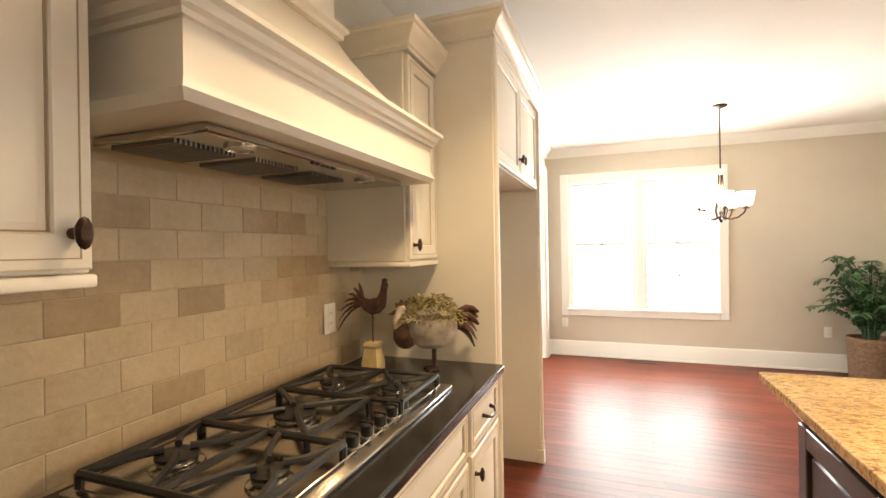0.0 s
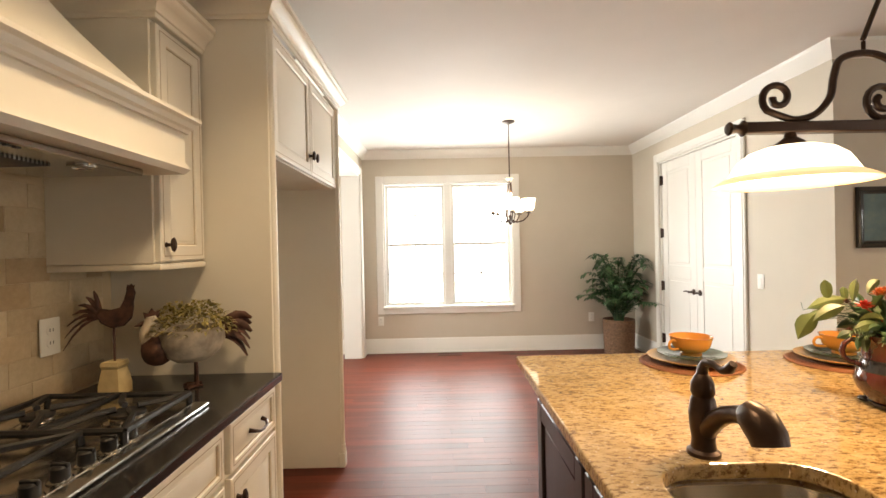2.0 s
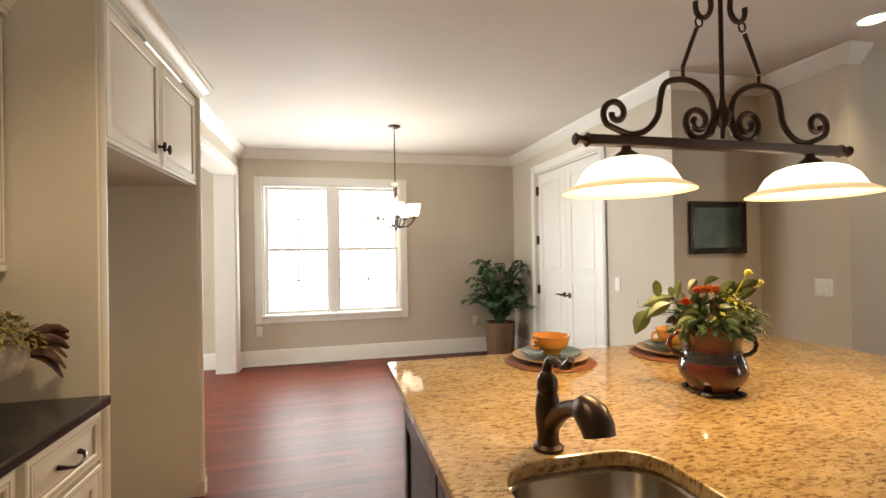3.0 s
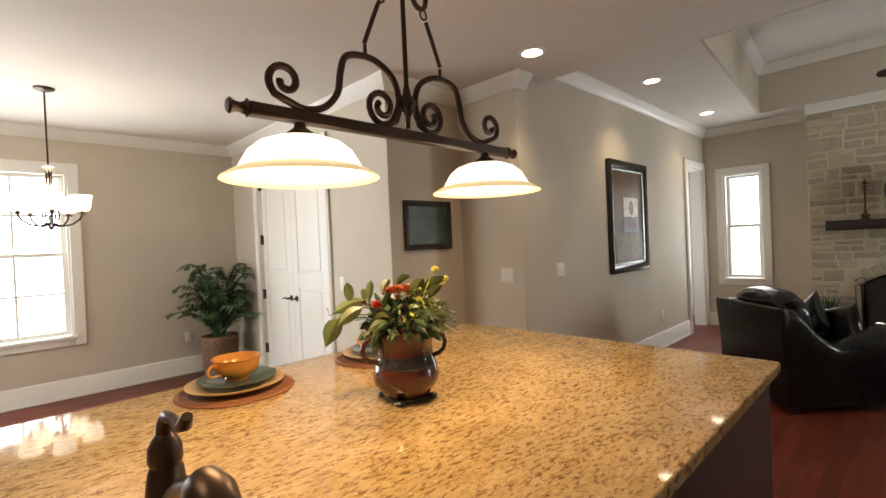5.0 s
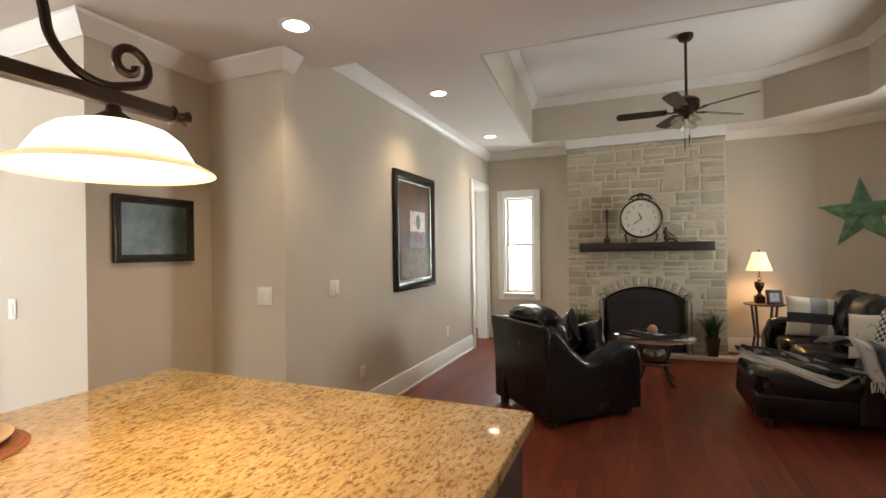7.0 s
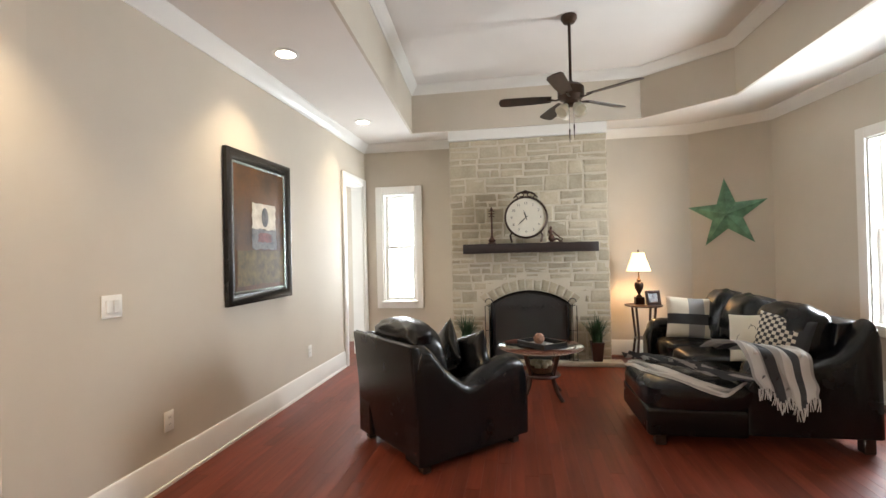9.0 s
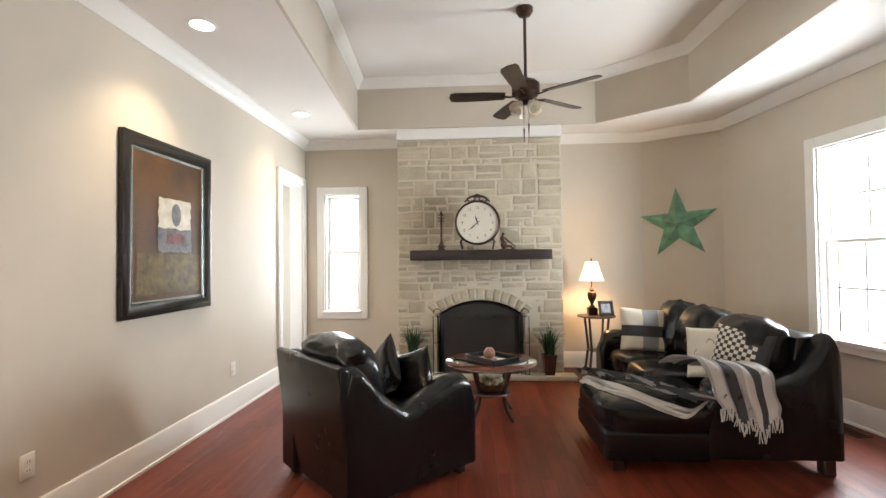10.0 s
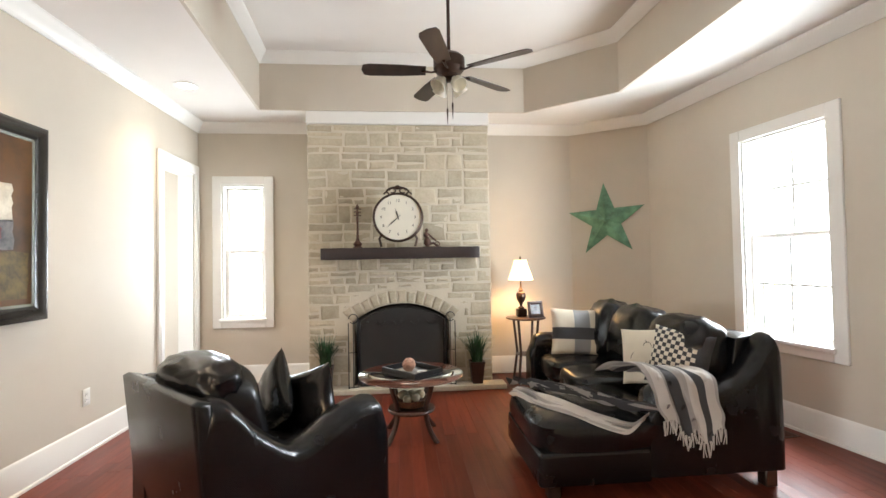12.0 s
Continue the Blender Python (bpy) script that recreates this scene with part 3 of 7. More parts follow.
# ---- door casings and doors ----
def casing(name, p0, p1, s0, s1, z1, thick, w=0.095, label="white painted door casing"):
    at, turn = pose_on(p0, p1, s1)
    bm = B()
    W = s1 - s0
    for a, b, c, d in ((-w, 0.0, 0, z1 + w), (W, W + w, 0, z1 + w), (0.0, W, z1, z1 + w)):
        box(bm, a, b, -0.024, -0.001, c, d, 0.005, 1)
        box(bm, a + 0.02, b - 0.02, -0.03, -0.02, c + (0 if c == 0 else 0.02), d - 0.02, 0.004, 1)
    for a, b, c, d in ((0.001, 0.018, 0, z1), (W - 0.018, W - 0.001, 0, z1), (0.018, W - 0.018, z1 - 0.018, z1 - 0.001)):
        box(bm, a, b, 0.0, thick, c, d)
    bmesh.ops.transform(bm, matrix=pose(*at, 0, 0, turn), verts=bm.verts)
    return solid(name, bm, TRIM, label, "trim", kind="structure")


casing("trim_double_door", *W_DOORS, 4.28 - YP, 5.69 - YP, 2.30, 0.15)
casing("trim_hall_door", *W_PAINT, XF - 7.77, XF - 7.125, 2.255, 0.15)
casing("trim_foyer_opening", *W_LEFT, YD - 6.17, YD - 3.7, 2.3, 0.22, label="white cased opening trim")


def panel_door(name, m, w, h, label, hinge_side, lever_side, mat=TRIM, lever=True, knob_z=0.86):
    """Local x along the leaf from 0 to w, y its thickness, the room at -y."""
    d = thing(name, label, "door", (0, 0, 0), kind="structure", local=True)
    st = 0.11
    bm = B()
    box(bm, 0, w, 0.007, 0.03, 0, h)
    for a, b, c, e in ((0, st, 0, h), (w - st, w, 0, h), (st, w - st, 0, 0.2), (st, w - st, h - st, h), (st, w - st, h * 0.43, h * 0.43 + 0.14)):
        box(bm, a, b, 0, 0.042, c, e, 0.003, 1)
    part("slab", bm, mat, d)
    for c, e in ((0.2, h * 0.43), (h * 0.43 + 0.14, h - st)):
        bm = B()
        box(bm, st + 0.03, w - st - 0.03, 0.002, 0.02, c + 0.03, e - 0.03, 0.005, 1)
        part("panel", bm, mat, d)
    for z in (h * 0.12, h * 0.385, h * 0.65, h * 0.915):
        bm = B()
        x = 0.0 if hinge_side == 0 else w
        tube(bm, [(x, -0.016, z - 0.055), (x, -0.016, z + 0.055)], 0.011, 8)
        box(bm, x - 0.022, x + 0.022, -0.014, 0.0, z - 0.05, z + 0.05)
        part("hinge", bm, BRONZE, d, "dark bronze hinge")
    if lever:
        x = st * 0.5 if lever_side == 0 else w - st * 0.5
        s = 1 if lever_side == 0 else -1
        bm = B()
        lathe(bm, [(0.03, 0), (0.03, 0.006), (0.012, 0.012), (0.01, 0.05), (0.014, 0.055)], (0, 0, 0), 16)
        bmesh.ops.transform(bm, matrix=pose(x, 0, knob_z, 90, 0, 0), verts=bm.verts)
        tube(bm, [(x, -0.05, knob_z), (x + s * 0.05, -0.052, knob_z + 0.006), (x + s * 0.11, -0.05, knob_z - 0.004)], 0.008, 8, [0.01, 0.008, 0.006])
        part("door_handle", bm, BRONZE, d, "dark bronze lever handle")
    d.matrix_basis = m
    return d


DL = "tall white two-panel closet door, closed"
_at, _tu = pose_on(*W_DOORS, 5.69 - YP - 0.02)
panel_door("door_1", pose(*_at, 0, 0, _tu) @ pose(0, 0.02, 0.008), 0.684, 2.27, DL, 0, 1)
_at, _tu = pose_on(*W_DOORS, 5.69 - YP - 0.706)
panel_door("door_2", pose(*_at, 0, 0, _tu) @ pose(0, 0.02, 0.008), 0.684, 2.27, DL, 1, 0)
panel_door("door_3", pose(7.145, YL + 0.17, 0.008, 0, 0, 75), 0.66, 2.13, "white panelled hall door standing open", 0, 1)

# ---- kitchen: range wall ----
CT = 0.914
XC = -0.61                    # counter edge


def rect_x(x, y0, y1, z0, z1, i):
    """A rectangle facing +x, drawn in by i on every side."""
    return [(x, y0 + i, z0 + i), (x, y1 - i, z0 + i), (x, y1 - i, z1 - i), (x, y0 + i, z1 - i)]


def front(name, parent, x, y0, y1, z0, z1, st=0.055, t=0.02):
    """A raised-panel front facing +x: its frame, the panel in it and the glaze lines round both."""
    q = (y0, y1, z0, z1)
    bm = B()
    ring_skin(bm, [rect_x(x + dx, *q, i) for dx, i in ((0, 0), (t - 0.003, 0), (t, 0.003), (t, st - 0.003), (t - 0.003, st), (t * 0.6, st))])
    d = part(name, bm, CABINET, parent)
    i = st + 0.013
    if y1 - y0 > 2 * i + 0.05 and z1 - z0 > 2 * i + 0.03:
        bm = B()
        ring_skin(bm, [rect_x(x + dx, *q, k) for dx, k in ((t * 0.58, i), (t * 0.66, i), (t * 0.82, i + 0.012), (t * 0.9, i + 0.02))])
        part("panel", bm, CABINET, d)
    for k, w, a, b in ((st, 0.003, t * 0.58, t * 0.66), (0.016, 0.0022, t - 0.0005, t + 0.0008)):
        bm = B()
        ring_skin(bm, [rect_x(x + dx, *q, m_) for dx, m_ in ((a, k), (b, k), (b, k + w), (a, k + w), (a, k))], True, False)
        bmesh.ops.remove_doubles(bm, verts=bm.verts, dist=1e-6)
        part("glaze_line", bm, GLAZE, d, "brown glaze line")
    return d


def oval_knob(parent, x, y, z):
    bm = B()
    lathe(bm, [(0.009, 0), (0.006, 0.006), (0.006, 0.016), (0.011, 0.02), (0.013, 0.026), (0.008, 0.031)], (0, 0, 0), 12)
    bmesh.ops.scale(bm, vec=(1, 1.9, 1), verts=[v for v in bm.verts if v.co.z > 0.018])
    bmesh.ops.transform(bm, matrix=Matrix.Translation((x, y, z)) @ Euler((radians(90), 0, radians(90))).to_matrix().to_4x4(), verts=bm.verts)
    part("knob", bm, BRONZE, parent, "oval dark bronze knob")


def bow_pull(parent, x, y, z, w=0.11):
    bm = B()
    pts = [(x, y - w / 2, z + 0.004), (x + 0.018, y - w / 2 + 0.006, z), (x + 0.028, y - w / 4, z - 0.008), (x + 0.03, y, z - 0.01), (x + 0.028, y + w / 4, z - 0.008), (x + 0.018, y + w / 2 - 0.006, z), (x, y + w / 2, z + 0.004)]
    tube(bm, pts, 0.005, 8, [0.008, 0.006, 0.0045, 0.004, 0.0045, 0.006, 0.008])
    part("pull", bm, BRONZE, parent, "dark bronze bow pull")


def cab_crown(bm, path, z, k=1.0):
    sweep(bm, path, [(0.0, z), (-0.008 * k, z), (-0.009 * k, z + 0.014), (-0.015 * k, z + 0.017), (-0.018 * k, z + 0.028), (-0.03 * k, z + 0.046), (-0.046 * k, z + 0.058), (-0.05 * k, z + 0.066), (-0.05 * k, z + 0.074), (-0.06 * k, z + 0.079), (-0.06 * k, z + 0.095), (0.0, z + 0.095)])


def upper_cabinet(y0, y1, z0, z1, x1, doors, knob, label, crown_sides=(True, True)):
    c = thing("upper_cabinet", label, "cabinet", (XR, (y0 + y1) / 2, z0), group="wall cabinets")
    bm = B()
    box(bm, XR + 0.004, x1, y0, y1, z0, z1, 0.002, 1)
    part("body", bm, CABINET, c)
    n = doors
    w = (y1 - y0 - 0.012) / n
    for i in range(n):
        a = y0 + 0.006 + i * w
        d = front("door", c, x1 + 0.001, a + 0.002, a + w - 0.002, z0 + 0.006, z1 - 0.012)
        oval_knob(d, x1 + 0.021, (a + 0.03) if knob[i] == 0 else (a + w - 0.03), z0 + 0.06)
    bm = B()
    path = [(XR + 0.01, y1), (x1 + 0.02, y1), (x1 + 0.02, y0), (XR + 0.01, y0)]
    if not crown_sides[1]:
        path = path[1:]
    cab_crown(bm, path[::-1], z1)
    part("crown", bm, CABINET, c)
    bm = B()
    box(bm, XR + 0.01, x1 + 0.022, y0 + 0.001, y1 - 0.001, z0 - 0.022, z0 - 0.001, 0.005, 2)
    part("light_rail", bm, CABINET, c)
    return c


upper_cabinet(-0.25, 0.79, 1.36, 2.14, -0.955, 2, (1, 1), "cream glazed upper cabinet with raised-panel doors")
upper_cabinet(1.865, 2.153, 1.345, 2.13, -0.915, 1, (0,), "narrow cream glazed upper cabinet beside fridge panel", (True, False))

# range hood
hood = thing("range_hood", "large cream painted wooden range hood over cooktop", "range hood", (XR, 1.35, 1.645))
HY0, HY1, HX = 0.84, 1.87, -0.81
HZ = 1.628
bm = B()
t_ = 0.05
lo = [(XR + 0.004, HY0), (HX, HY0), (HX, HY1), (XR + 0.004, HY1)]
ring = lambda o, z: [(XR + 0.004, HY0 - o, z), (HX + o, HY0 - o, z), (HX + o, HY1 + o, z), (XR + 0.004, HY1 + o, z)]
ring_skin(bm, [ring(-0.03, HZ + 0.004), ring(0.0, HZ), ring(0.012, HZ + 0.017), ring(0.0, HZ + 0.04), ring(0.0, HZ + 0.137)])
part("apron", bm, CABINET, hood)
bm = B()
sweep(bm, [(XR + 0.01, HY0), (HX, HY0), (HX, HY1), (XR + 0.01, HY1)], [(0.0, HZ + 0.130), (-0.01, HZ + 0.130), (-0.012, HZ + 0.140), (-0.022, HZ + 0.146), (-0.026, HZ + 0.162), (-0.038, HZ + 0.169), (-0.038, HZ + 0.180), (0.0, HZ + 0.180)])
part("ledge", bm, CABINET, hood)
bm = B()
CY0, CY1, CX = 1.14, 1.57, -1.0
rr = []
for k in range(9):
    t = k / 8
    e = 1 - (1 - t) ** 1.25
    rr.append([(XR + 0.004, HY0 + (CY0 - HY0) * e, HZ + 0.172 + 0.27 * t), (HX - 0.012 + (CX - HX) * e, HY0 + (CY0 - HY0) * e, HZ + 0.172 + 0.27 * t), (HX - 0.012 + (CX - HX) * e, HY1 + (CY1 - HY1) * e, HZ + 0.172 + 0.27 * t), (XR + 0.004, HY1 + (CY1 - HY1) * e, HZ + 0.172 + 0.27 * t)])
ring_skin(bm, rr)
part("canopy", bm, CABINET, hood)
bm = B()
box(bm, XR + 0.004, CX - 0.008, CY0 + 0.008, CY1 - 0.008, HZ + 0.432, HK - 0.004)
part("chimney", bm, CABINET, hood)
bm = B()
sweep(bm, [(XR + 0.01, CY0), (CX, CY0), (CX, CY1), (XR + 0.01, CY1)], [(0.01, HZ + 0.432), (-0.012, HZ + 0.432), (-0.014, HZ + 0.447), (-0.026, HZ + 0.456), (-0.026, HZ + 0.468), (0.01, HZ + 0.468)])
part("band", bm, CABINET, hood)
bm = B()
box(bm, XR + 0.07, HX - 0.075, HY0 + 0.11, HY1 - 0.09, HZ - 0.016, HZ + 0.003, 0.004, 1)
insert = part("vent_insert", bm, STEEL, hood, "stainless steel vent insert")
for y in (1.08, 1.6):
    bm = B()
    lathe(bm, [(0.034, HZ - 0.016), (0.034, HZ - 0.022), (0.026, HZ - 0.024), (0.024, HZ - 0.017)], (-0.93, y, 0), 20)
    part("lamp_ring", bm, STEEL, insert, "chrome lamp ring")
    bm = B()
    lathe(bm, [(0.022, HZ - 0.017), (0.02, HZ - 0.021), (0.006, HZ - 0.022)], (-0.93, y, 0), 16)
    part("lamp_lens", bm, FROST, insert)
    # Fill spot added to brighten the backsplash; the hood's own lamps look unlit.
    lamp("hood_fill_spot", "SPOT", 3, (1.0, 0.72, 0.42), pose(-0.93, y, HZ - 0.028), 0.02, spot=120, blend=0.8)
for i, y in enumerate((0.97, 1.19, 1.41)):
    bm = B()
    for k in range(14):
        box(bm, XR + 0.1, -0.99, y + 0.012 * k, y + 0.012 * k + 0.006, HZ - 0.022, HZ - 0.016)
    part("filter", bm, BAFFLE, insert, "grey steel baffle filter")
bm = B()
for k in range(5):
    box(bm, -0.9, -0.89, 1.28 + k * 0.022, 1.292 + k * 0.022, HZ - 0.020, HZ - 0.016)
part("buttons", bm, BLACK, insert)

# fridge enclosure
fr = thing("fridge_enclosure", "cream cabinet surround for a missing refrigerator", "cabinet", (-0.95, 2.73, 0))
FX = -0.645
for n_, y0, y1 in (("side_panel", 2.155, 2.2), ("side_panel", 3.29, 3.335)):
    bm = B()
    box(bm, XR + 0.004, FX, y0, y1, 0.0, 2.27, 0.003, 1)
    pnl = part(n_, bm, CABINET, fr)
    bm = B()
    tube(bm, [(FX + 0.001, (y0 + y1) / 2, 0.14), (FX + 0.001, (y0 + y1) / 2, 2.26)], 0.016, 10)
    part("bead", bm, CABINET, pnl)
    bm = B()
    box(bm, FX - 0.02, FX + 0.022, y0 - 0.005, y1 + 0.005, 0.0, 0.09, 0.004, 1)
    lathe(bm, [(0.024, 0.09), (0.024, 0.11), (0.018, 0.122), (0.022, 0.14)], (FX, (y0 + y1) / 2, 0), 12)
    part("plinth_block", bm, CABINET, pnl)
bm = B()
box(bm, XR + 0.004, FX - 0.022, 2.201, 3.289, 1.755, 2.27)
part("cupboard", bm, CABINET, fr)
for a, b, k in ((2.206, 2.738, 1), (2.742, 3.284, 0)):
    d = front("door", fr, FX - 0.02, a, b, 1.76, 2.25)
    oval_knob(d, FX, b - 0.03 if k else a + 0.03, 1.85)
bm = B()
cab_crown(bm, [(XR + 0.01, 2.155), (FX + 0.002, 2.155), (FX + 0.002, 3.335), (XR + 0.01, 3.335)], 2.262, 1.1)
part("crown", bm, CABINET, fr)

# base cabinets and counter


def base_unit(y0, y1, wide, label):
    c = thing("base_cabinet", label, "cabinet", (-0.95, (y0 + y1) / 2, 0), group="base cabinets")
    xf = -0.655
    bm = B()
    box(bm, XR + 0.004, xf, y0, y1, 0.1, CT - 0.034)
    part("body", bm, CABINET, c)
    bm = B()
    box(bm, XR + 0.01, xf - 0.06, y0, y1, 0.0, 0.099)
    part("toe_kick", bm, CABINET, c)
    d = front("drawer_front", c, xf + 0.001, y0 + 0.02, y1 - 0.02, 0.715, 0.865, 0.03)
    if not wide:
        bow_pull(d, xf + 0.021, (y0 + y1) / 2, 0.79)
    n = 2 if wide else 1
    w = (y1 - y0 - 0.03) / n
    for i in range(n):
        a = y0 + 0.015 + i * w
        dd = front("door", c, xf + 0.001, a + 0.004, a + w - 0.004, 0.12, 0.7)
        oval_knob(dd, xf + 0.021, a + (w - 0.04 if (wide and i == 0) else 0.04), 0.63)
    return c


base_unit(0.78, 1.738, True, "cream glazed base cabinet under the cooktop")
base_unit(1.74, 2.15, False, "cream glazed base cabinet with drawer and door")
base_unit(-0.3, 0.778, True, "cream glazed base cabinet beside the cooktop")
bm = B()
box(bm, XR + 0.022, XC, -0.35, 2.15, CT - 0.032, CT, 0.006, 2)
solid("countertop", bm, BLACKGRANITE, "polished black granite counter along range wall", "countertop", smooth=False)

# cooktop
ck = thing("gas_cooktop", "stainless five-burner gas cooktop with black grates", "cooktop", (-0.95, 1.33, CT))
KX0, KX1, KY0, KY1 = -1.205, -0.705, 0.88, 1.785
bm = B()
box(bm, KX0, KX1, KY0, KY1, CT + 0.001, CT + 0.014, 0.006, 2)
box(bm, KX0 + 0.02, KX1 - 0.04, KY0 + 0.02, KY1 - 0.02, CT + 0.012, CT + 0.016, 0.003, 1)
part("tray", bm, STEEL, ck, "stainless steel tray")
BURN = [(-1.08, 1.04, 0.042), (-0.83, 1.04, 0.036), (-1.0, 1.33, 0.052), (-1.08, 1.62, 0.036), (-0.85, 1.63, 0.042)]
for x, y, r in BURN:
    bm = B()
    lathe(bm, [(r * 1.35, CT + 0.016), (r * 1.3, CT + 0.022), (r, CT + 0.026), (r * 0.98, CT + 0.034)], (x, y, 0), 20)
    bn = part("burner", bm, STEEL, ck)
    bm = B()
    lathe(bm, [(r * 1.05, CT + 0.034), (r * 1.05, CT + 0.041), (r * 0.9, CT + 0.044), (0.004, CT + 0.045)], (x, y, 0), 20)
    part("burner_cap", bm, IRON, bn, "black burner cap")
GZ = CT + 0.045
for y0, y1, bs in ((0.902, 1.185, BURN[:2]), (1.19, 1.475, BURN[2:3]), (1.48, 1.762, BURN[3:])):
    bm = B()
    x0, x1 = KX0 + 0.03, KX1 - 0.05
    if len(bs) == 1:
        x1 -= 0.1
    for a, b in (((x0, y0), (x1, y0)), ((x1, y0), (x1, y1)), ((x1, y1), (x0, y1)), ((x0, y1), (x0, y0))):
        tube(bm, [(*a, GZ), (*b, GZ)], 0.009, 6)
    for x, y in ((x0, y0), (x1, y0), (x1, y1), (x0, y1)):
        tube(bm, [(x, y, GZ), (x, y, CT + 0.017)], 0.009, 6)
    for bx, by, r in bs:
        for k in range(4):
            a = math.pi / 4 + k * math.pi / 2
            dx, dy = math.cos(a), math.sin(a)
            ex = x1 if dx > 0 else x0
            if len(bs) == 2:
                ex = min(max(bx + dx * 0.14, x0), x1)
            ey = y1 if dy > 0 else y0
            tube(bm, [(ex, ey, GZ), (bx + dx * 0.07, by + dy * 0.07, GZ + 0.006), (bx + dx * 0.025, by + dy * 0.025, GZ + 0.007)], 0.0085, 6)
    if len(bs) == 2:
        xm = (x0 + x1) / 2
        tube(bm, [(xm, y0, GZ), (xm, y1, GZ)], 0.009, 6)
    part("grate", bm, IRON, ck, "cast iron grate")
for k in range(5):
    bm = B()
    y = 1.24 + k * 0.068
    lathe(bm, [(0.023, CT + 0.015), (0.023, CT + 0.019), (0.018, CT + 0.021)], (-0.765, y, 0), 16)
    kb = part("knob", bm, STEEL, ck)
    bm = B()
    lathe(bm, [(0.017, CT + 0.021), (0.0165, CT + 0.043), (0.013, CT + 0.047), (0.003, CT + 0.048)], (-0.765, y, 0), 16)
    box(bm, -0.783, -0.747, y - 0.004, y + 0.004, CT + 0.04, CT + 0.052, 0.002, 1)
    part("grip", bm, BLACK, kb, "black knob grip")

# plate leaning on the backsplash
pl = thing("display_plate", "white ceramic plate with dark rim leaning on the backsplash", "plate", (-1.19, 0.55, CT))
M_ = pose(-1.2, 0.565, CT + 0.132, 0, 76, 0)
bm = B()
lathe(bm, [(0.005, 0.006), (0.075, 0.004), (0.09, 0.012), (0.125, 0.02), (0.13, 0.017), (0.088, 0.002), (0.07, -0.004), (0.005, -0.004)], (0, 0, 0), 36)
bmesh.ops.transform(bm, matrix=M_, verts=bm.verts)
part("dish", bm, PLASTIC, pl)
bm = B()
lathe(bm, [(0.127, 0.0215), (0.132, 0.0215), (0.133, 0.017), (0.128, 0.0175)], (0, 0, 0), 36, False)
bmesh.ops.transform(bm, matrix=M_, verts=bm.verts)
part("rim", bm, BLACK, pl, "dark painted rim")

# rooster on a block
ro = thing("rooster_figure", "rusty metal rooster on a pale wooden block", "figurine", (-1.092, 1.93, CT))
bm = B()
c0 = Vector((-1.092, 1.93, CT))
ring_skin(bm, [[c0 + Vector((sx * w, sy * w, z)) for sx, sy in ((-1, -1), (1, -1), (1, 1), (-1, 1))] for w, z in ((0.034, 0), (0.034, 0.03), (0.026, 0.085), (0.029, 0.095), (0.027, 0.108))])
part("block", bm, BLOCK, ro, "worn yellow wooden block", sharp=20)
bm = B()
tube(bm, [c0 + Vector((0, 0, 0.1)), c0 + Vector((0, 0, 0.24))], 0.0035, 6)
part("rod", bm, RUST, ro)


def bird_plate(name, outline, parent, m, thick, mat, label=""):
    bm = B()
    extrude(bm, outline, "y", -thick / 2, thick / 2, thick * 0.3, 1)
    bmesh.ops.transform(bm, matrix=m, verts=bm.verts)
    return part(name, bm, mat, parent, label)


M_ = Matrix.Translation(c0 + Vector((0, 0, 0.235))) @ Euler((0, 0, radians(22))).to_matrix().to_4x4()
bird_plate("body", [(-0.05, 0.03), (-0.035, 0.0), (-0.005, -0.018), (0.03, -0.012), (0.052, 0.012), (0.058, 0.05), (0.055, 0.085), (0.064, 0.098), (0.06, 0.112), (0.048, 0.118), (0.038, 0.106), (0.036, 0.075), (0.022, 0.045), (-0.012, 0.038), (-0.035, 0.05)], ro, M_, 0.016, RUST)
bird_plate("comb", [(0.036, 0.106), (0.044, 0.114), (0.06, 0.112), (0.062, 0.124), (0.055, 0.119), (0.052, 0.129), (0.046, 0.12), (0.04, 0.126)], ro, M_, 0.006, RUST)
for k in range(7):
    a = radians(100 + k * 13)
    bm = B()
    pts = [M_ @ Vector((-0.035 + 0.13 * s * math.cos(a) * 0.8, 0.004 * (k % 2), 0.02 + 0.13 * s * math.sin(a) - 0.11 * s * s * (0.35 + 0.1 * k))) for s in (0, 0.25, 0.5, 0.75, 1.0)]
    tube(bm, pts, 0.005, 6, [0.005, 0.008, 0.0075, 0.006, 0.002], 0.4)
    part("tail_feather", bm, RUST, ro)

# hen planter
he = thing("hen_planter", "worn white and rust metal hen planter filled with dry moss", "planter", (-0.867, 1.99, CT))
hc = Vector((-0.867, 1.99, CT))
Mh = Matrix.Translation(hc) @ Euler((0, 0, radians(32))).to_matrix().to_4x4()
bm = B()
prof = [(0.004, 0.085), (0.04, 0.09), (0.075, 0.115), (0.092, 0.16), (0.09, 0.205), (0.082, 0.205), (0.083, 0.165), (0.06, 0.12), (0.004, 0.11)]
lathe(bm, prof, (0, 0, 0), 28)
bmesh.ops.scale(bm, vec=(1.16, 1.0, 1), verts=bm.verts)
bmesh.ops.transform(bm, matrix=Mh, verts=bm.verts)
part("bowl", bm, CHALK, he, "chalky white bowl")
bm = B()
tube(bm, [Mh @ Vector(p) for p in ((-0.085, 0, 0.135), (-0.115, 0, 0.16), (-0.125, 0, 0.2), (-0.115, 0, 0.235), (-0.118, 0, 0.255))], 0.03, 14, [0.04, 0.036, 0.028, 0.025, 0.014])
neck = part("neck", bm, CHALK, he, "chalky white neck")
bm = B()
blob(bm, Mh @ Vector((-0.1, 0, 0.145)), (0.095, 0.1, 0.115), 2.2, 16, 10)
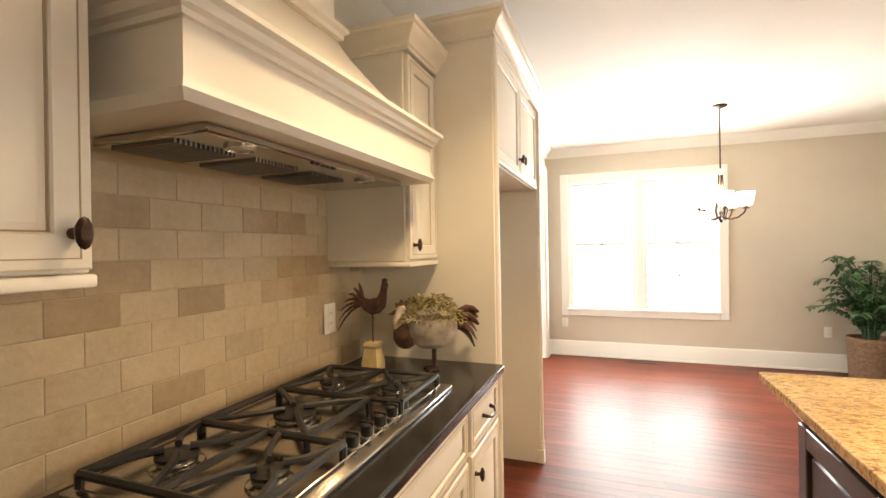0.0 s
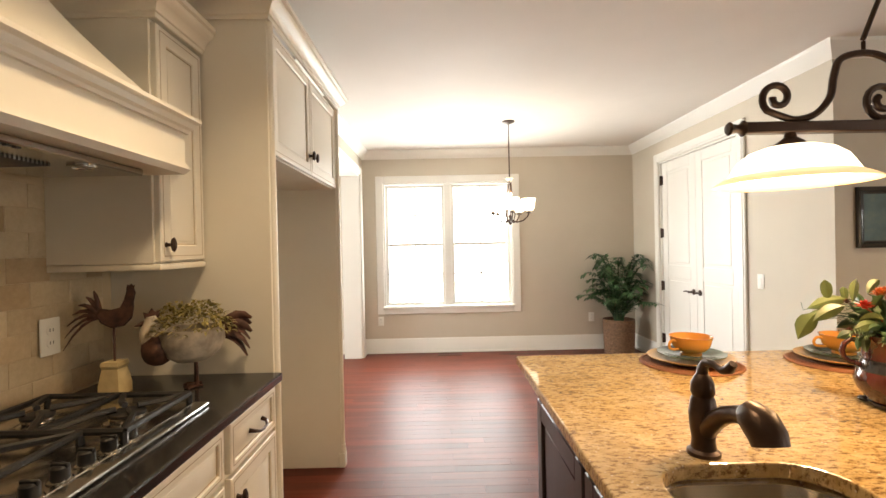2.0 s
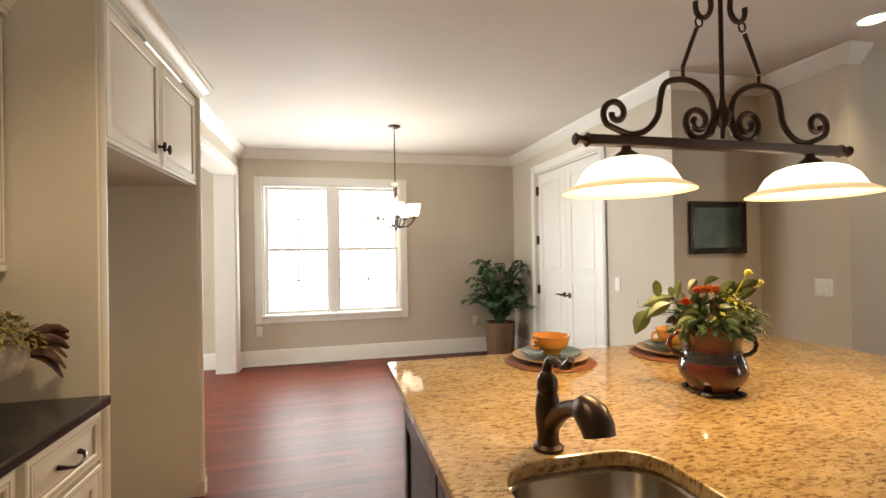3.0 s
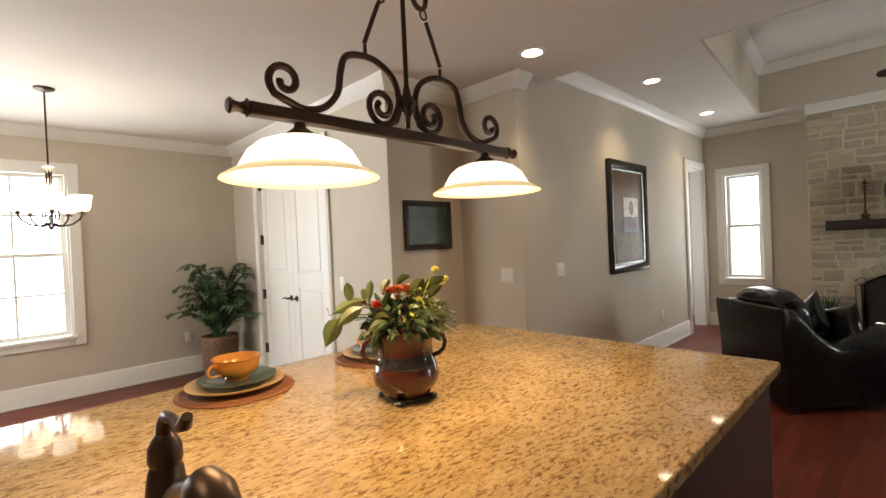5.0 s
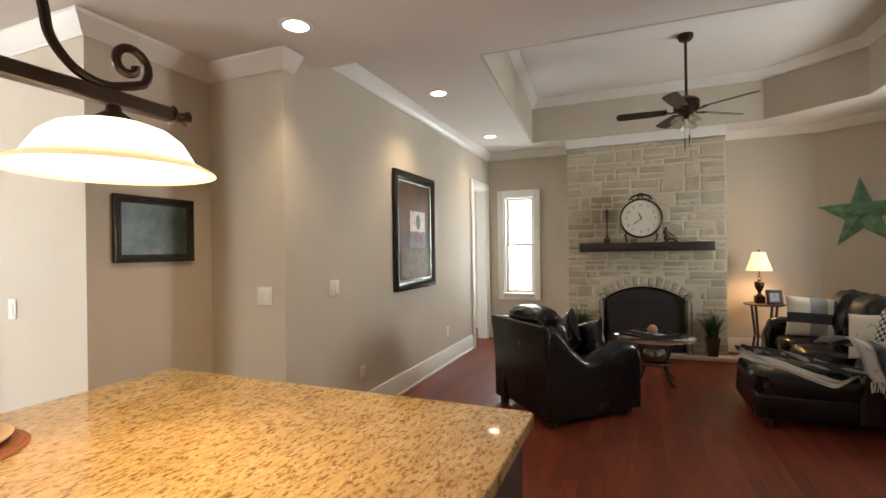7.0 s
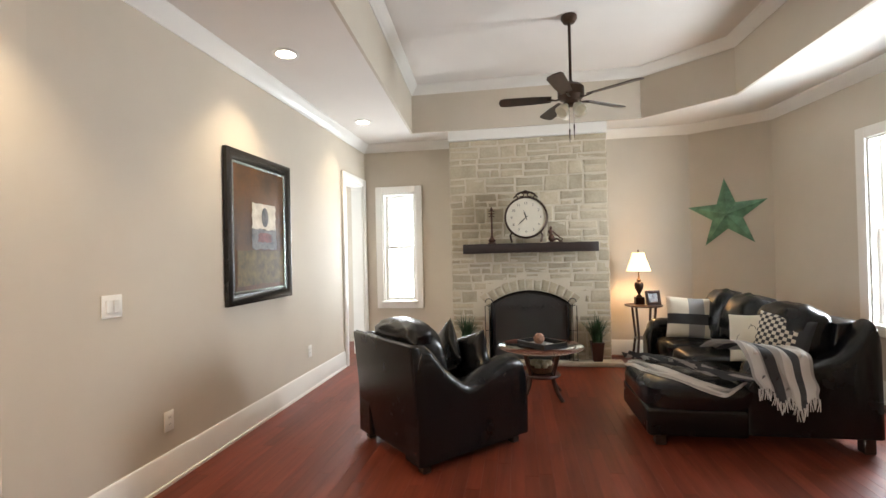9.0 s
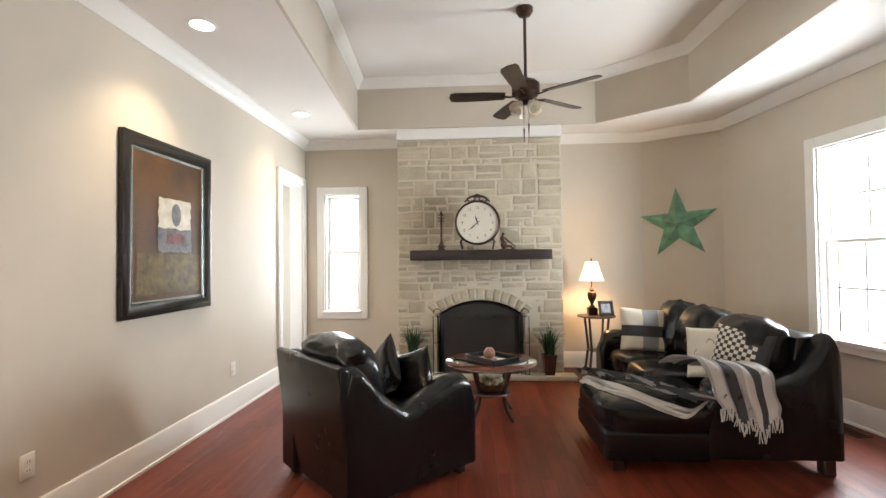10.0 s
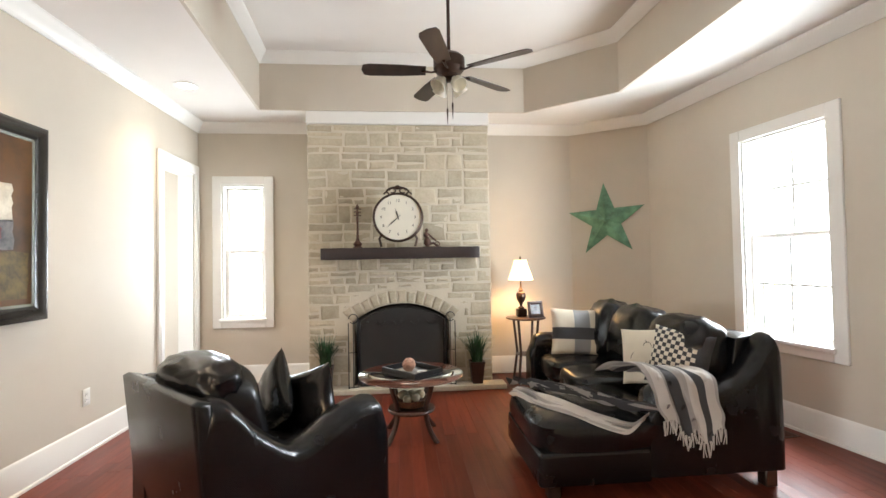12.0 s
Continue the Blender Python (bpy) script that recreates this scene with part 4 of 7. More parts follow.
part("breast", bm, RUST, he, "rust-brown breast")
bm = B()
tube(bm, [Mh @ Vector((-0.128, 0, 0.235)), Mh @ Vector((-0.165, 0, 0.225))], 0.01, 8, [0.013, 0.002])
part("beak", bm, RUST, neck)
bird_plate("comb", [(-0.135, 0.245), (-0.14, 0.27), (-0.125, 0.262), (-0.115, 0.282), (-0.105, 0.266), (-0.092, 0.275), (-0.095, 0.25), (-0.115, 0.245)], he, Mh, 0.008, RUST)
for k in range(6):
    bm = B()
    a = radians(78 - k * 17)
    L = 0.125 - 0.006 * k
    pts = [Mh @ Vector((0.085 + L * s * (0.45 + 0.55 * math.cos(a * (1 - s * 0.5))), (k % 2 - 0.5) * 0.014, 0.17 + L * math.sin(a) * s * (1.5 - 0.9 * s) - 0.012 * s * s * s * (k + 2))) for s in (0, 0.2, 0.4, 0.6, 0.8, 1.0)]
    tube(bm, pts, 0.012, 8, [0.01, 0.015, 0.018, 0.018, 0.014, 0.005], 0.35)
    part("tail_feather", bm, RUST, he)
for y in (-0.02, 0.022):
    bm = B()
    f = Vector((0.012, y, 0))
    tube(bm, [Mh @ (f + Vector((0, 0, 0.092))), Mh @ (f + Vector((0, 0, 0.006)))], 0.006, 8)
    for dx, dy in ((-0.04, 0.0), (-0.03, 0.018), (-0.03, -0.018), (0.018, 0)):
        tube(bm, [Mh @ (f + Vector((0, 0, 0.006))), Mh @ (f + Vector((dx, dy, 0.004)))], 0.004, 6)
    part("leg", bm, RUST, he, "rusty iron leg")
bm = B()
r_ = random.Random(3)
for k in range(850):
    a, q = r_.random() * 6.283, math.sqrt(r_.random())
    p = Vector((0.128 * q * math.cos(a), 0.108 * q * math.sin(a), 0.192 + 0.075 * (1 - q ** 4) * (1 + 0.25 * math.sin(3 * a)) + r_.uniform(-0.01, 0.012)))
    d = Vector((math.cos(a) * q + r_.uniform(-0.6, 0.6), math.sin(a) * q + r_.uniform(-0.6, 0.6), r_.uniform(0.0, 1.0)))
    leaf(bm, Mh @ p, d, r_.uniform(0.018, 0.036), r_.uniform(0.006, 0.014), 0.5)
moss = part("moss", bm, MOSS, he, "dry yellow-green moss")

# backsplash
bm = B()
box(bm, XR + 0.001, XR + 0.012, -0.35, 2.153, CT - 0.02, 1.655)
bs = solid("backsplash", bm, GROUT, "tumbled travertine brick-tile backsplash behind cooktop", "backsplash", kind="structure", smooth=False)
ORIGIN[bs] = bs.location.copy()
TW, TH = 0.1524, 0.0762


def tile_mesh(w, mat):
    bm = B()
    g = 0.0009
    ring_skin(bm, [[(x, y, z) for y, z in ((g, g), (w - g, g), (w - g, TH - g), (g, TH - g))] for x in (-0.004, 0.0012)] + [[(0.0022, y, z) for y, z in ((g + 0.002, g + 0.002), (w - g - 0.002, g + 0.002), (w - g - 0.002, TH - g - 0.002), (g + 0.002, TH - g - 0.002))]])
    return finish(bm, "tile", mat, False)


TILES = {(w, d): tile_mesh(w, TILE_DARK if d else TILE) for w in (TW, TW / 2) for d in (0, 1)}
tr = random.Random(11)
for row in range(9):
    z = CT + 0.001 + row * TH
    y = -0.33 - (TW / 2 if row % 2 else 0)
    while y < 2.153 - 0.03:
        w = TW
        if y + w > 2.156:
            w = TW / 2
            if y + w > 2.156:
                break
        lim = 1.36 if (y < 0.74 or y > 1.84) else 1.655
        if z + TH < lim + 0.05:
            dark = tr.random() < (0.28 if 4 <= row <= 7 else 0.06)
            ob = new("tile", TILES[w, int(dark)])
            ob.parent = bs
            ob.location = Vector((XR + 0.012, y, z)) - bs.location
        y += w

# ---- island ----
IX0, IX1, IY0, IY1 = 0.31, 2.27, 0.9, 2.325


def rounded_rect(x0, x1, y0, y1, r, n=6):
    pts = []
    for cx, cy, a0 in ((x1 - r, y1 - r, 0), (x0 + r, y1 - r, 90), (x0 + r, y0 + r, 180), (x1 - r, y0 + r, 270)):
        for k in range(n + 1):
            a = radians(a0 + 90 * k / n)
            pts.append((cx + r * math.cos(a), cy + r * math.sin(a)))
    return pts


SINK = rounded_rect(0.42, 0.78, 1.0, 1.345, 0.1, 8)
bm = B()
es = []
for loop in (rounded_rect(IX0, IX1, IY0, IY1, 0.02, 4), SINK):
    vs = [bm.verts.new((x, y, CT - 0.034)) for x, y in loop]
    es += [bm.edges.new((vs[i - 1], vs[i])) for i in range(len(vs))]
bmesh.ops.triangle_fill(bm, edges=es, use_beauty=True)
r = bmesh.ops.extrude_face_region(bm, geom=bm.faces[:])
top = [g for g in r["geom"] if isinstance(g, bmesh.types.BMVert)]
bmesh.ops.translate(bm, vec=(0, 0, 0.034), verts=top)
bm.edges.ensure_lookup_table()
rim = [e for e in bm.edges if len(e.link_faces) == 2 and abs(e.verts[0].co.z - e.verts[1].co.z) < 1e-5 and e.calc_face_angle(0) > 1.0]
bmesh.ops.bevel(bm, geom=rim, offset=0.005, segments=2, profile=0.5, affect="EDGES")
solid("island_countertop", bm, GRANITE, "polished gold-brown speckled granite island top", "countertop", smooth=False)

isl = thing("kitchen_island", "dark espresso wood island cabinet under granite", "kitchen island", ((IX0 + IX1) / 2, 1.5, 0))
bm = B()
ix0, ix1, iy0, iy1 = IX0 + 0.035, IX1 - 0.03, IY0 + 0.03, 1.98
for a in ((ix0, ix1, iy0, iy1, 0.1, 0.12), (ix0, ix1, iy1 - 0.02, iy1, 0.12, CT - 0.036), (ix0, ix0 + 0.02, iy0, iy1 - 0.02, 0.12, CT - 0.036), (ix1 - 0.02, ix1, iy0, iy1 - 0.02, 0.12, CT - 0.036), (ix0 + 0.02, ix1 - 0.02, iy0, iy0 + 0.02, 0.12, CT - 0.036)):
    box(bm, *a, 0.002, 1)
part("body", bm, ESPRESSO, isl)
bm = B()
box(bm, ix0 + 0.05, ix1 - 0.05, iy0 + 0.05, iy1 - 0.05, 0, 0.099)
part("plinth", bm, ESPRESSO, isl)


def dark_panel(x, y0, y1, z0, z1, sgn):
    bm = B()
    st = 0.06
    for a, b, c, d in ((y0, y0 + st, z0, z1), (y1 - st, y1, z0, z1), (y0 + st, y1 - st, z0, z0 + st), (y0 + st, y1 - st, z1 - st, z1)):
        box(bm, min(x, x + sgn * 0.02), max(x, x + sgn * 0.02), a, b, c, d, 0.003, 1)
    box(bm, min(x, x + sgn * 0.012), max(x, x + sgn * 0.012), y0 + st + 0.012, y1 - st - 0.012, z0 + st + 0.012, z1 - st - 0.012, 0.006, 1)
    return bm


for k in range(2):
    y0 = iy0 + 0.02 + k * 0.52
    d = part("end_panel", dark_panel(ix0 - 0.001, y0, y0 + 0.5, 0.14, CT - 0.06, -1), ESPRESSO, isl)
    d = part("door", dark_panel(ix1 + 0.001, y0, y0 + 0.5, 0.14, CT - 0.06, 1), ESPRESSO, isl)
    bm = B()
    lathe(bm, [(0.007, 0), (0.006, 0.014), (0.014, 0.02), (0.012, 0.028), (0.003, 0.031)], (0, 0, 0), 12)
    bmesh.ops.transform(bm, matrix=pose(ix1 + 0.021, y0 + (0.05 if k else 0.45), 0.72, 0, 90, 0), verts=bm.verts)
    part("knob", bm, BRONZE, d, "dark bronze knob")
for x in (0.42, 1.2, 2.05):
    bm = B()
    extrude(bm, [(iy1, CT - 0.04), (iy1 + 0.22, CT - 0.04), (iy1 + 0.2, CT - 0.08), (iy1 + 0.08, CT - 0.14), (iy1 + 0.03, CT - 0.26), (iy1, CT - 0.28)], "x", x, x + 0.05, 0.004, 1)
    part("bracket", bm, ESPRESSO, isl)

# sink and tap
sk = thing("sink", "stainless undermount sink in the granite island", "sink", (0.6, 1.17, CT - 0.2))
bm = B()
def inset(pts, d):
    cx, cy = sum(p[0] for p in pts) / len(pts), sum(p[1] for p in pts) / len(pts)
    return [(cx + (x - cx) * (1 - d), cy + (y - cy) * (1 - d)) for x, y in pts]
ring_skin(bm, [[(x, y, z) for x, y in inset(SINK, d)] for d, z in ((-0.06, CT - 0.036), (-0.05, CT - 0.04), (0.0, CT - 0.045), (0.04, CT - 0.16), (0.14, CT - 0.185), (0.6, CT - 0.19))], True, False)
part("bowl", bm, STEEL, sk)
bm = B()
lathe(bm, [(0.09, CT - 0.191), (0.045, CT - 0.189), (0.04, CT - 0.186), (0.03, CT - 0.19), (0.004, CT - 0.191)], (0.6, 1.17, 0), 20)
part("drain", bm, STEEL, sk)

fa = thing("kitchen_faucet", "oil-rubbed bronze pull-out tap on the island", "faucet", (0.57, 1.392, CT))
fx, fy = 0.57, 1.392
bm = B()
lathe(bm, [(0.03, CT), (0.03, CT + 0.007), (0.023, CT + 0.012), (0.021, CT + 0.03), (0.024, CT + 0.05), (0.026, CT + 0.08), (0.022, CT + 0.108), (0.019, CT + 0.114), (0.022, CT + 0.122), (0.021, CT + 0.14), (0.015, CT + 0.152), (0.01, CT + 0.158)], (fx, fy, 0), 24)
part("body", bm, BRONZE, fa)
sd = Vector((0.08, -1.0, 0)).normalized()
def fp(d, z, s=0.0):
    return (fx + sd.x * d - sd.y * s, fy + sd.y * d + sd.x * s, CT + z)
bm = B()
tube(bm, [fp(0.008, 0.05), fp(0.035, 0.078), fp(0.065, 0.1), fp(0.095, 0.112), fp(0.115, 0.114)], 0.017, 14, [0.019, 0.018, 0.016, 0.0155, 0.017])
spout = part("spout", bm, BRONZE, fa)
bm = B()
tube(bm, [fp(0.113, 0.117), fp(0.125, 0.121), fp(0.145, 0.116), fp(0.162, 0.1), fp(0.167, 0.086)], 0.024, 16, [0.017, 0.026, 0.03, 0.029, 0.027])
part("spray_head", bm, BRONZE, spout)
bm = B()
tube(bm, [fp(0, 0.156), fp(0.002, 0.17), fp(0.012, 0.182), fp(0.035, 0.184), fp(0.058, 0.178), fp(0.076, 0.186), fp(0.086, 0.198)], 0.007, 10, [0.011, 0.01, 0.009, 0.007, 0.007, 0.0095, 0.007])
part("lever", bm, BRONZE, fa)
fa.matrix_basis = pose(fx, fy, CT) @ Matrix.Scale(1.12, 4)

# place settings


def place_setting(x, y, turn):
    m = thing("woven_placemat", "round rust-brown woven mat under stacked dishes", "placemat", (x, y, CT), turn, "place settings", local=True)
    bm = B()
    lathe(bm, [(0.004, 0.0), (0.176, 0.0), (0.18, 0.003), (0.176, 0.007), (0.004, 0.007)], (0, 0, 0), 40)
    part("weave", bm, MAT, m)
    bm = B()
    for k in range(5):
        R = 0.055 + 0.028 * k
        tube(bm, [(R * math.cos(a * 0.2618), R * math.sin(a * 0.2618), 0.007) for a in range(25)], 0.0025, 4)
    part("braid", bm, MAT, m)
    z = CT + 0.0095
    p = thing("dinner_plate", "tan ceramic dinner plate on the mat", "plate", (x, y, z), turn, "place settings", local=True)
    bm = B()
    lathe(bm, [(0.004, 0.0), (0.09, 0.0), (0.1, 0.006), (0.148, 0.018), (0.15, 0.022), (0.1, 0.012), (0.088, 0.006), (0.004, 0.006)], (0, 0, 0), 40)
    part("dish", bm, TANWARE, p)
    s = thing("saucer_plate", "dark green glazed salad plate under the cup", "plate", (x + 0.005, y, z + 0.0185), turn, "place settings", local=True)
    bm = B()
    lathe(bm, [(0.004, 0.0), (0.07, 0.0), (0.08, 0.005), (0.118, 0.013), (0.12, 0.017), (0.078, 0.011), (0.068, 0.006), (0.004, 0.006)], (0, 0, 0), 40, True, None, 0.012)
    part("dish", bm, GREENWARE, s)
    c = thing("soup_cup", "wide ochre ceramic cup with loop handle", "cup", (x + 0.005, y, z + 0.0255), turn, "place settings", local=True)
    bm = B()
    lathe(bm, [(0.036, 0.0), (0.038, 0.006), (0.034, 0.011), (0.052, 0.019), (0.066, 0.036), (0.071, 0.055), (0.075, 0.07), (0.077, 0.072), (0.073, 0.072), (0.067, 0.055), (0.061, 0.038), (0.047, 0.024), (0.004, 0.018)], (0, 0, 0), 48)
    part("bowl", bm, YELLOWWARE, c)
    bm = B()
    tube(bm, eased([(-0.066, 0, 0.056), (-0.088, 0, 0.06), (-0.1, 0, 0.046), (-0.094, 0, 0.03), (-0.07, 0, 0.026), (-0.05, 0, 0.028)]), 0.005, 8)
    part("handle", bm, YELLOWWARE, c)


place_setting(0.945, 2.135, 15)
place_setting(1.5, 2.1, -10)

# flower pot
pt = thing("flower_pot", "glazed red-brown clay pot with handles and dark band", "pot", (1.245, 1.63, CT))
po = Vector((1.245, 1.63, 0))
bm = B()
lathe(bm, [(0.004, CT + 0.012), (0.06, CT + 0.012), (0.07, CT + 0.02), (0.092, CT + 0.05), (0.098, CT + 0.072), (0.09, CT + 0.1), (0.078, CT + 0.124), (0.08, CT + 0.16), (0.086, CT + 0.19), (0.088, CT + 0.2), (0.081, CT + 0.2), (0.07, CT + 0.16), (0.004, CT + 0.15)], po, 32)
part("body", bm, POT, pt)
bm = B()
lathe(bm, [(0.0895, CT + 0.1), (0.0912, CT + 0.103), (0.084, CT + 0.118), (0.0806, CT + 0.126), (0.081, CT + 0.134), (0.0785, CT + 0.134)], po, 32, False)
part("band", bm, POT_DARK, pt, "dark glazed band")
bm = B()
lathe(bm, [(0.004, CT + 0.0), (0.058, CT + 0.0), (0.066, CT + 0.006), (0.067, CT + 0.014), (0.06, CT + 0.016)], po, 32)
for k in range(4):
    a = 0.6 + k * math.pi / 2
    blob(bm, po + Vector((0.076 * math.cos(a), 0.076 * math.sin(a), CT + 0.009)), (0.03, 0.03, 0.018), 2, 10, 6)
part("foot", bm, POT_DARK, pt, "dark glazed foot")
for sgn in (-1, 1):
    bm = B()
    d = Vector((0.92 * sgn, -0.39 * sgn, 0))
    tube(bm, [po + d * 0.085 + Vector((0, 0, CT + 0.18)), po + d * 0.106 + Vector((0, 0, CT + 0.183)), po + d * 0.12 + Vector((0, 0, CT + 0.17)), po + d * 0.126 + Vector((0, 0, CT + 0.15)), po + d * 0.121 + Vector((0, 0, CT + 0.132)), po + d * 0.108 + Vector((0, 0, CT + 0.12)), po + d * 0.086 + Vector((0, 0, CT + 0.114))], 0.007, 10)
    part("handle", bm, POT, pt)
fl = thing("flower_arrangement", "mixed red and rust flowers with green leaves in the pot", "flowers", (1.245, 1.63, CT + 0.15))
r_ = random.Random(9)
c_ = po + Vector((0, 0, CT + 0.185))
FR, FT = Vector((0.79, -0.61, 0)), Vector((-0.61, -0.79, 0))


def fp(u, v, w=0.0):
    """A place in the bunch: across it, above the rim, towards the sink."""
    return c_ + (FR * u + FT * w + Vector((0, 0, v))) * 0.88


def broad_leaf(bm, a, b, width, sag=0.015, twist=0.0):
    """An oval leaf with a fold along its midrib, from stalk a to tip b."""
    a, b = Vector(a), Vector(b)
    d = (b - a).normalized()
    s = FT.cross(d)
    s = (s.normalized() + FT * twist).normalized() if s.length > 1e-3 else Vector((0, 0, 1))
    up = s.cross(d)
    rows = []
    for t, w in ((0, 0.05), (0.12, 0.45), (0.28, 0.85), (0.48, 1.0), (0.68, 0.86), (0.86, 0.46), (1, 0.02)):
        p = a.lerp(b, t) + Vector((0, 0, sag * 4 * t * (1 - t)))
        wob = 1 + r_.uniform(-0.08, 0.08)
        rows.append([bm.verts.new(p + s * width * w * k * wob / 2 + up * 0.22 * width * w * abs(k)) for k in (-1, -0.5, 0, 0.5, 1)])
    for p, q in zip(rows, rows[1:]):
        for i in range(4):
            bm.faces.new((p[i], p[i + 1], q[i + 1], q[i]))


bms = {"leaf_mass": (B(), FLEAF, "dark green leaves"), "broad_leaf_spray": (B(), LEAF2, "broad olive green leaves"), "fluffy_clump": (B(), CLUMP, "yellow-green fluffy filler"), "fern_mass": (B(), FERN, "fine green fern"), "stalk_cluster": (B(), GRASS, "")}
bl, pl, fc, fe, sk_ = (bms[k][0] for k in ("leaf_mass", "broad_leaf_spray", "fluffy_clump", "fern_mass", "stalk_cluster"))
# a low dome of dark small leaves
for k in range(230):
    a, el = r_.random() * 6.283, radians(r_.uniform(-8, 75))
    d = Vector((math.cos(a) * math.cos(el), math.sin(a) * math.cos(el), math.sin(el)))
    R = r_.uniform(0.045, 0.105)
    p = c_ + Vector((d.x * R, d.y * R, 0.02 + d.z * R * 0.85))
    q = p + (d + Vector((r_.uniform(-0.8, 0.8), r_.uniform(-0.8, 0.8), r_.uniform(-0.9, 0.2)))).normalized() * r_.uniform(0.025, 0.05)
    broad_leaf(bl, p, q, r_.uniform(0.014, 0.026), 0.004, r_.uniform(-0.8, 0.8))
# fern needles: hanging over the rim and to one side
for k in range(75):
    a = r_.random() * 6.283
    R = r_.uniform(0.05, 0.1)
    p = c_ + Vector((math.cos(a) * R, math.sin(a) * R, r_.uniform(0.02, 0.07)))
    d = Vector((math.cos(a), math.sin(a), r_.uniform(-0.6, 0.4))).normalized()
    if k % 3 == 0:
        p, d = fp(r_.uniform(0.07, 0.12), r_.uniform(0.02, 0.09), r_.uniform(-0.05, 0.06)), (FR + Vector((0, 0, r_.uniform(-0.5, 0.5))) + FT * r_.uniform(-0.6, 0.6)).normalized()
    L = r_.uniform(0.04, 0.07)
    tube(fe, [p, p + d * L * 0.5 + Vector((0, 0, 0.005)), p + d * L - Vector((0, 0, 0.01))], 0.0009, 4)
    s = d.cross(Vector((0, 0, 1))).normalized()
    for i in range(2, 8):
        for g in (-1, 1):
            leaf(fe, p + d * L * i / 8, d + s * g * 1.2 + Vector((0, 0, r_.uniform(-0.4, 0.4))), 0.016, 0.0032, 0.4)
# fluffy yellow-green heads
for u, v, w, R, n in ((0.06, 0.105, 0.03, 0.042, 130), (0.09, 0.075, 0.02, 0.036, 100), (0.03, 0.075, 0.06, 0.032, 80), (0.02, 0.12, -0.04, 0.035, 70), (-0.03, 0.08, -0.08, 0.035, 70)):
    for k in range(n):
        d = Vector((r_.gauss(0, 1), r_.gauss(0, 1), r_.gauss(0.2, 1))).normalized()
        p = fp(u, v, w) + d * R * r_.uniform(0.55, 1)
        leaf(fc, p, d + Vector((r_.uniform(-1, 1), r_.uniform(-1, 1), r_.uniform(-1, 1))), r_.uniform(0.01, 0.018), r_.uniform(0.006, 0.011), 0.3)
# broad leaves on arching stalks
for a, b, w_, tw in (((-0.12, 0.125, 0.03), (-0.225, 0.09, 0.05), 0.04, 0.5), ((-0.13, 0.105, 0.05), (-0.21, 0.05, 0.06), 0.036, 0.2), ((-0.205, 0.075, 0.05), (-0.25, -0.012, 0.06), 0.05, 0.0), ((-0.17, 0.08, 0.02), (-0.235, 0.035, 0.0), 0.034, 0.6), ((-0.17, 0.115, 0.03), (-0.178, 0.185, 0.03), 0.03, 0.0), ((-0.11, 0.115, 0.04), (-0.1, 0.19, 0.03), 0.022, 0.2), ((-0.125, 0.11, 0.0), (-0.13, 0.16, -0.01), 0.02, 0.0),
                    ((0.06, 0.135, 0.0), (0.15, 0.182, 0.01), 0.036, 0.4), ((0.03, 0.12, 0.02), (0.07, 0.185, 0.02), 0.04, 0.2), ((0.08, 0.115, 0.03), (0.13, 0.16, 0.04), 0.03, 0.3), ((0.035, 0.085, 0.085), (0.065, 0.035, 0.115), 0.036, 0.1), ((-0.05, 0.06, 0.08), (-0.115, 0.035, 0.1), 0.034, 0.6), ((-0.1, 0.06, 0.06), (-0.045, 0.075, 0.11), 0.03, 0.7), ((-0.02, 0.16, -0.03), (0.03, 0.19, -0.04), 0.026, 0.5), ((-0.07, 0.14, -0.02), (-0.04, 0.185, -0.03), 0.024, 0.0), ((-0.09, 0.02, 0.06), (-0.085, -0.03, 0.09), 0.026, 0.0),
                    ((0.05, 0.1, -0.09), (0.09, 0.09, -0.18), 0.04, 0.5), ((-0.06, 0.1, -0.09), (-0.1, 0.07, -0.19), 0.04, 0.5), ((0.1, 0.08, -0.05), (0.17, 0.05, -0.09), 0.036, 0.4)):
    broad_leaf(pl, fp(*a), fp(*b), w_, 0.008, tw)
    tube(sk_, [fp(a[0] * 0.2, 0, a[2] * 0.3), fp(a[0] * 0.6, a[1] * 0.8 + 0.01, a[2] * 0.7), fp(*a)], 0.0018, 5)
tube(sk_, [fp(-0.19, 0.1, 0.05), fp(-0.235, 0.085, 0.05), fp(-0.24, 0.11, 0.05)], 0.0012, 5)
for n_, (b_, m_, l_) in bms.items():
    tagged(part(n_, b_, m_, fl, l_), kind="stuff")


def bloom(center, R, mat, n, label, name="bloom"):
    bm = B()
    for k in range(n):
        a, el = k * 2.4, radians(8 + 75 * k / n)
        d = Vector((math.cos(a) * math.cos(el), math.sin(a) * math.cos(el), math.sin(el))) + FT * 0.35
        leaf(bm, Vector(center), d, R, R * 0.42, 0.1, 0.3)
    blob(bm, Vector(center) + Vector((0, 0, R * 0.15)), (R * 0.7, R * 0.7, R * 0.6), 2, 10, 7, 0.2, 9)
    tube(bm, [c_, c_.lerp(Vector(center), 0.6) + Vector((0, 0, 0.01)), Vector(center)], 0.0014, 5)
    part(name, bm, mat, fl, label)


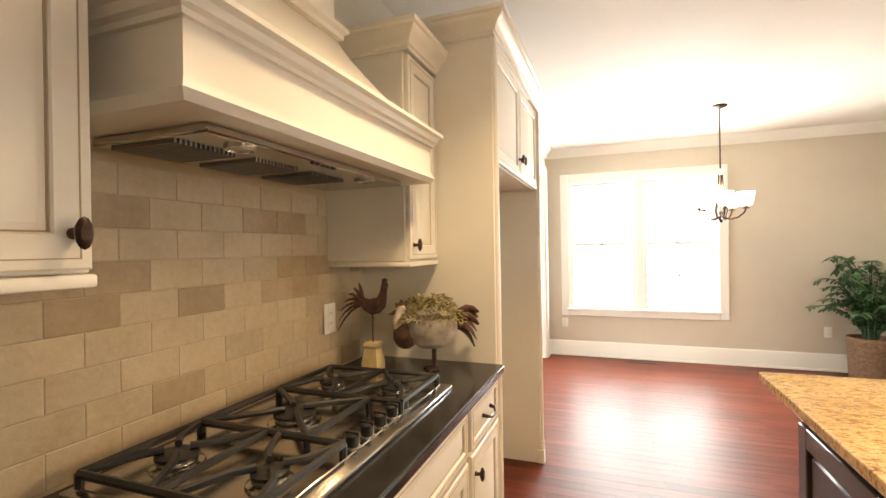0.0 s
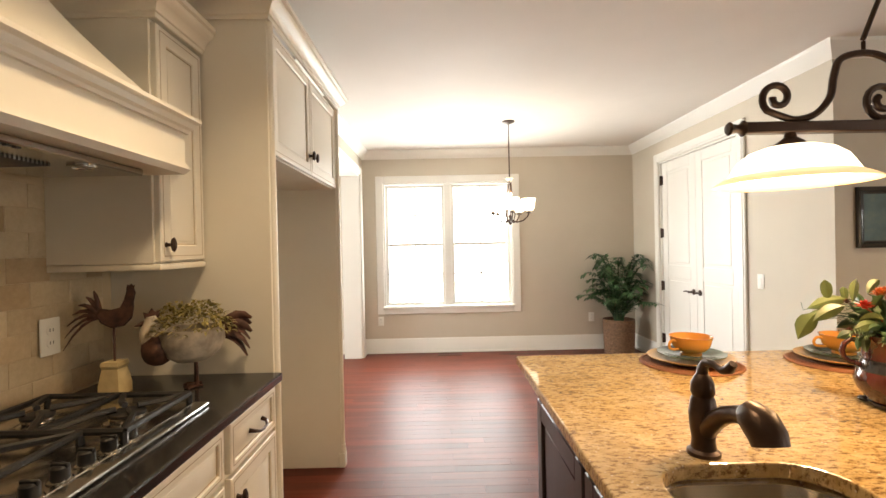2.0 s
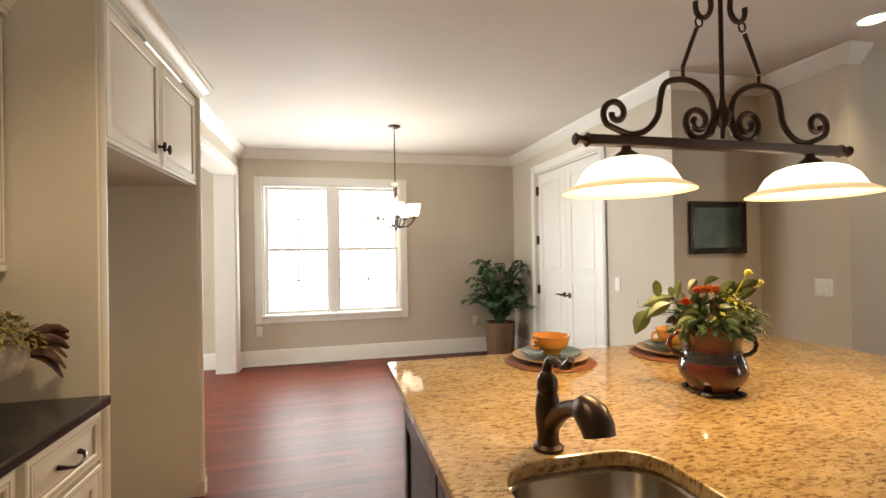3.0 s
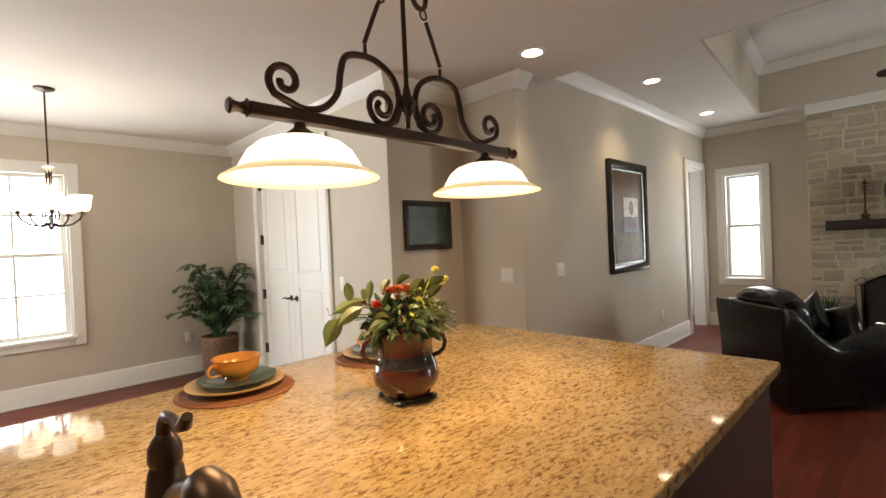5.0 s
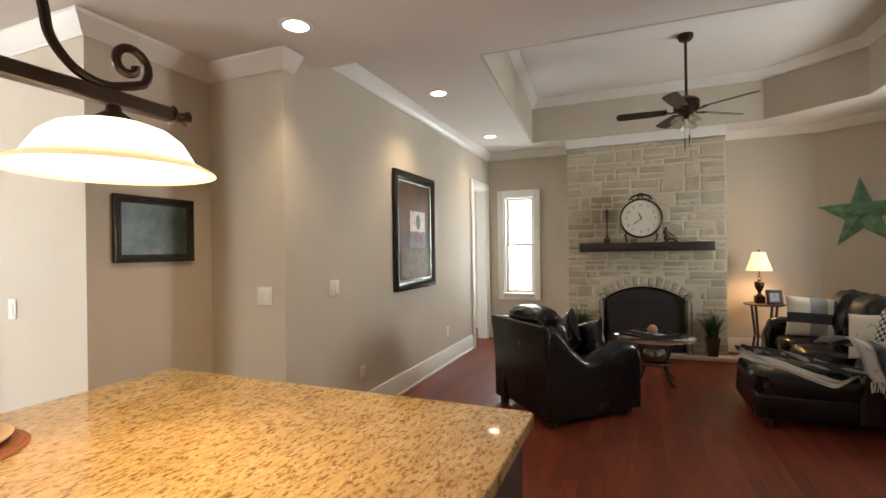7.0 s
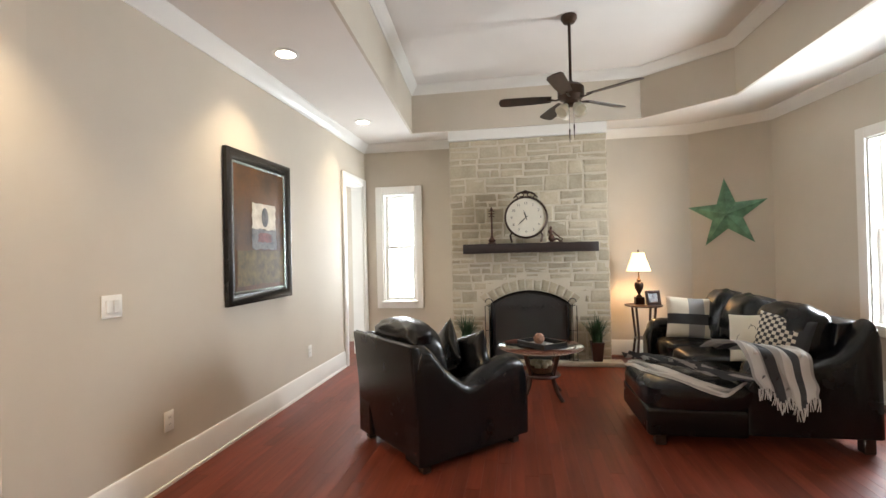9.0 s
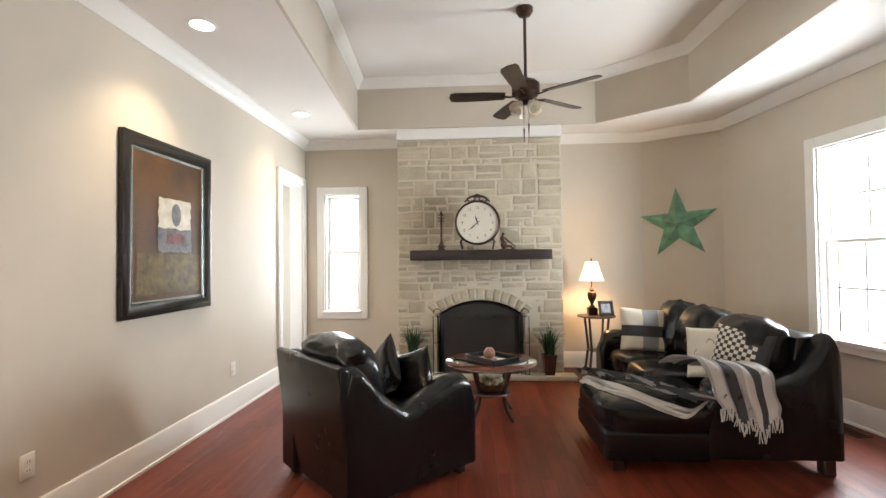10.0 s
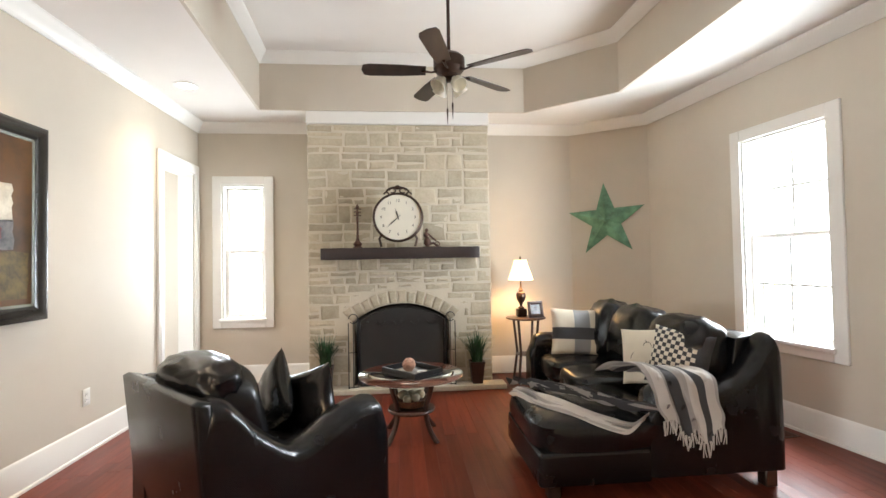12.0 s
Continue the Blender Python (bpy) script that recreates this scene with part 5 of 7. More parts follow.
for u, v, w, R, m_, l_ in ((-0.085, 0.105, 0.07, 0.025, RED, "red bloom"), (-0.045, 0.14, 0.02, 0.027, ORANGE, "rust bloom"), (-0.015, 0.145, 0.03, 0.027, ORANGE, "rust bloom"), (0.012, 0.145, 0.0, 0.025, ORANGE, "rust bloom"), (-0.03, 0.14, -0.03, 0.025, ORANGE, "rust bloom"), (0.06, 0.165, 0.0, 0.015, RUSTBUD, "dark rust bud"), (0.005, 0.095, 0.07, 0.014, RUSTBUD, "dark rust bud"), (0.05, 0.12, 0.07, 0.015, YELLOW, "yellow bloom"), (-0.12, 0.03, 0.05, 0.01, RUSTBUD, "dark berry"), (-0.11, 0.015, 0.06, 0.009, RUSTBUD, "dark berry"), (-0.125, 0.115, 0.04, 0.013, RUSTBUD, "dark rust bud")):
    bloom(fp(u, v, w), R, m_, 26, l_)
for u, v, w in ((0.108, 0.215, 0.02), (0.145, 0.178, 0.0)):
    bm = B()
    blob(bm, fp(u, v, w), (0.02, 0.02, 0.018), 2, 10, 7, 0.25, 9)
    for k in range(12):
        d = Vector((r_.gauss(0, 1), r_.gauss(0, 1), r_.gauss(0, 1))).normalized()
        leaf(bm, fp(u, v, w) + d * 0.006, d, 0.009, 0.006, 0.1)
    tube(bm, [fp(u * 0.3, 0.05, w), fp(u * 0.75, v * 0.75, w), fp(u, v, w)], 0.0011, 5)
    part("flower_bud", bm, YELLOW, fl, "small yellow bud")

# ---- pendant over the island ----
pd = thing("island_pendant", "wrought bronze double pendant with glowing alabaster shades", "pendant light", (1.258, 1.588, HK))
PK = 1.063                     # size of the fitting, grown about its ceiling canopy
PZ, PY, PC = HK - (HK - 1.672) / PK, 1.588, 1.258
bm = B()
box(bm, PC - 0.43, PC + 0.43, PY - 0.013, PY + 0.013, PZ - 0.014, PZ + 0.014, 0.003, 1)
bar = part("bar", bm, BRONZE, pd)
for s in (-1, 1):
    bm = B()
    lathe(bm, [(0.012, 0.428), (0.02, 0.432), (0.014, 0.436), (0.01, 0.446), (0.012, 0.458), (0.017, 0.466), (0.013, 0.47), (0.003, 0.471)], (0, 0, 0), 14)
    bmesh.ops.transform(bm, matrix=pose(PC, PY, PZ, 0, 90 * s, 0), verts=bm.verts)
    part("finial", bm, BRONZE, bar)
    q = lambda x, z: (PC + s * x, PY, PZ + 0.014 + z)
    def spiral(cx, cz, R, a0, turns, n=22):
        return [q(cx + R * (1 - 0.72 * k / n) * math.cos(a0 + turns * 6.283 * k / n), cz + R * (1 - 0.72 * k / n) * math.sin(a0 + turns * 6.283 * k / n)) for k in range(n + 1)]
    bm = B()
    tube(bm, eased([q(0.1, 0.004), q(0.06, 0.012), q(0.035, 0.05), q(0.03, 0.09), q(0.05, 0.135), q(0.1, 0.163), q(0.15, 0.165), q(0.19, 0.15), q(0.205, 0.11), q(0.215, 0.06), q(0.25, 0.02), q(0.3, 0.006), q(0.35, 0.02)]) + spiral(0.345, 0.06, 0.042, -1.2, 1.2)[1:], 0.0085, 8)
    part("scroll", bm, BRONZE, pd)
    bm = B()
    tube(bm, [q(0.028, 0.05), q(0.04, 0.02), q(0.07, 0.006)] + spiral(0.085, 0.05, 0.045, -1.4, 1.35), 0.0085, 8)
    part("scroll", bm, BRONZE, pd)
    bm = B()
    tube(bm, [q(0.13, 0.166), q(0.13, 0.195)], 0.005, 6)
    tube(bm, [q(0.131, 0.2), q(0.1, 0.275), q(0.082, 0.315)], 0.006, 8)
    tube(bm, [q(0.074 + 0.012 * math.cos(k * 0.7854), 0.333 + 0.014 * math.sin(k * 0.7854)) for k in range(9)], 0.003, 6)
    part("tie_rod", bm, BRONZE, pd)
    bm = B()
    tube(bm, eased([q(0.008, 0.56), q(0.03, 0.53), q(0.026, 0.47), q(0.035, 0.42)]) + [q(0.062 + 0.03 * (1 - 0.03 * k) * math.cos(math.pi + k * 0.42), 0.382 + 0.036 * math.sin(math.pi + k * 0.42)) for k in range(9)], 0.0075, 8)
    part("upper_scroll", bm, BRONZE, pd)
    x = PC + s * 0.315
    bm = B()
    lathe(bm, [(0.012, PZ - 0.014), (0.014, PZ - 0.024), (0.03, PZ - 0.036), (0.034, PZ - 0.046), (0.004, PZ - 0.047)], (x, PY, 0), 20)
    part("fitter", bm, BRONZE, pd)
    bm = B()
    lathe(bm, [(0.03, PZ - 0.045), (0.06, PZ - 0.049), (0.09, PZ - 0.06), (0.112, PZ - 0.078), (0.125, PZ - 0.1), (0.134, PZ - 0.116)], (x, PY, 0), 40, False)
    sh = part("shade", bm, SHADE, pd, "glowing alabaster glass shade")
    bm = B()
    lathe(bm, [(0.134, PZ - 0.116), (0.15, PZ - 0.124), (0.168, PZ - 0.134), (0.17, PZ - 0.138), (0.148, PZ - 0.13), (0.132, PZ - 0.121)], (x, PY, 0), 40, False)
    part("shade_rim", bm, SHADE_RIM, sh, "amber tinted shade rim")
    lamp("pendant_bulb", "POINT", 19, (1.0, 0.7, 0.4), pose(PC + (x - PC) * PK, PY, HK - (HK - PZ + 0.115) * PK), 0.045)
bm = B()
lathe(bm, [(0.006, PZ + 0.02), (0.008, PZ + 0.05), (0.022, PZ + 0.07), (0.024, PZ + 0.09), (0.012, PZ + 0.11), (0.008, PZ + 0.13), (0.0065, PZ + 0.14), (0.0065, HK - 0.02), (0.03, HK - 0.018), (0.06, HK - 0.006), (0.06, HK - 0.001)], (PC, PY, 0), 20)
part("stem", bm, BRONZE, pd)
pd.matrix_basis = pose(PC, PY, HK) @ Matrix.Scale(PK, 4)

# ---- dining end ----
# chandelier
ch = thing("chandelier", "small bronze chandelier with five lit glass cups", "chandelier", (0.722, 5.07, HK))
hx, hy = 0.722, 5.07
bm = B()
lathe(bm, [(0.004, HK - 0.03), (0.02, HK - 0.028), (0.06, HK - 0.012), (0.065, HK - 0.001)], (hx, hy, 0), 24)
part("canopy", bm, BRONZE, ch)
bm = B()
tube(bm, [(hx, hy, HK - 0.03), (hx, hy, 2.064)], 0.006, 8)
part("rod", bm, BRONZE, ch)
bm = B()
lathe(bm, [(0.006, 2.073), (0.03, 2.069), (0.04, 2.055), (0.02, 2.045), (0.014, 2.017)], (hx, hy, 0), 18)
part("crown_cup", bm, FROST, ch, "frosted glass cup")
bm = B()
lathe(bm, [(0.004, 1.585), (0.012, 1.594), (0.022, 1.618), (0.012, 1.636), (0.01, 1.655), (0.018, 1.673), (0.006, 1.692)], (hx, hy, 0), 16)
part("hub", bm, BRONZE, ch)
for k in range(5):
    a = radians(-20 + 72 * k)
    p = lambda r, z: (hx + r * math.cos(a), hy + r * math.sin(a), z)
    bm = B()
    tube(bm, [p(0.015, 2.027), p(0.02, 1.915), p(0.03, 1.804), p(0.05, 1.692), p(0.035, 1.627), p(0.015, 1.618)], 0.005, 6)
    tube(bm, [p(0.015, 1.636), p(0.07, 1.613), p(0.13, 1.627), p(0.175, 1.664), p(0.19, 1.697)], 0.007, 8)
    arm = part("arm", bm, BRONZE, ch)
    bm = B()
    lathe(bm, [(0.006, 1.697), (0.026, 1.699), (0.028, 1.707), (0.014, 1.715), (0.012, 1.729)], p(0.19, 0), 14)
    part("socket", bm, BRONZE, arm)
    bm = B()
    lathe(bm, [(0.02, 1.724), (0.045, 1.729), (0.056, 1.757), (0.06, 1.794), (0.07, 1.845), (0.066, 1.845), (0.055, 1.794), (0.05, 1.762), (0.018, 1.732)], p(0.19, 0), 24, False)
    part("glass_shade", bm, CUP, arm, "lit frosted white glass shade")
lamp("chandelier_bulbs", "POINT", 20, (1.0, 0.78, 0.5), pose(hx, hy, 1.9), 0.03)

# potted plant
pp = thing("potted_plant", "leafy green house plant in brown wicker basket", "plant", (2.2, 6.08, 0))
bx, by = 2.2, 6.08
bm = B()
lathe(bm, [(0.15, 0.002), (0.165, 0.01), (0.18, 0.41), (0.19, 0.415), (0.19, 0.44), (0.17, 0.44), (0.16, 0.39), (0.004, 0.39)], (bx, by, 0), 32)
bk = part("basket", bm, BASKET, pp, "brown woven basket")
bm = B()
for k in range(24):
    z = 0.02 + k * 0.0167
    R = 0.168 + 0.016 * k / 24
    tube(bm, [(bx + (R + 0.005 * (-1) ** (i + k)) * math.cos(i * 0.1963), by + (R + 0.005 * (-1) ** (i + k)) * math.sin(i * 0.1963), z) for i in range(33)], 0.007, 5)
part("weave", bm, BASKET, bk)
r_ = random.Random(21)
bl, st = B(), B()
for k in range(40):
    a = k * 2.4 + r_.random()
    top = 0.68 + 0.62 * ((k * 7) % 40) / 40
    reach = r_.uniform(0.16, 0.4) + 0.25 * (1.3 - top)
    base = Vector((bx + 0.05 * math.cos(a), by + 0.05 * math.sin(a), 0.4))
    pts = []
    for i in range(11):
        t = i / 10
        q = base + Vector((math.cos(a) * reach * t ** 1.6, math.sin(a) * reach * t ** 1.6, (top - 0.4) * (1.75 * t - 0.85 * t ** 3)))
        q.x, q.y = min(q.x, XD - 0.08), min(q.y, YD - 0.08)
        pts.append(q)
    tube(st, pts, 0.004, 5, [0.006 - 0.0004 * i for i in range(11)])
    for i in range(3, 11):
        for h2 in (0.0, 0.5):
            for sgn in (-1, 1):
                d = (pts[i] - pts[i - 1]).normalized()
                side = d.cross(Vector((0, 0, 1))).normalized() * sgn
                leaf(bl, pts[i - 1].lerp(pts[i], h2), d * 0.6 + side + Vector((0, 0, r_.uniform(-0.1, 0.3))), r_.uniform(0.1, 0.15) * (1.1 - 0.04 * i), r_.uniform(0.032, 0.046), r_.uniform(0.1, 0.6))
tagged(part("stalk_cluster", st, GRASS, pp), kind="stuff")
tagged(part("leaf_mass", bl, LEAF, pp, "dark green leaflets"), kind="stuff")


# ---- switches, outlets, vents ----
def wall_plate(p0, p1, s, z, kind_, gangs=1, w=0.075, h=0.118):
    at, turn = pose_on(p0, p1, s, z)
    nm = "light_switch" if kind_ == "switch" else "wall_outlet"
    t = thing(nm, "white plastic " + ("rocker switch plate" if kind_ == "switch" else "power outlet plate") + " on greige wall", "switch" if kind_ == "switch" else "outlet", at, turn, "wall plates", local=True)
    W = w + 0.046 * (gangs - 1)
    bm = B()
    box(bm, -W / 2, W / 2, -0.007, -0.001, -h / 2, h / 2, 0.003, 2)
    part("plate", bm, PLASTIC, t)
    for g in range(gangs):
        x = (g - (gangs - 1) / 2) * 0.046
        bm = B()
        if kind_ == "switch":
            box(bm, x - 0.016, x + 0.016, -0.011, -0.006, -0.033, 0.033, 0.002, 1)
            part("rocker", bm, PLASTIC, t)
        else:
            for zz in (-0.02, 0.02):
                b2 = B()
                lathe(b2, [(0.017, 0), (0.017, 0.003), (0.002, 0.003)], (0, 0, 0), 16)
                bmesh.ops.transform(b2, matrix=pose(0, -0.0065, zz, 90, 0, 0), verts=b2.verts)
                so = part("socket", b2, PLASTIC, t)
                b3 = B()
                for xx in (-0.006, 0.006):
                    box(b3, xx - 0.001, xx + 0.001, -0.0102, -0.0095, zz - 0.004, zz + 0.006)
                part("slots", b3, BLACK, so)
            bm.free()
    return t


wall_plate(*W_DOORS, 4.03 - YP, 1.05, "switch")
wall_plate(*W_SHORT, 2.866 - YL, 1.079, "switch", 2)
wall_plate(*W_PAINT, XF - 3.857, 1.091, "switch", 2)
wall_plate(*W_PAINT, XF - 4.232, 0.37, "outlet")
wall_plate(*W_PAINT, XF - 6.1, 0.385, "outlet")
wall_plate(*W_DIN, XD + 0.79, 0.42, "outlet")
wall_plate(*W_DIN, XD - 1.97, 0.42, "outlet")
wall_plate((XR + 0.02, 2.0), (XR + 0.02, 1.0), 0.14, 1.12, "outlet")


def floor_vent(x, y, turn):
    v = thing("floor_vent", "bronze slotted floor register in the plank floor", "vent", (x, y, 0.001), turn, "floor vents", local=True)
    bm = B()
    for a in ((-0.15, 0.15, -0.06, -0.045), (-0.15, 0.15, 0.045, 0.06), (-0.15, -0.135, -0.045, 0.045), (0.135, 0.15, -0.045, 0.045)):
        box(bm, *a, 0, 0.004)
    part("frame", bm, BRONZE, v)
    for k in range(14):
        bm = B()
        x0 = -0.13 + k * 0.0195
        box(bm, x0, x0 + 0.008, -0.045, 0.045, 0.0, 0.003)
        part("slat", bm, BRONZE, v)


floor_vent(0.1, 6.27, 0)
floor_vent(5.86, -2.2, 7)


# ---- recessed lights: three in view, two added ----
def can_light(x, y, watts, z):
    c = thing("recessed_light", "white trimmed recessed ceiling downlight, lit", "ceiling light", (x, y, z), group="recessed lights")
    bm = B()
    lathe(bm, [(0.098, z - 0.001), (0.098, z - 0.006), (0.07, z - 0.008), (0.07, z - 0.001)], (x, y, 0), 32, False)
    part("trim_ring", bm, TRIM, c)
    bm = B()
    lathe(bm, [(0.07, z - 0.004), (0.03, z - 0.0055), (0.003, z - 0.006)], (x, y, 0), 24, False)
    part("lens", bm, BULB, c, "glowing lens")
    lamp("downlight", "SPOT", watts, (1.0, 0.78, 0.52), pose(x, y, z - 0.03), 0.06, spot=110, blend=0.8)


can_light(3.085, 2.376, 44, HK)
can_light(4.963, 2.294, 46, H)
can_light(6.765, 2.325, 25, H)
# Two more downlights, added out of view to brighten the kitchen.
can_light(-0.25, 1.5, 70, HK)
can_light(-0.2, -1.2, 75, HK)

# ---- pictures ----


def framed(name, p0, p1, s0, s1, z0, z1, fw, depth, frame_mat, inner_mat, art_mat, label, extra=None):
    at, turn = pose_on(p0, p1, s1)
    t = thing(name, label, "painting", (at[0], at[1], z0), turn, local=True)
    W, Hh = s1 - s0, z1 - z0
    bm = B()
    ring_skin(bm, [[(x, y, z) for x, z in ((i, i), (W - i, i), (W - i, Hh - i), (i, Hh - i))] for i, y in ((0, -0.002), (0, -depth * 0.8), (fw * 0.25, -depth), (fw * 0.75, -depth * 0.75), (fw, -depth * 0.45))], True, False)
    part("frame", bm, frame_mat, t)
    bm = B()
    i0, i1 = fw, fw + 0.016
    ring_skin(bm, [[(x, y, z) for x, z in ((i, i), (W - i, i), (W - i, Hh - i), (i, Hh - i))] for i, y in ((i0, -depth * 0.5), (i0 + 0.006, -depth * 0.55), (i1, -depth * 0.4))], True, False)
    part("inner_frame", bm, inner_mat, t)
    bm = B()
    box(bm, fw * 0.5, W - fw * 0.5, -depth * 0.38, -0.004, fw * 0.5, Hh - fw * 0.5)
    cv = part("canvas", bm, art_mat, t)
    if extra:
        extra(cv, W, Hh, -depth * 0.38)
    return t


def art(name, stops, scale, rough=0.35):
    m, nt, b = material(name, rough)
    n1 = noise_tex(nt, coords(nt, (1, 1, 1)), scale, 7, 0.65)
    nt.links.new(ramp(nt, n1, stops).outputs[0], b.inputs["Base Color"])
    bump(nt, b, n1, 0.15, 0.004)
    return m


ART1 = art("abstract_oil", [(0.3, (0.022, 0.014, 0.008)), (0.42, (0.055, 0.028, 0.01)), (0.58, (0.1, 0.043, 0.011)), (0.75, (0.07, 0.045, 0.016))], 3.2)
ART2 = art("dark_landscape_oil", [(0.3, (0.016, 0.03, 0.024)), (0.5, (0.036, 0.065, 0.052)), (0.72, (0.09, 0.11, 0.06))], 6)
ARTW = art("cream_paint_patch", [(0.35, (0.42, 0.38, 0.3)), (0.65, (0.62, 0.58, 0.48))], 14)
ARTG = art("slate_paint_patch", [(0.35, (0.05, 0.055, 0.06)), (0.65, (0.17, 0.16, 0.16))], 18)
ARTR = art("crimson_paint_patch", [(0.35, (0.07, 0.02, 0.02)), (0.65, (0.2, 0.07, 0.06))], 22)
ARTO = art("golden_paint_patch", [(0.35, (0.05, 0.038, 0.012)), (0.65, (0.15, 0.1, 0.025))], 16)
SILVER = paint("silver_leaf", (0.3, 0.33, 0.3), 0.25, 0.2, 60, 0.05, 0, 0.8)
FRAMEB = paint("black_lacquer", (0.018, 0.016, 0.014), 0.22, 0.3, 80, 0.05)


def abstract(cv, W, Hh, y):
    def ragged(x0, x1, z0, z1, mat, k, seed, name="paint_patch"):
        rr = random.Random(seed)
        pts = []
        for (ax, az), (bx2, bz) in zip(((x0, z0), (x1, z0), (x1, z1), (x0, z1)), ((x1, z0), (x1, z1), (x0, z1), (x0, z0))):
            for i in range(6):
                t = i / 6
                pts.append((ax + (bx2 - ax) * t + rr.uniform(-1, 1) * 0.008, az + (bz - az) * t + rr.uniform(-1, 1) * 0.008))
        bm = B()
        extrude(bm, pts, "y", y - 0.0012 * k - 0.001, y - 0.0012 * k)
        part(name, bm, mat, cv, smooth=False)
    ragged(W * 0.36, W * 0.74, Hh * 0.5, Hh * 0.68, ARTW, 1, 1)
    ragged(W * 0.35, W * 0.75, Hh * 0.36, Hh * 0.5, ARTG, 1, 2)
    ragged(W * 0.45, W * 0.66, Hh * 0.41, Hh * 0.47, ARTR, 2, 3)
    ragged(W * 0.14, W * 0.86, Hh * 0.12, Hh * 0.35, ARTO, 1, 4)
    bm = B()
    pts = [(W * 0.56 + W * 0.055 * math.cos(k * 0.5236), Hh * 0.585 + Hh * 0.07 * math.sin(k * 0.5236)) for k in range(12)]
    extrude(bm, pts, "y", y - 0.0042, y - 0.003)
    part("paint_patch", bm, ARTG, cv, smooth=False)


framed("abstract_painting", *W_PAINT, XF - 5.702, XF - 4.778, 0.975, 2.132, 0.085, 0.045, FRAMEB, SILVER, ART1, "abstract orange and brown painting in wide black frame", abstract)


def landscape(cv, W, Hh, y):
    for x0, x1, z0, z1, m_ in ((0.12, 0.88, 0.14, 0.36, ART2), (0.45, 0.62, 0.45, 0.62, ARTO), (0.5, 0.75, 0.2, 0.4, ARTG)):
        bm = B()
        pts = [(W * ((x0 + x1) / 2 + (x1 - x0) / 2 * math.cos(k * 0.5236) * (0.85 + 0.15 * math.sin(3 * k))), Hh * ((z0 + z1) / 2 + (z1 - z0) / 2 * math.sin(k * 0.5236))) for k in range(12)]
        extrude(bm, pts, "y", y - 0.002, y - 0.001)
        part("paint_patch", bm, m_, cv, smooth=False)


framed("landscape_picture", *W_NICHE, XP - 3.188, XP - 2.681, 1.315, 1.708, 0.03, 0.03, FRAMEB, FRAMEB, ART2, "dark green landscape painting in thin black frame")

# ---- fireplace ----
FXB = 7.413                   # breast face
FY0, FY1 = -0.42, 1.448
OC, OW, OS, OT = 0.51, 0.97, 0.69, 0.86   # opening: middle, width, springing, crown height
fpw = thing("fireplace", "pale ashlar limestone fireplace breast with arched firebox", "fireplace", (7.65, 0.53, 0), kind="structure")


def arch(width, spring, top, n=14, c=OC):
    """Points of a segmental arch from one springing to the other."""
    h, w = top - spring, width / 2
    R = (w * w + h * h) / (2 * h)
    a = math.asin(w / R)
    return [(c + R * math.sin(-a + 2 * a * k / n), top - R + R * math.cos(-a + 2 * a * k / n)) for k in range(n + 1)]


bm = B()
A = arch(OW, OS, OT)
outline = [(FY0 + 0.01, 0), (OC - OW / 2, 0)] + A + [(OC + OW / 2, 0), (FY1 - 0.01, 0), (FY1 - 0.01, 2.695), (FY0 + 0.01, 2.695)]
es_ = []
vs = [bm.verts.new((FXB + 0.006, y, z)) for y, z in outline]
es_ = [bm.edges.new((vs[i - 1], vs[i])) for i in range(len(vs))]
bmesh.ops.triangle_fill(bm, edges=es_, use_beauty=True)
r = bmesh.ops.extrude_face_region(bm, geom=bm.faces[:])
bmesh.ops.translate(bm, vec=(XF - FXB - 0.008, 0, 0), verts=[g for g in r["geom"] if isinstance(g, bmesh.types.BMVert)])
part("mortar", bm, MORTAR, fpw, "pale mortar joints", smooth=False)
bm = B()
box(bm, FXB + 0.3, FXB + 0.32, OC - 0.6, OC + 0.6, 0.02, 0.95)
part("firebox", bm, SOOT, fpw, "sooty firebox back")


def stone(name, pts, x, proud, rr):
    """One rough stone face with bevelled edges, from an outline in the wall's plane."""
    cy, cz = sum(p[0] for p in pts) / len(pts), sum(p[1] for p in pts) / len(pts)
    q = []
    for (y0, z0), (y1, z1) in zip(pts, pts[1:] + pts[:1]):
        for t in (0.0, 0.5):
            q.append((y0 + (y1 - y0) * t + rr.uniform(-0.004, 0.004), z0 + (z1 - z0) * t + rr.uniform(-0.004, 0.004)))
    def shrink(d):
        out = []
        for y, z in q:
            L = math.hypot(y - cy, z - cz) or 1
            out.append((y + (cy - y) / L * d, z + (cz - z) / L * d))
        return out
    bm = B()
    rings = [[(x + 0.03, y, z) for y, z in q], [(x + 0.002, y, z) for y, z in shrink(0.001)], [(x - proud * 0.75, y, z) for y, z in shrink(0.006)]]
    rings.append([(x - proud + rr.uniform(-0.003, 0.003), y, z) for y, z in shrink(0.02)])
    v = ring_skin(bm, rings, True, False)
    c = bm.verts.new((x - proud, cy, cz))
    last = v[-1]
    for i in range(len(last)):
        bm.faces.new((last[i], last[(i + 1) % len(last)], c))
    part(name, bm, STONE, fpw, smooth=True, sharp=50)


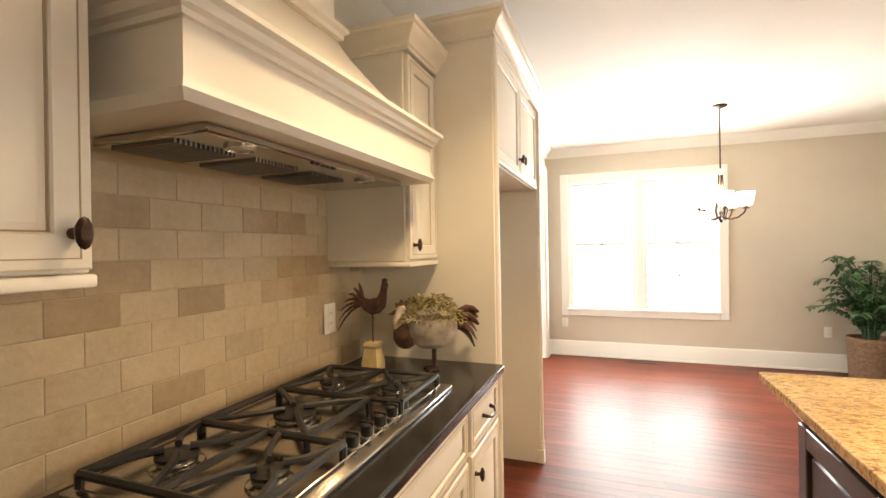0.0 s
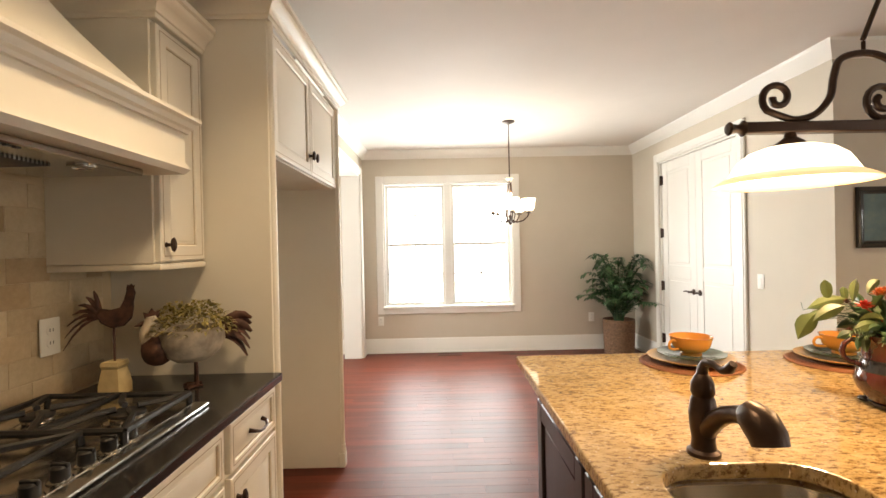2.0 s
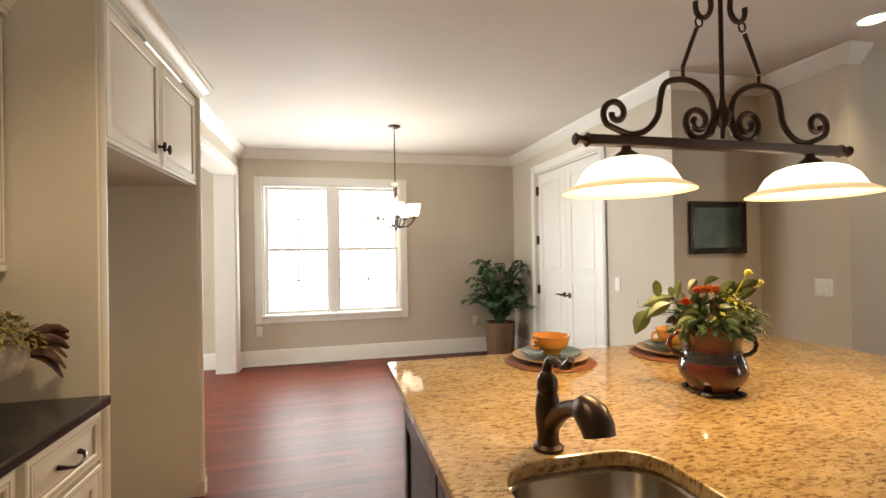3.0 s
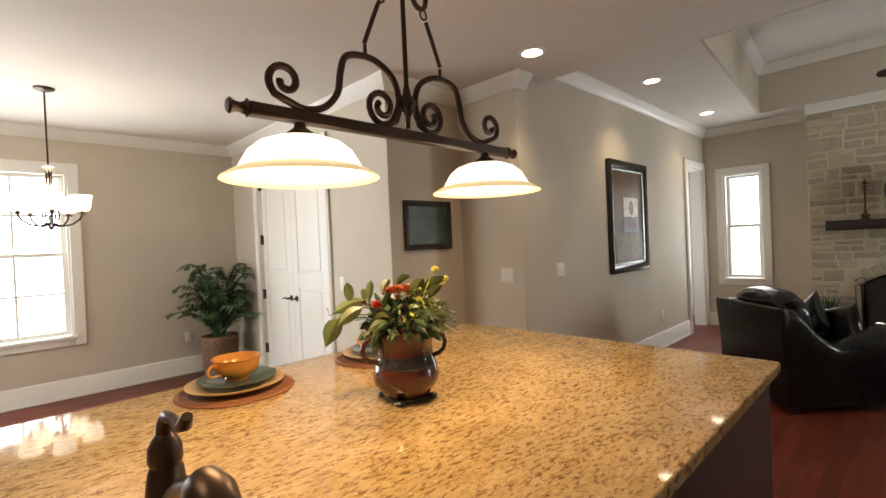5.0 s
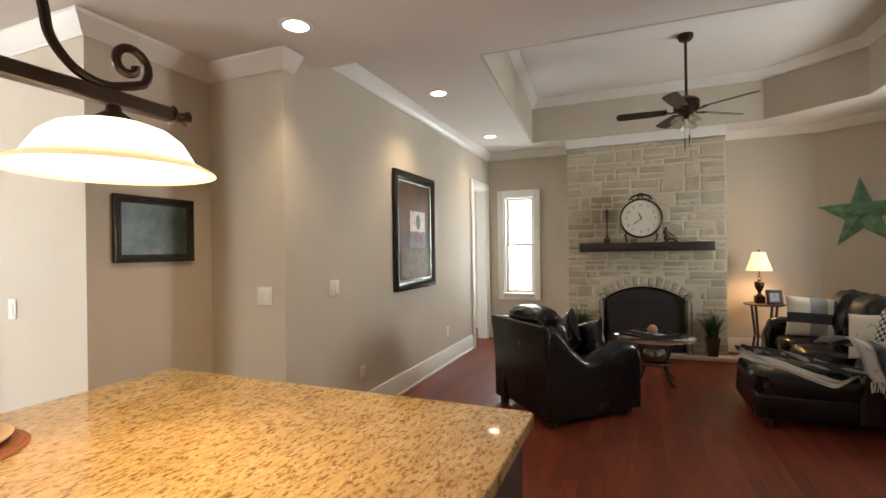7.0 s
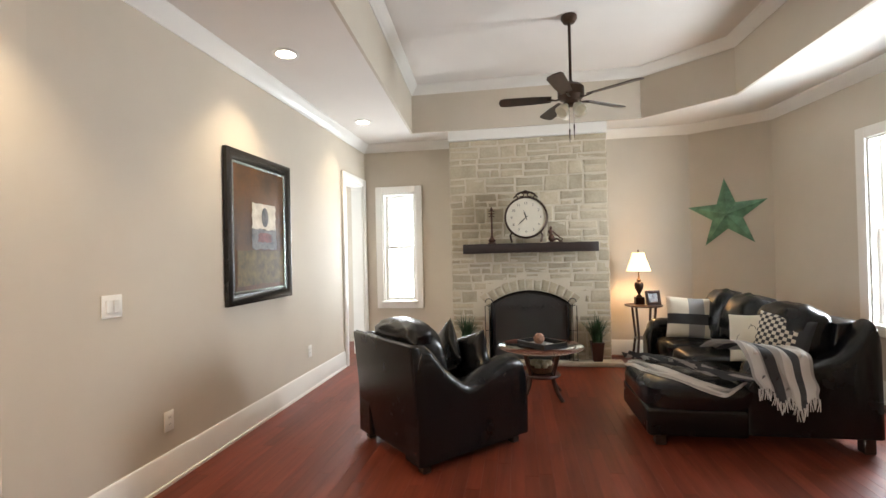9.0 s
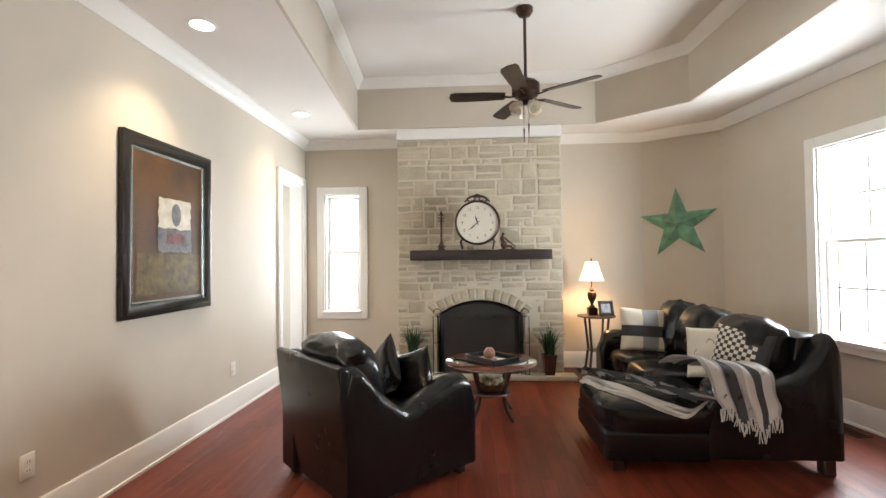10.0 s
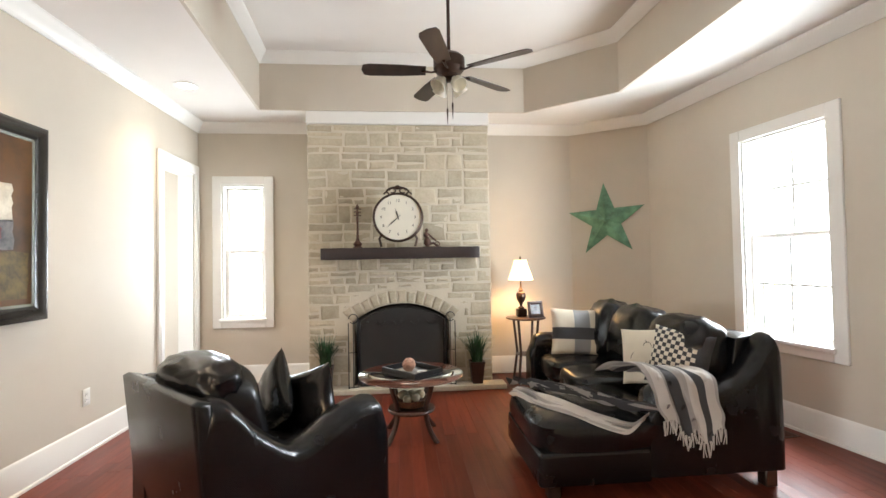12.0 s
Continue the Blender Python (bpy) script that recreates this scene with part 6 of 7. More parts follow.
def hidden_by_arch(y0, y1, z0, z1):
    """How a rectangle meets the opening and its ring of arch stones."""
    n = 0
    for i in range(5):
        for j in range(5):
            y, z = y0 + (y1 - y0) * i / 4, z0 + (z1 - z0) * j / 4
            if abs(y - OC) < OW / 2 + 0.015 and z < OS:
                n += 1
            elif z >= OS - 0.12:
                h = OT - OS
                R = ((OW / 2) ** 2 + h * h) / (2 * h)
                if math.hypot(y - OC, z - (OT - R)) < R + 0.15 and abs(y - OC) < OW / 2 + 0.13:
                    n += 1
    return n


sr = random.Random(17)
def lay_stone(y0, y1, z0, z1):
    if y1 - y0 < 0.05:
        return
    if hidden_by_arch(y0, y1, z0, z1):
        best = None
        W_, H_ = y1 - y0, z1 - z0
        tries = [t for f in (0.15, 0.3, 0.45, 0.6, 0.75) for t in ((y0 + W_ * f, y1, z0), (y0, y1 - W_ * f, z0), (y0, y1, z0 + H_ * f), (y0 + W_ * f, y1, z0 + H_ * f), (y0, y1 - W_ * f, z0 + H_ * f))]
        for y0b, y1b, z0b in tries:
            if hidden_by_arch(y0b, y1b, z0b, z1) == 0:
                best = (y0b, y1b, z0b)
                break
        if best is None:
            return
        y0, y1, z0 = best
    g = sr.uniform(0.006, 0.01)
    k = [sr.uniform(-0.009, 0.009) for _ in range(4)]
    stone("stone", [(y0 + g, z0 + g + k[0] * 0.6), (y1 - g, z0 + g + k[1] * 0.6), (y1 - g + k[2], z1 - g + k[1] * 0.6), (y0 + g + k[3], z1 - g + k[0] * 0.6)], FXB + 0.008, sr.uniform(0.003, 0.009), sr)


z = 0.0
while z < 2.66:
    h = sr.choice((0.07, 0.1, 0.13, 0.15, 0.17, 0.19))
    if 2.695 - z - h < 0.07:
        h = 2.695 - z
    y = FY0
    while y < FY1 - 0.001:
        tall = h >= 0.13
        w = sr.uniform(0.1, 0.3) if tall else sr.uniform(0.14, 0.42)
        if FY1 - y - w < 0.1:
            w = FY1 - y
        if tall and sr.random() < 0.5:
            f = sr.uniform(0.36, 0.64)
            w = min(max(w, 0.22) * 1.25, FY1 - y)
            if FY1 - y - w < 0.1:
                w = FY1 - y
            m1 = sr.uniform(0.35, 0.65)
            if sr.random() < 0.5 and w > 0.26:
                lay_stone(y, y + w * m1, z, z + h * f)
                lay_stone(y + w * m1, y + w, z, z + h * f)
                lay_stone(y, y + w, z + h * f, z + h)
            else:
                lay_stone(y, y + w, z, z + h * f)
                lay_stone(y, y + w, z + h * f, z + h)
        else:
            lay_stone(y, y + w, z, z + h)
        y += w
    z += h
h_ = OT - OS
R_ = ((OW / 2) ** 2 + h_ * h_) / (2 * h_)
a_ = math.asin((OW / 2) / R_) * 1.06
NV = 13
for k in range(NV):
    a0, a1 = -a_ + 2 * a_ * k / NV + 0.008, -a_ + 2 * a_ * (k + 1) / NV - 0.008
    Ro = R_ + sr.uniform(0.12, 0.15)
    stone("arch_stone", [(OC + r__ * math.sin(a), OT - R_ + r__ * math.cos(a)) for a, r__ in ((a0, R_ + 0.004), (a1, R_ + 0.004), (a1, Ro), (a0, Ro))], FXB + 0.008, 0.009, sr)
# side faces of the breast
for y, s_ in ((FY0, -1), (FY1, 1)):
    z = 0.0
    while z < 2.66:
        h = min(sr.choice((0.09, 0.13, 0.18)), 2.695 - z)
        bm = B()
        box(bm, FXB + 0.03, XF - 0.004, min(y, y - s_ * 0.02), max(y, y - s_ * 0.02), z + 0.008, z + h - 0.008, 0.005, 1)
        part("side_stone", bm, STONE, fpw)
        z += h

bm = B()
box(bm, 7.04, FXB + 0.005, -0.242, 1.258, 1.313, 1.42, 0.008, 2)
bmesh.ops.subdivide_edges(bm, edges=[e for e in bm.edges if e.calc_length() > 0.5], cuts=14)
for v in bm.verts:
    v.co += Vector((noise.noise(v.co * 9) * 0.006, 0, noise.noise(v.co * 7 + Vector((3, 0, 0))) * 0.005))
solid("mantel_beam", bm, MANTEL, "rough dark wooden mantel beam on stone", "mantel")

bm = B()
extrude(bm, [(7.22, -0.52), (7.22, 1.51), (XF - 0.48, 1.51), (XF - 0.48, -0.52)], "z", 0.001, 0.05, 0.006, 2)
solid("hearth", bm, HEARTHST, "pale stone hearth slab before the fireplace", "hearth", kind="structure")

# fire screen
sc = thing("fireplace_screen", "black wrought iron fire screen with arched top", "fire screen", (7.33, OC, 0.05))
sx = 7.33
def screen_pts(w, sp, tp, c):
    return [(sx, y, z) for y, z in arch(w, sp, tp, 16, c)]
bm = B()
tube(bm, [(sx, OC - 0.42, 0.06)] + screen_pts(0.84, 0.7, 0.835, OC) + [(sx, OC + 0.42, 0.06), (sx, OC - 0.42, 0.06)], 0.009, 8)
part("frame", bm, BLACK, sc)
bm = B()
extrude(bm, [(OC - 0.41, 0.065)] + arch(0.82, 0.7, 0.828, 16) + [(OC + 0.41, 0.065)], "x", sx + 0.002, sx + 0.005)
part("mesh", bm, SCREEN, sc, "fine black wire mesh", smooth=False)
bm = B()
box(bm, sx + 0.006, sx + 0.016, OC - 0.005, OC + 0.005, 0.06, 0.82)
part("centre_bar", bm, BLACK, sc)
for k in range(5):
    bm = B()
    y0 = OC - 0.34 + k * 0.17
    tube(bm, [(sx - 0.006, y0 + 0.085 * t, 0.69 - 0.035 * math.sin(math.pi * t)) for t in (0, 0.25, 0.5, 0.75, 1)], 0.004, 6)
    tube(bm, [(sx - 0.006, y0 + 0.012 * math.cos(i * 0.7), 0.7 + 0.012 * math.sin(i * 0.7)) for i in range(10)], 0.003, 5)
    part("scroll", bm, BLACK, sc)
for s_ in (-1, 1):
    bm = B()
    yo = OC + s_ * 0.435
    for dy in (0.0, 0.045, 0.09):
        tube(bm, [(sx - 0.03 - 0.4 * dy, yo + s_ * dy, 0.052), (sx - 0.03 - 0.4 * dy, yo + s_ * dy, 0.72 - dy * 0.3)], 0.005, 6)
    tube(bm, [(sx - 0.03 - 0.02, yo + s_ * (0.045 + 0.045 * math.cos(i * 0.55)), 0.73 + 0.045 * math.sin(i * 0.55)) for i in range(11)], 0.005, 6)
    tube(bm, [(sx - 0.03, yo, 0.06), (sx - 0.066, yo + s_ * 0.09, 0.06)], 0.005, 6)
    tube(bm, [(sx - 0.03, yo, 0.4), (sx - 0.066, yo + s_ * 0.09, 0.4)], 0.004, 6)
    part("side_wing", bm, BLACK, sc)

# mantel clock
ck_ = thing("mantel_clock", "large round wall clock with dark frame and cream face", "clock", (7.19, 0.555, 1.42))
cy_, cz_, cr = 0.535, 1.718, 0.236
Mc = Matrix.Translation((7.2, cy_, cz_)) @ Euler((0, radians(-84), 0)).to_matrix().to_4x4()
bm = B()
lathe(bm, [(cr - 0.012, 0.022), (cr - 0.006, 0.03), (cr, 0.026), (cr + 0.012, 0.012), (cr + 0.005, -0.02), (cr - 0.012, -0.02)], (0, 0, 0), 48, False)
bmesh.ops.transform(bm, matrix=Mc, verts=bm.verts)
part("bezel", bm, BRONZE, ck_, "dark bronze bezel")
bm = B()
lathe(bm, [(cr - 0.01, -0.015), (cr - 0.01, 0.014), (0.003, 0.015)], (0, 0, 0), 48)
bmesh.ops.transform(bm, matrix=Mc, verts=bm.verts)
face = part("dial", bm, CLOCKFACE, ck_, "aged cream dial")
# on the dial: local y runs to the viewer's left, local -x is up
for hnum in range(1, 13):
    a = radians(30 * hnum)
    cu = bpy.data.curves.new("numeral", "FONT")
    cu.body, cu.size, cu.align_x, cu.align_y, cu.extrude = str(hnum), 0.042, "CENTER", "CENTER", 0.0006
    tmp = new("numeral_text", cu)
    me = bpy.data.meshes.new_from_object(tmp.evaluated_get(bpy.context.evaluated_depsgraph_get()))
    bpy.data.objects.remove(tmp)
    bm = B()
    bm.from_mesh(me)
    Mt = Matrix.Translation((7.183, cy_ - 0.165 * math.sin(a), cz_ + 0.165 * math.cos(a))) @ Euler((radians(90), 0, radians(-90))).to_matrix().to_4x4()
    bmesh.ops.transform(bm, matrix=Mt, verts=bm.verts)
    for v in bm.verts:
        v.co.x = 7.1845 + (v.co.z - cz_) * 0.105
    part("numeral", bm, BRONZE, face, smooth=False)
def hand(ang, L, w):
    a = radians(ang)
    d, n = (-math.sin(a), math.cos(a)), (math.cos(a), math.sin(a))
    bm = B()
    pts = [(-0.03, -w * 0.4), (L * 0.55, -w), (L * 0.62, -w * 0.4), (L, 0), (L * 0.62, w * 0.4), (L * 0.55, w), (-0.03, w * 0.4)]
    P = [(cy_ + d[0] * u + n[0] * v, cz_ + d[1] * u + n[1] * v) for u, v in pts]
    extrude(bm, P, "x", 7.180, 7.182)
    for v in bm.verts:
        v.co.x += (v.co.z - cz_) * 0.105
    return bm
part("hour_hand", hand(-17, 0.1, 0.008), BLACK, face, "black hour hand", smooth=False)
part("minute_hand", hand(228, 0.16, 0.006), BLACK, face, "black minute hand", smooth=False)
bm = B()
tube(bm, [(7.19 - 0.0, cy_ + 0.11 * math.cos(t), cz_ + cr + 0.01 + 0.05 * math.sin(t)) for t in [k * math.pi / 10 for k in range(11)]], 0.011, 8)
for s_ in (-1, 1):
    tube(bm, [(7.19, cy_ + s_ * (0.11 + 0.025 * math.cos(k * 0.6)), cz_ + cr - 0.012 + 0.022 * math.sin(k * 0.6)) for k in range(10)], 0.008, 6)
    tube(bm, [(7.19, cy_ + s_ * (0.05 + 0.03 * math.cos(k * 0.6)), cz_ + cr + 0.026 + 0.022 * math.sin(k * 0.6)) for k in range(10)], 0.007, 6)
blob(bm, (7.19, cy_, cz_ + cr + 0.058), (0.03, 0.06, 0.045), 2, 12, 8)
part("crest", bm, BRONZE, ck_, "scrolled bronze crest")
for s_ in (-1, 1):
    bm = B()
    tube(bm, [(7.2, cy_ + s_ * 0.16, cz_ - 0.17), (7.21, cy_ + s_ * 0.185, cz_ - 0.205), (7.21, cy_ + s_ * 0.165, 1.432)], 0.012, 8)
    part("foot", bm, BRONZE, ck_)

# figures on the mantel
cs = thing("fiddle_ornament", "slim dark bronze violin-neck ornament on mantel", "ornament", (7.27, 0.935, 1.42))
bm = B()
lathe(bm, [(0.05, 1.420), (0.05, 1.428), (0.03, 1.445), (0.045, 1.465), (0.02, 1.495), (0.012, 1.525), (0.009, 1.645), (0.012, 1.725), (0.008, 1.745), (0.014, 1.765), (0.008, 1.805), (0.018, 1.825), (0.012, 1.845), (0.003, 1.861)], (7.27, 0.935, 0), 16)
part("body", bm, RUST, cs)
for z in (1.745, 1.780, 1.810):
    bm = B()
    tube(bm, [(7.27, 0.9, z), (7.27, 0.97, z + 0.004)], 0.005, 6)
    part("peg", bm, RUST, cs)
fg = thing("rider_ornament", "small dark bronze figure ornament on mantel", "ornament", (7.23, 0.21, 1.42))
bm = B()
box(bm, 7.2, 7.26, 0.12, 0.3, 1.420, 1.430, 0.003, 1)
blob(bm, (7.23, 0.25, 1.475), (0.05, 0.07, 0.09), 2, 14, 10, 0.2)
blob(bm, (7.23, 0.262, 1.545), (0.045, 0.05, 0.06), 2, 12, 8, 0.2)
blob(bm, (7.23, 0.255, 1.590), (0.034, 0.034, 0.04), 2, 12, 8)
tube(bm, [(7.23, 0.24, 1.555), (7.23, 0.2, 1.515), (7.23, 0.16, 1.485)], 0.009, 6)
tube(bm, [(7.23, 0.25, 1.445), (7.23, 0.19, 1.465), (7.23, 0.15, 1.435)], 0.013, 6)
tube(bm, [(7.23, 0.15 + 0.022 * math.cos(k * 0.65), 1.455 + 0.022 * math.sin(k * 0.65)) for k in range(11)], 0.005, 6)
part("figure", bm, RUST, fg)


def grass_pot(x, y, seed):
    g = thing("grass_plant", "artificial green grass in dark tapered pot on hearth", "plant", (x, y, 0.05), group="hearth plants", local=True)
    bm = B()
    ring_skin(bm, [[(sx_ * w, sy_ * w, z) for sx_, sy_ in ((-1, -1), (1, -1), (1, 1), (-1, 1))] for w, z in ((0.048, 0.001), (0.052, 0.02), (0.07, 0.2), (0.074, 0.205), (0.074, 0.22), (0.062, 0.22), (0.06, 0.2))], True, True)
    part("pot", bm, DARKWOOD, g, "dark brown pot", sharp=25)
    rr = random.Random(seed)
    bm = B()
    for k in range(150):
        a = rr.random() * 6.283
        L = rr.uniform(0.2, 0.4)
        out = rr.uniform(0.1, 0.75)
        b = Vector((rr.uniform(-0.045, 0.045), rr.uniform(-0.045, 0.045), 0.2))
        s = Vector((-math.sin(a), math.cos(a), 0))
        rows = []
        for t, w in ((0, 0.8), (0.35, 1), (0.7, 0.7), (1, 0.05)):
            p = b + Vector((math.cos(a) * out * L * t ** 1.7, math.sin(a) * out * L * t ** 1.7, L * (t - 0.35 * out * t * t)))
            rows.append((bm.verts.new(p - s * 0.005 * w), bm.verts.new(p + s * 0.005 * w)))
        for q, u in zip(rows, rows[1:]):
            bm.faces.new((q[0], q[1], u[1], u[0]))
    tagged(part("grass_tuft", bm, GRASS, g, "green grass blades"), kind="stuff")


grass_pot(7.31, 1.265, 1)
grass_pot(7.31, -0.235, 2)

# ---- ceiling fan ----
fn = thing("ceiling_fan", "dark bronze five-blade ceiling fan with glass lights", "ceiling fan", (5.99, 0.14, TRAY_TOP))
fx_, fy_ = 5.99, 0.14
bm = B()
lathe(bm, [(0.015, TRAY_TOP - 0.07), (0.05, TRAY_TOP - 0.06), (0.07, TRAY_TOP - 0.03), (0.07, TRAY_TOP - 0.001)], (fx_, fy_, 0), 24)
part("canopy", bm, BRONZE, fn)
bm = B()
tube(bm, [(fx_, fy_, TRAY_TOP - 0.06), (fx_, fy_, 2.805)], 0.013, 10)
part("downrod", bm, BRONZE, fn)
bm = B()
lathe(bm, [(0.016, 2.825), (0.03, 2.810), (0.09, 2.785), (0.115, 2.760), (0.115, 2.685), (0.095, 2.660), (0.06, 2.645), (0.06, 2.615), (0.04, 2.600), (0.004, 2.595)], (fx_, fy_, 0), 32)
part("motor", bm, BRONZE, fn)
for k in range(5):
    a = radians(18 + 72 * k)
    bm = B()
    Mb = Matrix.Translation((fx_, fy_, 2.670)) @ Euler((0, 0, a)).to_matrix().to_4x4() @ Euler((radians(13), 0, 0)).to_matrix().to_4x4()
    tube(bm, [Mb @ Vector(p) for p in ((0.08, 0, 0.0), (0.13, 0, -0.012), (0.2, 0.0, -0.002))], 0.016, 8, [0.018, 0.014, 0.022], 0.4)
    irn = part("blade_iron", bm, BRONZE, fn)
    bm = B()
    out = [(0.17, -0.05), (0.35, -0.062), (0.58, -0.068), (0.62, -0.055), (0.635, 0.0), (0.62, 0.055), (0.58, 0.068), (0.35, 0.062), (0.17, 0.05)]
    extrude(bm, out, "z", -0.003, 0.004, 0.002, 1)
    bmesh.ops.transform(bm, matrix=Mb, verts=bm.verts)
    part("blade", bm, BLADE, fn, "dark wooden blade")
for k in range(4):
    a = radians(35 + 90 * k)
    bm = B()
    lathe(bm, [(0.018, 0.0), (0.024, -0.015), (0.045, -0.04), (0.052, -0.07), (0.058, -0.095), (0.054, -0.095), (0.048, -0.07), (0.04, -0.042), (0.016, -0.012)], (0, 0, 0), 20, False)
    bmesh.ops.transform(bm, matrix=Matrix.Translation((fx_ + 0.05 * math.cos(a), fy_ + 0.05 * math.sin(a), 2.605)) @ Euler((0, 0, a)).to_matrix().to_4x4() @ Euler((0, radians(-42), 0)).to_matrix().to_4x4(), verts=bm.verts)
    part("light_shade", bm, FROST, fn, "amber frosted glass shade")
for dx, L in ((0.015, 0.2), (-0.02, 0.17)):
    bm = B()
    tube(bm, [(fx_ + dx, fy_ + dx, 2.605), (fx_ + dx, fy_ + dx, 2.605 - L)], 0.0015, 5)
    lathe(bm, [(0.002, 2.605 - L), (0.006, 2.600 - L), (0.007, 2.585 - L), (0.002, 2.485 - L)], (fx_ + dx, fy_ + dx, 0), 8)
    part("pull_chain", bm, BRONZE, fn)

# ---- star ----
d_ = (Vector(A1) - Vector(A2)).normalized()
sp_ = Vector(A2) + d_ * 0.447
nrm = Vector((-d_.y, d_.x))
stt = thing("metal_star", "large worn green metal barn star on wall", "wall star", (sp_.x + nrm.x * 0.012, sp_.y + nrm.y * 0.012, 1.705), math.degrees(math.atan2(d_.y, d_.x)), local=True)
for k in range(5):
    a = radians(90 + 72 * k - 3)
    bm = B()
    O = Vector((0, 0.055, 0))
    tip = Vector((0.43 * math.cos(a), 0.0, 0.43 * math.sin(a)))
    l1 = Vector((0.165 * math.cos(a - radians(36)), 0, 0.165 * math.sin(a - radians(36))))
    l2 = Vector((0.165 * math.cos(a + radians(36)), 0, 0.165 * math.sin(a + radians(36))))
    b0 = Vector((0, 0, 0))
    V = [bm.verts.new(p) for p in (O, l1, tip, l2, b0)]
    for f in ((0, 1, 2), (0, 2, 3), (4, 2, 1), (4, 3, 2), (0, 4, 1), (0, 3, 4)):
        bm.faces.new([V[i] for i in f])
    part("point", bm, STARM, stt, smooth=False)

# ---- side table, lamp, photo ----
tx, ty = 7.5, -0.8
stb = thing("side_table", "small dark wood side table with splayed legs", "side table", (tx, ty, 0))
bm = B()
lathe(bm, [(0.004, 0.655), (0.2, 0.655), (0.21, 0.662), (0.21, 0.672), (0.004, 0.675)], (tx, ty, 0), 32)
part("tabletop", bm, DARKWOOD, stb)
for k in range(4):
    a = radians(45 + 90 * k)
    bm = B()
    tube(bm, [(tx + 0.15 * math.cos(a), ty + 0.15 * math.sin(a), 0.656), (tx + 0.11 * math.cos(a), ty + 0.11 * math.sin(a), 0.3), (tx + 0.16 * math.cos(a), ty + 0.16 * math.sin(a), 0.0)], 0.014, 8)
    part("leg", bm, DARKWOOD, stb)
bm = B()
lathe(bm, [(0.004, 0.28), (0.11, 0.28), (0.115, 0.286), (0.004, 0.292)], (tx, ty, 0), 24)
part("shelf", bm, DARKWOOD, stb)
lx, ly = 7.53, -0.762
tl = thing("table_lamp", "lit bronze urn table lamp with cream shade", "table lamp", (lx, ly, 0.675))
bm = B()
box(bm, lx - 0.05, lx + 0.05, ly - 0.05, ly + 0.05, 0.676, 0.760, 0.008, 2)
part("plinth", bm, BRONZE, tl)
bm = B()
lathe(bm, [(0.03, 0.760), (0.035, 0.770), (0.014, 0.790), (0.02, 0.810), (0.045, 0.860), (0.052, 0.900), (0.045, 0.930), (0.018, 0.945), (0.03, 0.960), (0.012, 0.980), (0.008, 1.030), (0.004, 1.100)], (lx, ly, 0), 24)
part("urn", bm, BRONZE, tl)
bm = B()
n_ = 32
rings = []
for r0, z in ((0.135, 1.065), (0.11, 1.140), (0.085, 1.210), (0.066, 1.280)):
    rings.append([(lx + r0 * (1 + 0.015 * math.cos(8 * i * 6.283 / n_)) * math.cos(i * 6.283 / n_), ly + r0 * (1 + 0.015 * math.cos(8 * i * 6.283 / n_)) * math.sin(i * 6.283 / n_), z) for i in range(n_)])
ring_skin(bm, rings, True, False)
part("shade", bm, LAMPSHADE, tl, "glowing cream cloth shade")
bm = B()
lathe(bm, [(0.003, 1.280), (0.008, 1.290), (0.01, 1.305), (0.002, 1.320)], (lx, ly, 0), 10)
tube(bm, [(lx - 0.066, ly, 1.278), (lx + 0.066, ly, 1.278)], 0.002, 5)
tube(bm, [(lx, ly, 1.100), (lx, ly, 1.282)], 0.002, 5)
part("finial", bm, BRONZE, tl)
lamp("table_lamp_bulb", "POINT", 12, (1.0, 0.62, 0.3), pose(lx, ly, 1.170), 0.03)
ph = thing("photo_frame", "small dark wooden photo frame on side table", "photo frame", (7.4, -0.89, 0.676), -90 + 12, local=True)
bm = B()
Mf = Euler((radians(-12), 0, 0)).to_matrix().to_4x4()
ring_skin(bm, [[(x, y, z) for x, z in ((-0.085 + i, i), (0.085 - i, i), (0.085 - i, 0.17 - i), (-0.085 + i, 0.17 - i))] for i, y in ((0, 0.012), (0, -0.006), (0.02, -0.012), (0.034, 0.0))], True, False)
bmesh.ops.transform(bm, matrix=Mf, verts=bm.verts)
part("frame", bm, DARKWOOD, ph)
bm = B()
box(bm, -0.06, 0.06, 0.001, 0.006, 0.025, 0.145)
bmesh.ops.transform(bm, matrix=Mf, verts=bm.verts)
part("print", bm, ARTG, ph)
bm = B()
tube(bm, [(0, 0.02, 0.11), (0, 0.08, 0.003)], 0.006, 6)
part("easel", bm, DARKWOOD, ph)

# ---- leather armchair ----
def soft_box(bm, x0, x1, y0, y1, z0, z1, bev, cuts=5, lump=0.006, seed=0.0, m=None):
    """An upholstered block: bevelled and slightly creased."""
    b2 = B()
    box(b2, x0, x1, y0, y1, z0, z1, bev, 4)
    bmesh.ops.subdivide_edges(b2, edges=[e for e in b2.edges if e.calc_length() > 0.16], cuts=cuts, use_grid_fill=True)
    for v in b2.verts:
        k = noise.noise(v.co * 7 + Vector((seed, 0, seed))) + 0.5 * noise.noise(v.co * 19 + Vector((0, seed, 0)))
        n = (v.co - Vector(((x0 + x1) / 2, (y0 + y1) / 2, (z0 + z1) / 2))).normalized()
        v.co += n * k * lump
    if m is not None:
        bmesh.ops.transform(b2, matrix=m, verts=b2.verts)
    me = bpy.data.meshes.new("tmp")
    b2.to_mesh(me)
    b2.free()
    bm.from_mesh(me)
    bpy.data.meshes.remove(me)
    return bm


